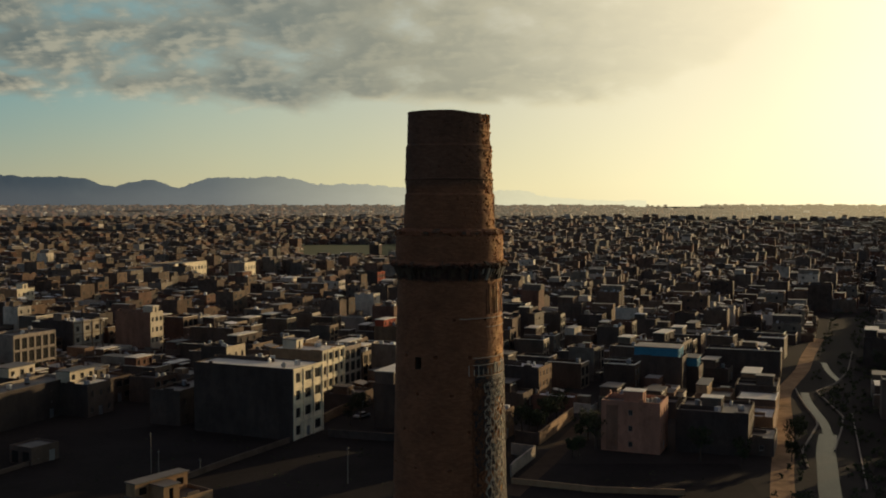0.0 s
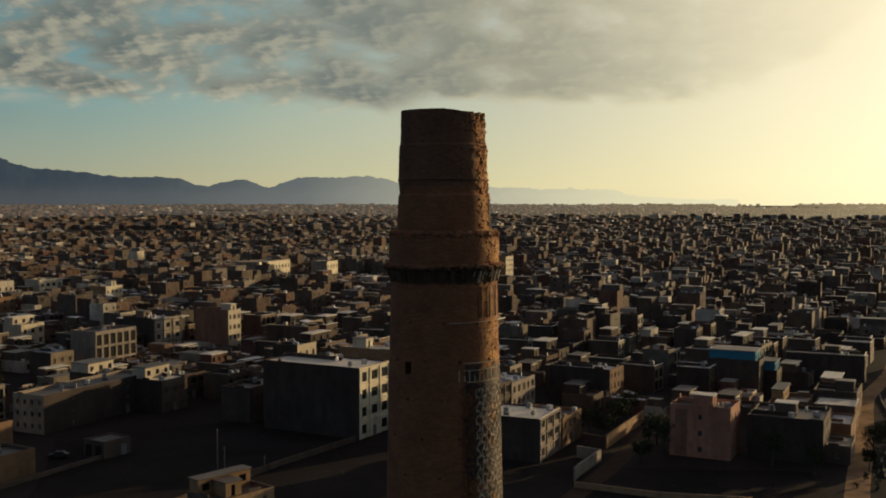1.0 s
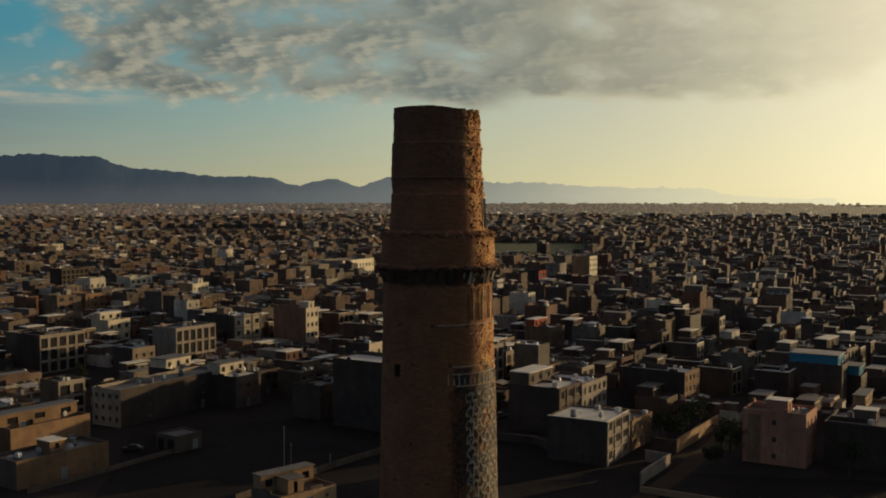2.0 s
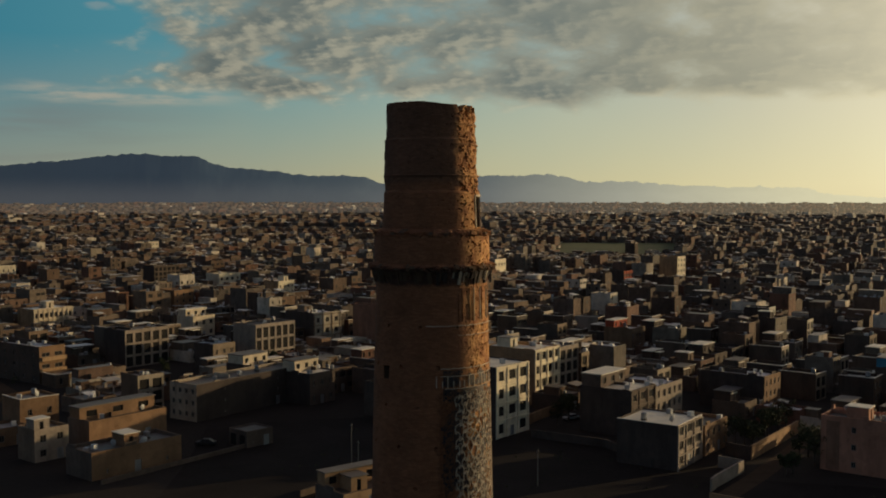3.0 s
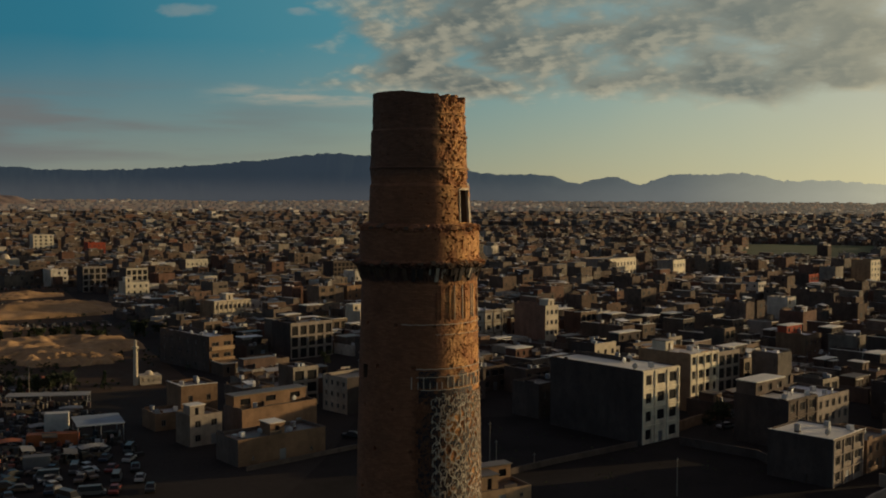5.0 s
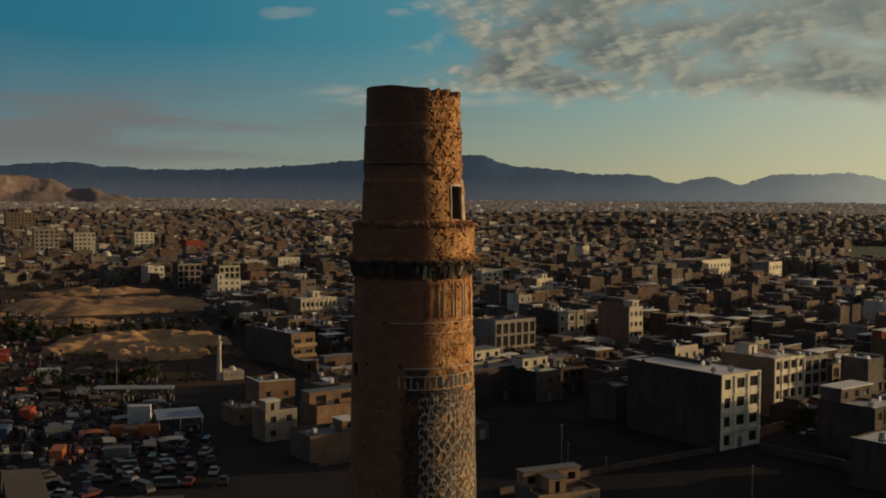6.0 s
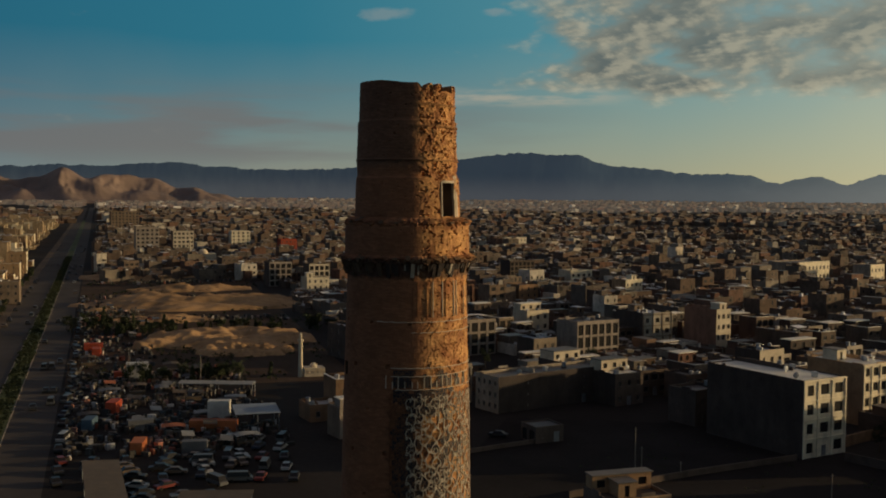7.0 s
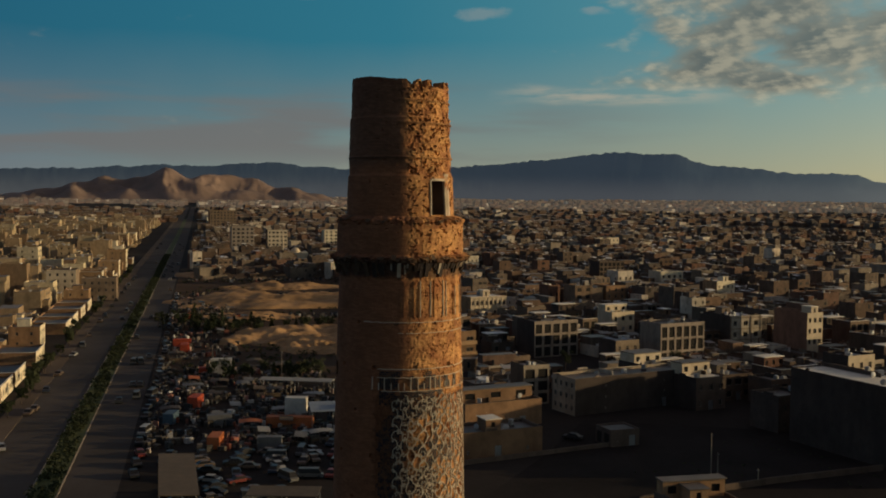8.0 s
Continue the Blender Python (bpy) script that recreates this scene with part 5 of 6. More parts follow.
# the rest of the town, too many to count
def town_box(g, x, y, z, rot, B, A, h, rnd, detail):
    c, s = math.cos(radians(rot)), math.sin(radians(rot))
    def at(px, py, pz):
        return (x + px * c - py * s, y + px * s + py * c, z + pz)
    n = len(g.v)
    t, low = 0.3, h - (0.6 if detail else 0.0)
    if detail:
        g.v += [at(px, py, 0) for px, py in ((0, 0), (B, 0), (B, A), (0, A))] + [at(px, py, h) for px, py in ((0, 0), (B, 0), (B, A), (0, A))]
        g.v += [at(px, py, h) for px, py in ((t, t), (B - t, t), (B - t, A - t), (t, A - t))] + [at(px, py, low) for px, py in ((t, t), (B - t, t), (B - t, A - t), (t, A - t))]
        for i in range(4):
            k = (i + 1) % 4
            g.f += [(n + i, n + k, n + 4 + k, n + 4 + i), (n + 4 + i, n + 4 + k, n + 8 + k, n + 8 + i), (n + 8 + i, n + 8 + k, n + 12 + k, n + 12 + i)]
            g.m += [0, 0, 0]
        k = len(g.v)
        g.v += [at(px, py, low + 0.01) for px, py in ((t, t), (B - t, t), (B - t, A - t), (t, A - t))]
        g.f.append((k, k + 1, k + 2, k + 3))
        g.m.append(1)
    else:
        g.v += [at(px, py, 0) for px, py in ((0, 0), (B, 0), (B, A), (0, A))] + [at(px, py, h) for px, py in ((0, 0), (B, 0), (B, A), (0, A))]
        for i in range(4):
            k = (i + 1) % 4
            g.f.append((n + i, n + k, n + 4 + k, n + 4 + i))
            g.m.append(0)
        k = len(g.v)
        g.v += [at(px, py, h) for px, py in ((0, 0), (B, 0), (B, A), (0, A))]
        g.f.append((k, k + 1, k + 2, k + 3))
        g.m.append(1)
    if not detail:
        return
    turn = pose(x, y, z, 0, 0, rot)
    def block(px, py, hw, hd, base, hh, lid):
        g.box(px, px + hw, py, py + hd, base, base + hh, 0, False, turn)
        k = len(g.v)
        e = 0.18 if lid else -0.02
        g.v += [at(qx, qy, base + hh + 0.03) for qx, qy in ((px - e, py - e), (px + hw + e, py - e), (px + hw + e, py + hd + e), (px - e, py + hd + e))]
        g.f.append((k, k + 1, k + 2, k + 3))
        g.m.append(1)
    what = rnd.random()
    if what < 0.26:
        hw, hd = rnd.uniform(1.6, 3.0), rnd.uniform(1.8, 3.6)
        block(rnd.uniform(0.4, B - hw - 0.4), rnd.uniform(0.4, A - hd - 0.4), hw, hd, low, rnd.uniform(1.5, 2.5), rnd.random() < 0.5)
    elif what < 0.46:
        f = rnd.uniform(0.35, 0.65)
        block(0.02, A * (1 - f), B - 0.04, A * f - 0.02, low, 3.0, False) if rnd.random() < 0.6 else block(B * (1 - f), 0.02, B * f - 0.02, A - 0.04, low, 3.0, False)
    if rnd.random() < 0.45:                # an annexe or porch against the facade
        w, d2 = rnd.uniform(2.0, B * 0.7), rnd.uniform(1.2, 3.2)
        block(rnd.uniform(0.0, B - w), -d2 - 0.01, w, d2, 0.0, rnd.choice((2.6, 2.8, 3.2, min(h, 6.2))), True)
    if rnd.random() < 0.5:                 # yard wall
        g.box(-0.02, 0.25, -4.5, -0.02, 0.0, rnd.uniform(1.6, 2.6), 0, False, turn)
        g.box(0.25, B, -4.5, -4.25, 0.0, rnd.uniform(1.6, 2.6), 0, False, turn)
    for _ in range(rnd.choice((0, 1, 2))):   # raised courses on the parapet
        w = rnd.uniform(0.6, B * 0.6)
        p, q = rnd.uniform(0, B - w), rnd.choice((0.0, A - t))
        g.box(p, p + w, q, q + t, h, h + rnd.uniform(0.2, 0.8), 0, False, turn)
    if rnd.random() < 0.3:                 # sloping sheet awning
        w, p, q = rnd.uniform(2.0, 5.0), rnd.uniform(0.3, B - 5.4) if B > 6 else 0.3, rnd.uniform(0.4, A - 4.0)
        k = len(g.v)
        z0 = low + rnd.uniform(1.2, 2.2)
        g.v += [at(p, q, z0), at(p + w, q, z0), at(p + w, q + 3.0, z0 + 0.5), at(p, q + 3.0, z0 + 0.5), at(p, q, z0 - 0.06), at(p + w, q, z0 - 0.06), at(p + w, q + 3.0, z0 + 0.44), at(p, q + 3.0, z0 + 0.44)]
        for qd in ((0, 1, 2, 3), (7, 6, 5, 4), (0, 4, 5, 1), (2, 6, 7, 3), (1, 5, 6, 2), (3, 7, 4, 0)):
            g.f.append(tuple(k + i for i in qd))
            g.m.append(2)
        for px in (p + 0.05, p + w - 0.15):
            for py in (q + 0.05, q + 2.8):
                g.box(px, px + 0.1, py, py + 0.1, low, z0 - 0.05 + 0.5 * (py - q) / 3.0, 0, False, turn)
    for _ in range(rnd.choice((0, 1, 1, 2))):   # low walls that part the roof terraces
        p = rnd.uniform(1.0, B - 1.2)
        q = rnd.uniform(t, A * 0.5)
        g.box(p, p + 0.22, q, q + rnd.uniform(1.5, A * 0.45), low, low + rnd.uniform(0.6, 1.8), 0, False, turn)
    if rnd.random() < 0.3:                 # unfinished columns standing over the roof
        for px in (0.35, B * 0.5, B - 0.65):
            g.box(px, px + 0.3, A - 0.7, A - 0.4, low, h + rnd.uniform(0.5, 1.6), 0, False, turn)
    for _ in range(rnd.choice((1, 2, 3, 4, 6))):
        w = rnd.uniform(0.25, 1.1)
        px, py = rnd.uniform(0.5, B - 2), rnd.uniform(0.5, A - 2)
        g.box(px, px + w, py, py + rnd.uniform(0.4, 1.4), low, low + rnd.uniform(0.3, 1.5), 2, False, turn)


def town_windows(g, x, y, z, rot, B, A, h, rnd):
    """Window bays of a house of the town: shallow dark boxes set in frames, on the facade and one end."""
    turn = pose(x, y, z, 0, 0, rot)
    st = max(1, int(h / 3.2))
    cols = max(1, int(B / rnd.choice((2.4, 3.2, 4.5))))
    ww, wh = rnd.choice((0.7, 1.0, 1.4, min(2.2, 0.7 * B / cols))), rnd.uniform(0.9, 1.9)
    if rnd.random() < 0.22:
        return
    for s in range(st):
        for c in range(cols):
            if rnd.random() < 0.25:
                continue
            cx = B * (c + 0.5) / cols + rnd.uniform(-0.25, 0.25)
            g.box(cx - ww / 2, cx + ww / 2, -0.05, 0.05, s * 3.2 + 1.0, s * 3.2 + 1.0 + wh, 0, True, turn)
    if rnd.random() < 0.35:
        for s in range(st):
            for c in range(2):
                cy = A * (c + 0.5) / 2
                g.box(-0.05, 0.05, cy - 0.45, cy + 0.45, s * 3.2 + 1.1, s * 3.2 + 2.3, 0, True, turn)


LONE = [(t[0], t[1]) for t in TAKEN if math.hypot(t[0], t[1]) > 560]


def build_town():
    rnd = random.Random(404)
    rings = ((178.0, 620.0, True, 0.97), (620.0, 1000.0, True, 0.95), (1000.0, 1500.0, True, 0.92))
    for r0, r1, detail, keep in rings:
        g, w = Mesh(), Mesh()
        for x, y, rot, B, A, d in lots(r0, r1, rnd, keep):
            st = storeys_for(rnd)
            if d < 950 and hides(x, y):
                st = 1
            if -150 < x < 10 and 780 < y < 960:
                st = 1
            h = st * 3.1 + rnd.uniform(0.0, 1.2)
            if d < 640 and not free(x, y, B, A, rot, 0.6):
                continue
            if d >= 640:
                rs, rl = road_coords(x, y)
                if (-215.0 if rl < 1500 else -32.0) < rs < 14.0 or in_poly(x, y, FIELD) or any(abs(x - fx - 8) < 30 and -38 < y - fy - 8 < 30 for fx, fy in LONE):
                    continue
            z = ground_z(x, y) - 0.05
            town_box(g, x, y, z, rot, B, A, h, rnd, detail)
            if d < 1250:
                town_windows(w, x, y, z, rot, B, A, h, rnd)
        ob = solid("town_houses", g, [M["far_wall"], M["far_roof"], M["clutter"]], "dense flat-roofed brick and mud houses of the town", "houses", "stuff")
        if w.v:
            part("town_windows", w, M["glass"], ob)
    # rows of pale houses across the avenue, square to it
    g, w = Mesh(), Mesh()
    for row in range(11):
        s, l = -44.0 - 16.5 * row, 20.0 + rnd.uniform(0, 8)
        while l < 1500.0:
            B, A = rnd.uniform(8.0, 16.0), rnd.uniform(9.5, 13.0)
            st = rnd.choices((1, 2, 3, 4, 5), (0.22, 0.30, 0.26, 0.16, 0.06) if l > 260 else (0.8, 0.2, 0.0, 0.0, 0.0))[0]
            x, y = along(s + rnd.uniform(-1.5, 1.5), l)
            rot = 144.0 + rnd.uniform(-2, 2)
            if rnd.random() < 0.9 and free(x, y, B, A, rot, 0.6, -25.0):
                h = st * 3.2 + rnd.uniform(0.2, 1.2)
                town_box(g, x, y, ground_z(x, y) - 0.05, rot, B, A, h, rnd, True)
                if l < 1100:
                    town_windows(w, x, y, ground_z(x, y) - 0.05, rot, B, A, h, rnd)
            l += B + (0.3 if rnd.random() < 0.7 else rnd.uniform(2, 9))
    ob = solid("avenue_houses", g, [M["sunny_wall"], M["far_roof"], M["clutter"]], "pale yellow and cream houses across the avenue", "houses", "stuff")
    part("town_windows", w, M["glass"], ob)
    for r0, r1, step in ((1500.0, 2500.0, 19.0), (2500.0, 4700.0, 26.0)):
        g = Mesh()
        r = r0
        while r < r1:
            az = -27.0 + rnd.uniform(0, 1)
            while az < 70.0:
                rr = r + rnd.uniform(-step, step) * 0.7
                x, y = -rr * math.sin(radians(az)), rr * math.cos(radians(az))
                rs, rl = road_coords(x, y)
                if not -28.0 < rs < 12.0 and noise.noise((x * 0.0016, y * 0.0016, 2.0)) > -0.32:
                    h = rnd.choices((3.6, 6.8, 10.0, 13.0), (0.36, 0.40, 0.20, 0.04))[0] + rnd.uniform(-0.4, 1.0)
                    town_box(g, x, y, ground_z(x, y) - 0.3, U + rnd.uniform(-3, 3), rnd.uniform(8, 17), rnd.uniform(9, 17), h, rnd, False)
                az += math.degrees(step / r) * rnd.uniform(0.75, 1.35)
            r += step
        # beyond 2500 m the roofs carry the painted haze glow
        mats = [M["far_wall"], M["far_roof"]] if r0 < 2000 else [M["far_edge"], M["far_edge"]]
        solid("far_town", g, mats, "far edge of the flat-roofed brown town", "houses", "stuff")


# ---- the avenue, lanes, canal, field ----
def strip(name, pts, half, z, mat, label, category, tall=0.0, kind="structure"):
    g = Mesh()
    left, right = [], []
    for i, p in enumerate(pts):
        a, b = Vector(pts[max(i - 1, 0)][:2]), Vector(pts[min(i + 1, len(pts) - 1)][:2])
        d = (b - a).normalized()
        nrm = Vector((-d.y, d.x)) * half
        for side, sg in ((left, 1), (right, -1)):
            q = Vector(p[:2]) + nrm * sg
            side.append((q.x, q.y, ground_z(q.x, q.y) + z))
    for i in range(len(pts) - 1):
        g.quad(right[i], right[i + 1], left[i + 1], left[i])
        if tall:
            for s0, s1 in ((left[i], left[i + 1]), (right[i + 1], right[i])):
                g.quad(s0, s1, (s1[0], s1[1], s1[2] - tall), (s0[0], s0[1], s0[2] - tall))
    return solid(name, g, mat, label, category, kind)


def curve(pts, n=6):
    """A smooth line through the points."""
    out = []
    for i in range(len(pts) - 1):
        p = [Vector(pts[min(max(i + k, 0), len(pts) - 1)]) for k in (-1, 0, 1, 2)]
        for j in range(n):
            u = j / n
            q = p[1] + 0.5 * u * ((p[2] - p[0]) + u * ((2 * p[0] - 5 * p[1] + 4 * p[2] - p[3]) + u * (3 * (p[1] - p[2]) + p[3] - p[0])))
            out.append((q.x, q.y))
    return out + [tuple(pts[-1])]


def along(s, l):
    p = R0 + RN * s + RD * l
    return (p.x, p.y)


def road_line(s, l0, l1, step=60.0):
    k = int((l1 - l0) / step) + 1
    return [along(s, l0 + (l1 - l0) * i / k) for i in range(k + 1)]


strip("road", road_line(-13.6, -120, 2600), 5.8, 0.02, M["asphalt"], "dark worn asphalt carriageway of the avenue", "road")
strip("road", road_line(2.2, -120, 2600), 5.0, 0.02, M["asphalt"], "dark asphalt carriageway beside the market", "road")
strip("pavement", road_line(-21.5, -120, 1600), 2.3, 0.14, M["paving"], "dusty pavement before the shops", "pavement", 0.14)
strip("median", road_line(-5.3, -120, 1700), 2.45, 0.16, M["grass"], "planted median strip between the carriageways", "median", 0.16)
strip("kerb", road_line(-2.85, -120, 900), 0.12, 0.2, M["kerb"], "pale concrete kerb of the median", "kerb", 0.2)
strip("kerb", road_line(-7.75, -120, 900), 0.12, 0.2, M["kerb"], "pale concrete kerb of the median", "kerb", 0.2)
strip("dirt_road", curve([(57, 172), (61.8, 188), (68, 207.2), (76.4, 231.9), (84.1, 256.3), (93.7, 286.4), (101.6, 304.2), (114, 329.8), (126.4, 360.1), (146, 405)]), 2.2, 0.02, M["dirt_road"], "pale dusty track along the canal", "track")
strip("water", curve(CANAL[:5]), 2.0, 0.03, M["water"], "shallow canal reflecting the evening sky", "canal")
strip("water", curve(CANAL[4:8]), 1.1, 0.034, M["water"], "narrow canal reflecting the evening sky", "canal")
strip("water", curve(CANAL[8:11]), 0.9, 0.03, M["water"], "narrow canal reflecting the evening sky", "canal")
strip("lane", [(12, 188), (22, 214), (30, 238), (38, 262)], 2.0, 0.015, M["waste"], "dusty lane between houses", "lane")
g = Mesh()
g.quad(*[(x, y, ground_z(x, y) + 0.2) for x, y in FIELD])
solid("field", g, M["grass"], "green irrigated field amid the houses", "field", "structure")


# the first sheet puts shade into the lot's ground colour
for name, poly, label in (("scrub_ground", [(-100, 120), (-76, 150), (-90, 196), (-102, 228), (-62, 250), (-33, 240), (-6, 232), (4, 211), (60, 211), (57, 180), (54, 120)], "ground of the vacant lot before the houses, darkened for shade"), ("scrub_ground", [(79, 180), (86, 215), (103, 262), (152, 382), (210, 470), (260, 470), (150, 180)], "dark scrubby bank beyond the canal")):
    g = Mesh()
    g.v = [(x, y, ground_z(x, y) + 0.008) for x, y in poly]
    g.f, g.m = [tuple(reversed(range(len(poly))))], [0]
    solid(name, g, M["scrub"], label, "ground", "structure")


def low_wall(pts, h, mat, label, thick=0.35):
    g = Mesh()
    for (x0, y0), (x1, y1) in zip(pts, pts[1:]):
        d = Vector((x1 - x0, y1 - y0))
        turn = pose(x0, y0, ground_z(x0, y0), 0, 0, math.degrees(math.atan2(d.y, d.x)))
        g.box(0, d.length, -thick / 2, thick / 2, -0.1, h, 0, True, turn)
        g.box(0, d.length, -thick / 2 - 0.04, thick / 2 + 0.04, h, h + 0.10, 0, True, turn)
    return solid("boundary_wall", g, mat, label, "wall")


low_wall([(-58, 178), (-46, 206), (-34, 229.5)], 1.1, M["dim_plaster"], "long low mud-brick wall of the vacant lot")
low_wall([(13, 196), (28, 190), (44, 188)], 1.0, M["ochre"], "low mud-brick garden wall")
low_wall([(21, 227), (32, 255)], 2.8, M["ochre"], "sunlit ochre garden wall by the lane")
low_wall([(13.2, 200.5), (14.2, 204), (19.2, 216.5), (14.5, 219)], 2.3, M["concrete"], "pale plastered yard wall beside the lane")
low_wall([(21, 227), (16, 230)], 2.6, M["dark_brick"], "dark brick end wall of the walled garden")
low_wall([(-97, 176), (-82, 214)], 0.8, M["dim_plaster"], "crumbling mud wall at the lot's edge")
low_wall([(83.8, 221.4), (93.7, 243.5), (98.9, 256.3), (104.5, 290.6), (115.2, 304.2), (126.3, 324.4), (144.3, 366.8)], 0.3, M["kerb"], "pale crooked stone edging of the canal", 0.3)
low_wall([(73.1, 207.2), (76.8, 221.4), (89.1, 246.6), (91.0, 253), (94.4, 270.5), (97.9, 286.4), (100.2, 295)], 0.3, M["kerb"], "pale crooked stone edging of the canal", 0.3)
low_wall([(78.4, 191), (102.5, 259.8)], 0.3, M["concrete"], "long thin wall across dark ground", 0.2)
low_wall([(-30.4, 243.4), (-27.1, 255.6), (-21.6, 269.8)], 2.2, M["tan_brick"], "sunlit mud-brick wall along the street")


# wall added to block a streak of sun on the open ground
low_wall([(-26, 235), (-9, 230), (2, 215)], 1.7, M["dark_brick"], "added mud-brick wall shading the ground before the houses")


def mound(cx, cy, rot, lx, ly, h, seed):
    g, n = Mesh(), 80
    for j in range(n + 1):
        for i in range(n + 1):
            u, v = 2 * i / n - 1, 2 * j / n - 1
            e = max(0.0, 1 - (abs(u) ** 2.0 + abs(v) ** 2.0) + 0.42 * noise.fractal((u * 2.6 + seed, v * 2.2 + 4.0, seed), 0.9, 2.0, 4)) if max(abs(u), abs(v)) < 1.0 else 0.0
            z = 0.9 * h * e ** 0.5 * (0.62 + 0.55 * noise.fractal((u * 2.0 + seed, v * 2.0, 0.3), 1.0, 2.0, 5)) + (0.75 * noise.fractal((u * 6.0, v * 5.0, seed), 0.9, 2.0, 4) + 0.2 * noise.noise((u * 13.0, v * 11.0, seed)) + 0.12 * noise.noise((u * 41.0, v * 37.0, seed))) * e - 0.25
            p = pose(cx, cy, 0, 0, 0, rot) @ Vector((u * lx, v * ly, 0))
            g.v.append((p.x, p.y, ground_z(p.x, p.y) + z))
    for j in range(n):
        for i in range(n):
            a = j * (n + 1) + i
            g.f.append((a, a + 1, a + n + 2, a + n + 1))
            g.m.append(0)
    ob = solid("dirt_mound", g, M["mound"], "sunlit mound of loose ochre earth", "mound")
    for p in ob.data.polygons:
        p.use_smooth = True


g = Mesh()
g.quad(*[(x, y, ground_z(x, y) + 0.012) for x, y in (along(8, 96), along(88, 96), along(108, 545), along(8, 545))])
solid("waste_ground", g, M["waste"], "open waste ground of ochre soil beside the avenue", "ground", "structure")
mound(-252, 276, 50, 32, 22, 6.0, 1.0)
mound(-228, 262, 40, 17, 12, 4.0, 7.0)
mound(-415, 400, 52, 34, 14, 4.0, 12.0)
mound(-352, 352, 50, 60, 28, 7.0, 3.0)
mound(-318, 300, 52, 24, 12, 3.0, 5.0)
mound(-490, 458, 52, 62, 32, 7.0, 9.0)


# ---- shops and flats along the avenue's sunny side ----
SHOPS = []
for i, (B, A, st) in enumerate(((13, 12, 3), (10, 11, 2), (18, 13, 1), (15, 12, 4), (9, 12, 3), (12, 10, 2))):
    t = house("house", "%s shop house on the avenue with a sunlit facade" % ("one-storey", "two-storey", "three-storey", "four-storey")[st - 1], pose(0, -200, -60), B, A, st * 3.3 + 0.8, st, rng,
              wall=("ochre", "ochre", "tan_brick")[i % 3], facade=("cream", "ochre", "cream")[i % 3], cols=max(3, int(B / 2.6)), win=(1.4, 1.7), end_windows=2 if st > 1 else 0, coping=i % 2 == 0, hut=i % 2 == 1, group="shop houses on the avenue", simple=True)
    SHOPS.append((t, B, A))
rnd = random.Random(31)
used, l = set(), 40.0
while l < 620.0:
    i = rnd.choice((2, 2, 5, 2)) if l < 290 else rnd.randrange(len(SHOPS))
    t, B, A = SHOPS[i]
    s = -27.0 - rnd.choice((0.0, 0.0, 2.0, 4.0))
    x, y = along(s, l)
    if free(x, y, B, A, 144, 0.4, -25.0):
        m = placed(x, y, 144, B, A)
        if i in used:
            copy_thing(t, m)
        else:
            t.matrix_world = m
            used.add(i)
    l += B + (0.3 if rnd.random() < 0.6 else rnd.uniform(2, 9))
for i, (t, B, A) in enumerate(SHOPS):
    if i not in used:
        for o in (*t.children_recursive, t):
            bpy.data.objects.remove(o)


# ---- trees and bushes ----
def leaf_clump(g, c, r, n, rnd, size):
    for _ in range(n):
        d = Vector((rnd.gauss(0, 1), rnd.gauss(0, 1), rnd.gauss(0, 1))).normalized() * r * rnd.random() ** 0.4
        p = Vector(c) + Vector((d.x, d.y, d.z * 0.8))
        a = Vector((rnd.gauss(0, 1), rnd.gauss(0, 1), rnd.gauss(0, 1))).normalized() * size * rnd.uniform(0.6, 1.3)
        b = a.orthogonal().normalized() * size * rnd.uniform(0.5, 1.0)
        g.quad(tuple(p - a), tuple(p - b), tuple(p + a), tuple(p + b))


def tree(kind, h, rnd):
    top = thing("tree", "dusty dark green %s tree on bare ground" % kind, "tree", "trees of the town")
    g = Mesh()
    g.cylinder(0, 0, -0.1, h * 0.55, 0.06 * h * 0.5, 0.03 * h * 0.5, 7)
    for i in range(5):
        a = 2 * math.pi * i / 5 + rnd.uniform(-0.3, 0.3)
        base, tip = Vector((0, 0, h * rnd.uniform(0.3, 0.5))), Vector((math.cos(a) * h * 0.2, math.sin(a) * h * 0.2, h * rnd.uniform(0.6, 0.8)))
        s = Vector((0.03 * h * 0.3, 0, 0))
        t = Vector((0, 0.03 * h * 0.3, 0))
        g.quad(tuple(base - s), tuple(base + s), tuple(tip + s * 0.4), tuple(tip - s * 0.4))
        g.quad(tuple(base - t), tuple(base + t), tuple(tip + t * 0.4), tuple(tip - t * 0.4))
    part("trunk", g, M["bark"], top)
    g = Mesh()
    if kind == "conifer":
        for i in range(16):
            f = i / 15
            for q in range(3):
                a = rnd.uniform(0, 6.3)
                rr = (1 - f) * h * 0.17
                leaf_clump(g, (math.cos(a) * rr, math.sin(a) * rr, h * (0.15 + 0.85 * f)), h * 0.08, 14, rnd, 0.2)
    else:
        for i in range(20):
            a, rr = rnd.uniform(0, 6.3), h * 0.27 * rnd.random() ** 0.5
            leaf_clump(g, (math.cos(a) * rr, math.sin(a) * rr, h * rnd.uniform(0.42, 0.92)), h * 0.13, 34, rnd, 0.2)
    part("crown", g, M["leaf"], top)
    return top


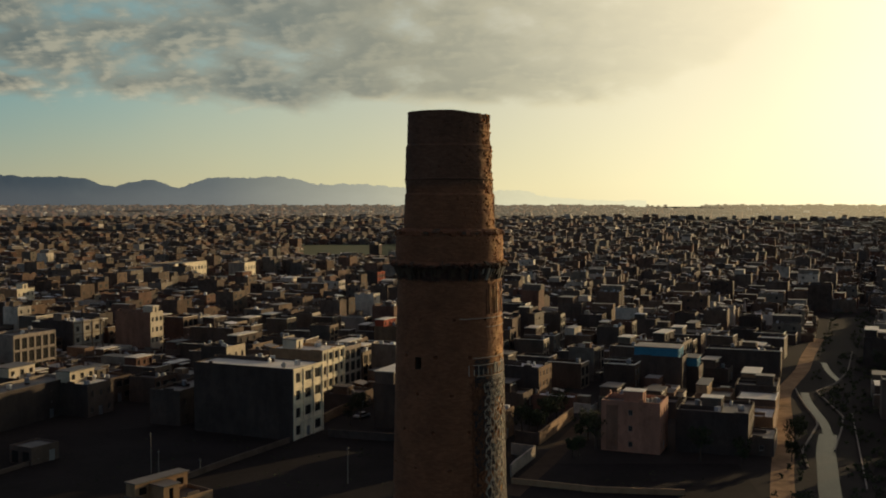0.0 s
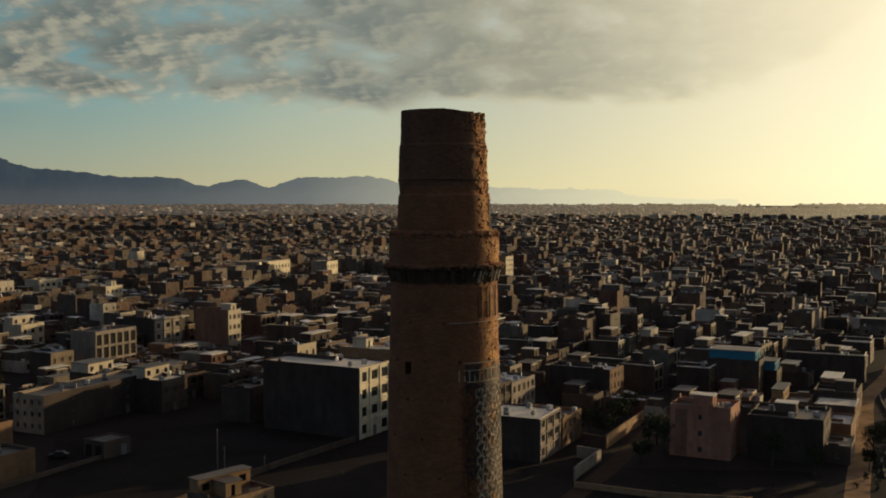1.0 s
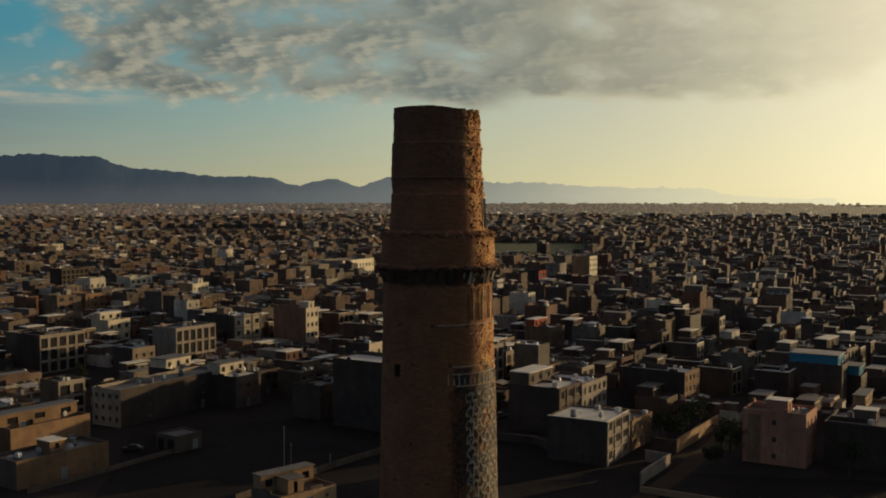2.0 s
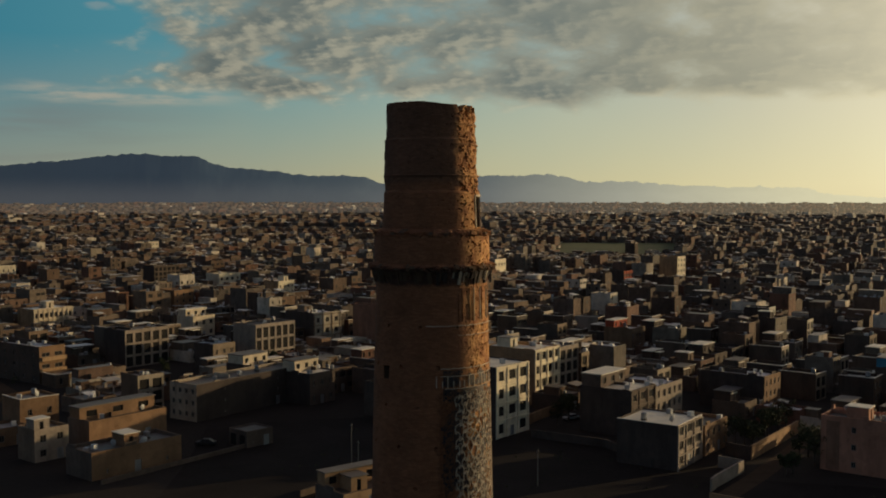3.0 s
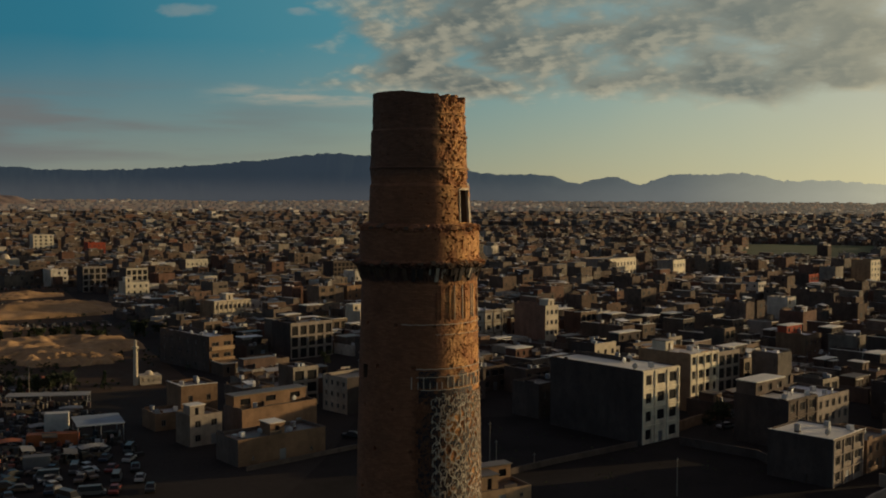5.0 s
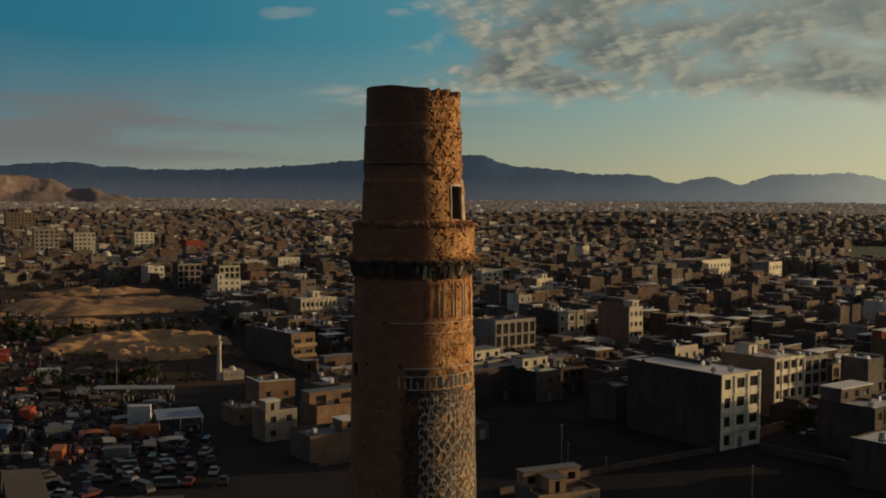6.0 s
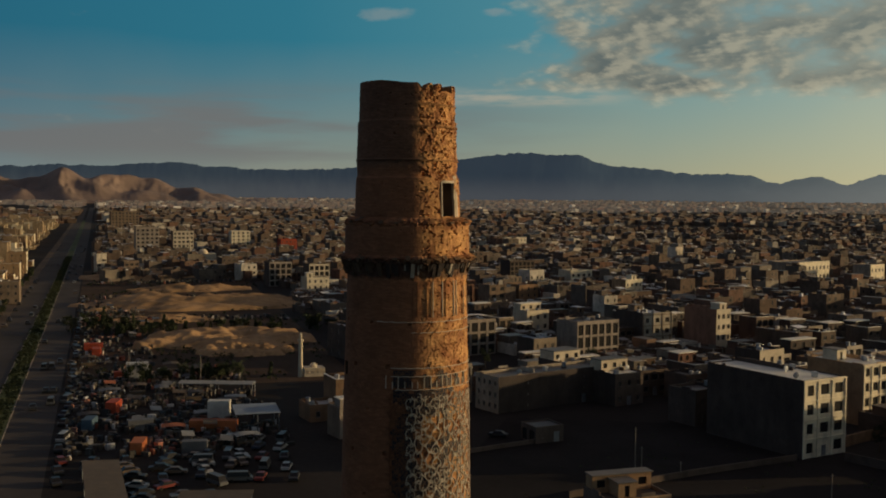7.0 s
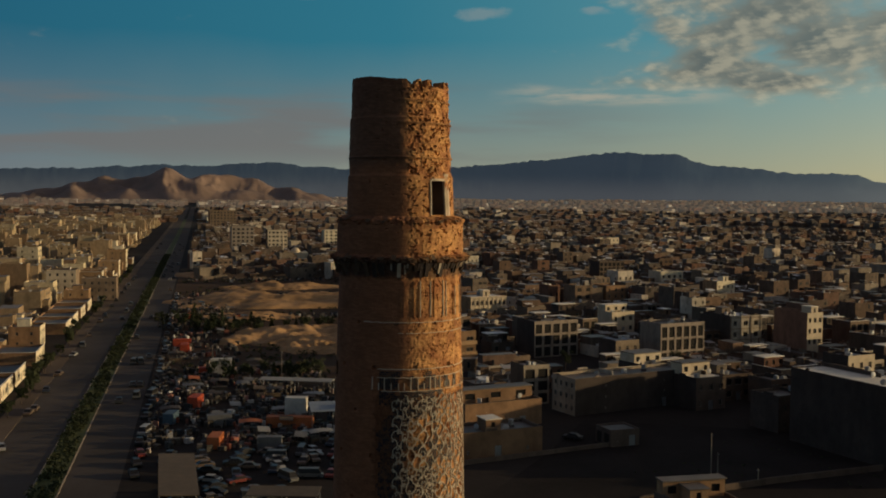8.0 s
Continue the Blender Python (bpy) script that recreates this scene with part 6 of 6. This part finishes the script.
rnd = random.Random(9)
KINDS = [tree("broadleaf", 6.0, rnd), tree("conifer", 7.0, rnd), tree("broadleaf", 4.5, rnd), tree("conifer", 5.0, rnd), tree("broadleaf", 8.0, rnd)]
spots = []
for i in range(46):                      # rows between the mounds
    t = rnd.random()
    spots.append((-288 + 46 * t + rnd.gauss(0, 5), 262 + 62 * t + rnd.gauss(0, 5), rnd.choice((0, 2, 2, 3))))
for i in range(22):
    spots.append((-300 + rnd.gauss(0, 14), 268 + rnd.gauss(0, 9), rnd.choice((0, 1, 2))))
for i in range(18):                      # behind the market wall
    t = rnd.random()
    spots.append((-207 + 26 * t, 200 + 24 * t + rnd.gauss(0, 3), rnd.choice((0, 2, 3))))
for i in range(34):                      # along the avenue's far side
    s, l = -22.5 + rnd.gauss(0, 0.8), rnd.uniform(0, 520)
    spots.append((*along(s, l), rnd.choice((0, 2, 2))))
for i in range(40):                      # right of the canal
    t = rnd.random()
    y = 185 + 250 * t
    spots.append((y * rnd.uniform(0.40, 0.46) + rnd.uniform(3, 9), y, rnd.choice((0, 2, 2, 4))))
for x, y in ((33, 224), (37, 236), (40, 247), (71.6, 212.5), (75.2, 221.5), (53, 213.2), (30.5, 229), (32.5, 232), (27, 215.5), (28.5, 217), (18, 236), (20, 240), (21.5, 236), (23, 242), (21.5, 246), (25, 246), (24.5, 250), (27.5, 251), (26.5, 256), (29.5, 257), (60, 208), (-22, 247), (-20, 252), (-128, 305), (-133, 300), (-121, 308), (-146, 285), (-12, 262)):
    spots.append((x, y, rnd.choice((0, 2, 4))))
used = set()
for x, y, k in spots:
    if near_canal(x, y, 4.5):
        continue
    m = pose(x, y, ground_z(x, y), 0, 0, rnd.uniform(0, 360))
    if k in used:
        copy_thing(KINDS[k], m)
    else:
        KINDS[k].matrix_world = m
        used.add(k)
g = Mesh()
for i in range(1500):                    # bushes on the banks of the canal
    y = 172 + 330 * rnd.random() ** 1.4
    x = y * 0.405 + (rnd.uniform(-9, 16) if rnd.random() < 0.75 else rnd.uniform(-16, -6))
    if near_canal(x, y, 3.2) or noise.noise((x * 0.11, y * 0.11, 6.0)) < -0.12:
        continue
    r = rnd.uniform(0.3, 1.1)
    leaf_clump(g, (x, y, ground_z(x, y) + r * 0.7), r, 16, rnd, 0.3)
solid("bank_bushes", g, M["leaf"], "dark scrubby bushes along the canal banks", "bushes", "stuff")
g = Mesh()
for i in range(1500):                    # scrub in belts over the waste ground
    s, l = rnd.uniform(11, 104), rnd.uniform(100, 545)
    if noise.noise((s * 0.03, l * 0.035, 8.0)) < 0.02:
        continue
    x, y = along(s, l)
    r = rnd.uniform(0.3, 1.3)
    leaf_clump(g, (x, y, ground_z(x, y) + 0.6 * r), r, 14, rnd, 0.3)
solid("waste_scrub", g, M["leaf"], "dark low scrub on the waste ground", "bushes", "stuff")
g = Mesh()
for i in range(420):                     # dry weeds on the vacant ground
    x, y = rnd.uniform(-70, 56), rnd.uniform(160, 232)
    if not in_poly(x, y, FRONT) and not in_poly(x, y, LOT) or noise.noise((x * 0.08, y * 0.08, 1.0)) < 0.0:
        continue
    leaf_clump(g, (x, y, 0.12), rnd.uniform(0.2, 0.6), 7, rnd, 0.16)
solid("dry_weeds", g, M["leaf"], "dark dry weeds on the vacant ground", "weeds", "stuff")
g = Mesh()
for i in range(1000):
    l, s = rnd.uniform(-40, 700), -5.3 + rnd.uniform(-2.0, 2.0)
    x, y = along(s, l)
    r = rnd.uniform(0.6, 1.3)
    leaf_clump(g, (x, y, 0.75 * r), r, 16, rnd, 0.3)
solid("hedge", g, M["leaf"], "low scrubby planting on the avenue's median", "hedge", "stuff")


# ---- vehicles ----
def car(paint, rnd, van=False):
    top = thing("van" if van else "car", "%s parked by the market" % ("small pale van" if van else "dusty saloon car"), "car", "parked cars")
    L, W, H = (4.6, 1.75, 1.9) if van else (4.3, 1.68, 1.42)
    g = Mesh()
    shape = [(0.0, 0.35), (0.0, 0.72), (0.12, 0.82), (1.1, 0.88), (L - 0.75, 0.92), (L - 0.05, 0.86), (L, 0.4)] if not van else [(0.0, 0.35), (0.0, 0.85), (0.5, 1.0), (L - 0.2, 1.05), (L, 0.95), (L, 0.4)]
    for y0, y1 in ((-W / 2, W / 2),):
        n = len(shape)
        k = len(g.v)
        g.v += [(x - L / 2, y0, z) for x, z in shape] + [(x - L / 2, y1, z) for x, z in shape]
        g.f += [tuple(k + i for i in reversed(range(n))), tuple(k + n + i for i in range(n))]
        g.m += [0, 0]
        for i in range(n):
            j = (i + 1) % n
            g.f.append((k + i, k + j, k + n + j, k + n + i))
            g.m.append(0)
    part("body", g, paint, top)
    def prism(mesh, prof, half0, half1):
        n, k = len(prof), len(mesh.v)
        zs = [p[1] for p in prof]
        lo, hi = min(zs), max(zs)
        for sg in (-1, 1):
            mesh.v += [(x - L / 2, sg * (half0 + (half1 - half0) * (z - lo) / (hi - lo)), z) for x, z in prof]
        mesh.f += [tuple(k + i for i in reversed(range(n))), tuple(k + n + i for i in range(n))] + [(k + i, k + (i + 1) % n, k + n + (i + 1) % n, k + n + i) for i in range(n)]
        mesh.m += [0] * (n + 2)
    g = Mesh()
    prism(g, [(0.95, 0.86), (1.55, H - 0.05), (L - 1.25, H - 0.05), (L - 0.55, 0.9)] if not van else [(0.4, 0.99), (0.85, H - 0.05), (L - 0.08, H - 0.05), (L - 0.04, 1.03)], W / 2 - 0.05, W / 2 - 0.22)
    cab = part("cabin", g, M["glass"], top, "dark windows")
    g = Mesh()
    g.box((1.55 if not van else 0.85) - L / 2, (L - 1.25 if not van else L - 0.06) - L / 2, -W / 2 + 0.2, W / 2 - 0.2, H - 0.06, H)
    part("roof_panel", g, paint, cab)
    for x in (0.8, L - 0.8):
        for sg in (-1, 1):
            g = Mesh()
            g.cylinder(0, 0, -0.1, 0.1, 0.31, 0.31, 12)
            me = g.data("wheel", M["tyre"])
            me.transform(pose(x - L / 2, sg * (W / 2 - 0.08), 0.31, 90, 0, 0))
            part("wheel", me, None, top)
    return top


CARS = [car(CAR_PAINTS[i], rnd, i == 1) for i in (0, 1, 2, 3, 4, 5)]
CARS += [car(CAR_PAINTS[0], rnd, True)]
spots = []
for i in range(46):                      # car park below the tower
    row, col = divmod(i, 9)
    s, l = 16.0 + 6.6 * row, -16.0 + 4.0 * col
    if rnd.random() < 0.72:
        spots.append((*along(s + rnd.uniform(-1.6, 1.6), l + rnd.uniform(-0.9, 0.9)), 54 + rnd.choice((0, 90, 180)) + rnd.uniform(-28, 28)))
for i in range(20):                      # beside the tan houses
    u, v = 0.2 * (i // 5) + rnd.uniform(-0.03, 0.03), (i % 5) / 5 + rnd.uniform(-0.02, 0.02)
    spots.append((-119 + 24 * u - 29 * v, 148 + 15 * u + 26 * v, rnd.choice((122, 302)) + rnd.uniform(-9, 9)))
for i in range(40):                      # along the market edge
    spots.append((*along(9.6 + rnd.choice((0.0, 0.0, 3.2)) + rnd.uniform(-0.6, 0.6), 9 * i + rnd.uniform(-3.5, 3.5)), 144 + rnd.uniform(-20, 20)))
for i in range(40):                      # driving and standing on the carriageways
    spots.append((*along(rnd.choice((-1.0, 1.5, 3.5, 5.5, 5.5, -10.0, -17.5)), rnd.uniform(60, 900)), 144 + rnd.choice((0, 180)) + rnd.uniform(-4, 4)))
for i in range(16):                      # before the shops
    spots.append((*along(-18.2, 30 * i + rnd.uniform(-8, 8)), 144 + rnd.uniform(-14, 14)))
for x, y in ((-90, 222), (-20, 256), (-93, 209.6)):
    spots.append((x, y, rnd.uniform(0, 360)))
used = set()
for x, y, a in spots:
    i = rnd.choices(range(len(CARS)), (3, 4, 10, 1, 3, 4, 1))[0]
    m = pose(x, y, ground_z(x, y) + 0.03, 0, 0, a)
    if i in used:
        copy_thing(CARS[i], m)
    else:
        CARS[i].matrix_world = m
        used.add(i)


# ---- market: containers, stalls, sheds ----
def container(x, y, rot, L, W, H, mat, label):
    top = thing("container", label, "container", "market containers", m=pose(x, y, 0, 0, 0, rot))
    g = Mesh()
    g.box(-L / 2, L / 2, -W / 2, W / 2, 0.12, H)
    part("shell", g, mat, top)
    n = int(L / 0.6)
    for sg in (-1, 1):
        for i in range(n):
            g = Mesh()
            a = -L / 2 + L * (i + 0.2) / n
            g.box(a, a + 0.3 * L / n, sg * W / 2 - 0.04, sg * W / 2 + 0.04, 0.2, H - 0.1)
            part("rib", g, mat, top)
    g = Mesh()
    g.box(L / 2, L / 2 + 0.06, -W / 2 + 0.1, -0.03, 0.2, H - 0.1)
    part("door", g, mat, top)
    g = Mesh()
    g.box(L / 2, L / 2 + 0.06, 0.03, W / 2 - 0.1, 0.2, H - 0.1)
    part("door", g, mat, top)
    for sg in (-1, 1):
        g = Mesh()
        g.box(-L / 2, L / 2, sg * (W / 2 - 0.15) - 0.08, sg * (W / 2 - 0.15) + 0.08, 0.0, 0.14)
        part("skid", g, M["metal"], top)


def stall(mat, rnd, L, W, H):
    top = thing("market_stall", "market stall under a faded sheet roof", "stall", "market stalls")
    for sx in (-1, 1):
        for sy in (-1, 1):
            g = Mesh()
            g.cylinder(sx * (L / 2 - 0.1), sy * (W / 2 - 0.1), 0, H, 0.05, 0.05, 6)
            part("post", g, M["bark"], top)
    g = Mesh()
    n = 6
    for i in range(n):
        x0, x1 = -L / 2 - 0.2 + (L + 0.4) * i / n, -L / 2 - 0.2 + (L + 0.4) * (i + 1) / n
        z0, z1 = H + 0.25 * math.sin(math.pi * i / n) + rnd.uniform(-0.05, 0.05), H + 0.25 * math.sin(math.pi * (i + 1) / n)
        g.quad((x0, -W / 2 - 0.2, z0 - 0.2), (x1, -W / 2 - 0.2, z1 - 0.2), (x1, W / 2 + 0.2, z1), (x0, W / 2 + 0.2, z0))
        g.quad((x0, W / 2 + 0.2, z0 - 0.04), (x1, W / 2 + 0.2, z1 - 0.04), (x1, -W / 2 - 0.2, z1 - 0.24), (x0, -W / 2 - 0.2, z0 - 0.24))
    part("canopy", g, mat, top)
    g = Mesh()
    g.box(-L / 2 + 0.2, L / 2 - 0.2, -W / 2 + 0.2, W / 2 - 0.4, 0, 0.85)
    part("counter", g, SHEETS[5], top)
    return top


container(-180, 174, 128, 5.4, 2.5, 3.0, SHEETS[0], "bright orange-red shipping container in the market")
container(-144, 153, 132, 5.6, 2.5, 2.6, SHEETS[1], "orange shipping container in the market")
container(-146.5, 175.5, 40, 10.5, 2.5, 2.6, SHEETS[1], "long rusty orange container beside a white wall")
container(-153, 183, 40, 5.0, 2.6, 5.0, SHEETS[2], "white panelled booth with a small window")
container(-160, 166, 60, 5.5, 2.4, 2.5, SHEETS[3], "grey steel container in the market")
container(-170, 160, 130, 5.0, 2.4, 2.5, SHEETS[4], "dusty blue container in the market")
container(-135, 160, 45, 5.0, 2.4, 2.5, SHEETS[3], "grey steel container beside the car park")
container(-212, 206, 50, 6.0, 2.5, 5.0, SHEETS[2], "white and red kiosk by the track")
container(-215, 203, 50, 4.0, 2.5, 2.5, SHEETS[0], "red kiosk by the track")
container(-268, 232, 54, 6.0, 2.5, 2.6, SHEETS[0], "red container at the market's end")
container(-258, 226, 140, 6.0, 2.5, 2.6, SHEETS[0], "red container at the market's end")
container(-330, 280, 140, 8.0, 2.5, 2.6, SHEETS[0], "red container at the market's end")
STALLS = [stall(SHEETS[(3, 6, 4, 5, 7, 6, 3, 1)[i]], rnd, rnd.uniform(3, 5.5), rnd.uniform(2.2, 3.4), rnd.uniform(2.2, 2.8)) for i in range(8)]
used, n = set(), 0
while n < 34:
    s, l = rnd.uniform(12, 52), rnd.uniform(22, 118)
    if rnd.random() < 0.25:
        s, l = rnd.uniform(11, 40), rnd.uniform(118, 300)
    x, y = along(s, l)
    i = rnd.randrange(8)
    m = pose(x, y, 0, 0, 0, rnd.choice((54, 144)) + rnd.uniform(-10, 10))
    if i in used:
        copy_thing(STALLS[i], m)
    else:
        STALLS[i].matrix_world = m
        used.add(i)
    n += 1


g = Mesh()
for i in range(3300):
    s, l = rnd.uniform(10, 56), rnd.uniform(20, 122)
    if rnd.random() < 0.3:
        s, l = rnd.uniform(10, 34), rnd.uniform(118, 330)
    if i > 2600:
        s, l = rnd.uniform(12, 95), rnd.choice((rnd.gauss(345, 5), rnd.gauss(250, 4), rnd.gauss(440, 6)))
    if noise.noise((s * 0.09, l * 0.09, 3.0)) < -0.15:
        continue
    x, y = along(s, l)
    w, d, hh = rnd.uniform(0.3, 1.8), rnd.uniform(0.3, 1.3), rnd.uniform(0.3, 1.7)
    turn = pose(x, y, 0, 0, 0, rnd.uniform(0, 180))
    if rnd.random() < 0.75:
        g.box(-w / 2, w / 2, -d / 2, d / 2, -0.02, hh, 0, False, turn)
    else:
        k = len(g.v)
        g.cylinder(0, 0, -0.02, hh, d * 0.5, d * 0.45, 8)
        g.v[k:] = [tuple(turn @ Vector(p)) for p in g.v[k:]]
solid("market_goods", g, M["scrap"], "crowded scrap, crates, drums and goods of the market", "goods", "stuff")


def shed(x, y, rot, L, W, H, mat, label):
    top = thing("open_shed", label, "shed", m=pose(x, y, 0, 0, 0, rot))
    g = Mesh()
    g.box(-L / 2, L / 2, -W / 2, W / 2, H, H + 0.14, 0, True, pose(0, 0, 0, 3, 0, 0))
    part("roof_sheet", g, mat, top)
    for sx in (-1, 0, 1):
        for sy in (-1, 1):
            g = Mesh()
            g.cylinder(sx * (L / 2 - 0.3), sy * (W / 2 - 0.3), 0, H + sy * W * 0.024, 0.08, 0.08, 8)
            part("post", g, M["metal"], top)


shed(-142, 184, 52, 10, 9.0, 4.2, M["teal"], "open shed with a pale blue sheet roof")
shed(-178, 205, 34, 20, 4, 3.2, SHEETS[7], "long stall shed with a whitish sheet roof")
shed(-120.5, 127, 146, 28, 6.5, 3.8, SHEETS[5], "long tan flat roof over market shops")
shed(-100, 134, 40, 12, 5, 3.2, SHEETS[5], "tan roof beside the car park")


# ---- poles, mosque, roof tanks ----
def pole(x, y, h, label):
    top = thing("utility_pole", label, "pole", m=pose(x, y, ground_z(x, y), 0, 0, 40))
    g = Mesh()
    g.cylinder(0, 0, -0.2, h, 0.11, 0.07, 8)
    part("shaft", g, M["kerb"], top)
    g = Mesh()
    g.box(-0.3, 0.3, -0.04, 0.04, h - 0.4, h - 0.34)
    part("crossarm", g, M["metal"], top)


for x, y, h in ((-57.4, 203.6, 8.1), (-55.8, 203.1, 4.7), (-47.5, 202.5, 3.2), (-18.0, 196.0, 7.0), (-208, 200, 10.0), (-190, 210, 9.0)):
    pole(x, y, h, "thin pale utility pole on open ground")


def mosque(x, y, rot, size, mh):
    top = thing("mosque", "small white mosque with a dome and a thin minaret", "mosque", m=pose(x, y, ground_z(x, y), 0, 0, rot))
    g = Mesh()
    op = [(size * (i + 0.3) / 4, size * (i + 0.7) / 4, 0.8, size * 0.32) for i in range(4)]
    plate(g, (0, 0, 0), (1, 0), size, size * 0.42, op, (0, -1))
    g.box(0, size, 0.25, size * 0.8, 0, size * 0.42)
    part("hall", g, M["white"], top)
    g = Mesh()
    for i in range(9):
        for j in range(16):
            p = []
            for a, b in ((i, j), (i, j + 1), (i + 1, j + 1), (i + 1, j)):
                th, ph = math.pi / 2 * a / 9, 2 * math.pi * b / 16
                p.append((size / 2 + size * 0.2 * math.cos(th) * math.cos(ph), size * 0.4 + size * 0.2 * math.cos(th) * math.sin(ph), size * 0.42 + size * 0.2 * math.sin(th)))
            g.quad(*p)
    part("dome", g, M["white"], top)
    g = Mesh()
    g.cylinder(-1.0, 1.0, 0, mh * 0.8, 0.75, 0.55, 12)
    g.cylinder(-1.0, 1.0, mh * 0.8, mh * 0.84, 0.95, 0.95, 12)
    g.cylinder(-1.0, 1.0, mh * 0.84, mh * 0.95, 0.42, 0.42, 10)
    g.cylinder(-1.0, 1.0, mh * 0.95, mh, 0.5, 0.05, 10)
    part("minaret", g, M["white"], top)


mosque(*FAR_MOSQUE, 21.0)
mosque(-178.0, 238.5, 54, 6.0, 13.0)

tank = thing("water_tank", "pale metal water tank on a flat roof", "tank", "roof tanks")
g = Mesh()
g.cylinder(0, 0, 0.35, 1.5, 0.6, 0.6, 12)
g.cylinder(0, 0, 1.5, 1.62, 0.6, 0.2, 12)
part("drum", g, M["metal"], tank)
for sx in (-1, 1):
    g = Mesh()
    g.box(sx * 0.4 - 0.05, sx * 0.4 + 0.05, -0.5, 0.5, 0, 0.36)
    part("stand", g, M["bark"], tank)
dish = thing("satellite_dish", "pale satellite dish on a flat roof", "dish", "roof dishes", m=pose(-100, 185, 5.0))
g = Mesh()
for i in range(3):
    for j in range(10):
        p = []
        for a, b in ((i, j), (i, j + 1), (i + 1, j + 1), (i + 1, j)):
            rr, th = 0.22 * a, 2 * math.pi * b / 10
            p.append((rr * math.cos(th), -0.25 + 0.35 * rr * rr, 0.8 + rr * math.sin(th)))
        g.quad(*p)
part("bowl", g, M["clutter_pale"], dish)
g = Mesh()
g.cylinder(0, 0, 0, 0.8, 0.04, 0.04, 6)
part("mast", g, M["metal"], dish)
cooler = thing("air_cooler", "boxy metal air cooler on a flat roof", "air cooler", "roof coolers", m=pose(-104, 182, 4.1))
g = Mesh()
g.box(-0.5, 0.5, -0.5, 0.5, 0.2, 1.15)
part("case", g, M["clutter_pale"], cooler)
for sg in (-1, 1):
    g = Mesh()
    g.box(-0.5, 0.5, sg * 0.4 - 0.05, sg * 0.4 + 0.05, 0, 0.2)
    part("foot", g, M["metal"], cooler)
for x, y, z, B, A, rot in ROOFTOPS:
    for kind in (dish, cooler, tank):
        if rnd.random() < 0.42:
            q = pose(x, y, z, 0, 0, rot) @ Vector((rnd.uniform(0.9, B - 0.9), rnd.uniform(0.9, A * 0.33), 0))
            copy_thing(kind, pose(*q, 0, 0, rot + rnd.uniform(-25, 25)))
first = True
for label, x, y, rot, B, A, h, st, opt in HEROES:
    if B < 8 or h < 4 or h > 20:
        continue
    q = pose(x, y, ground_z(x, y), 0, 0, rot) @ Vector((rnd.uniform(1.2, B - 1.2), rnd.uniform(A * 0.55, A - 1.2), h - opt.get("parapet", 0.7)))
    if first:
        tank.matrix_world, first = pose(*q, 0, 0, rot), False
    else:
        copy_thing(tank, pose(*q, 0, 0, rot))
    if math.hypot(x, y) < 420:
        for kind in (dish, cooler, dish, cooler)[:4 if A > 12 else 2]:
            q = pose(x, y, ground_z(x, y), 0, 0, rot) @ Vector((rnd.uniform(0.9, B - 0.9), rnd.uniform(0.9, A * 0.5), h - opt.get("parapet", 0.7)))
            copy_thing(kind, pose(*q, 0, 0, rot + rnd.uniform(-40, 40)))

build_town()
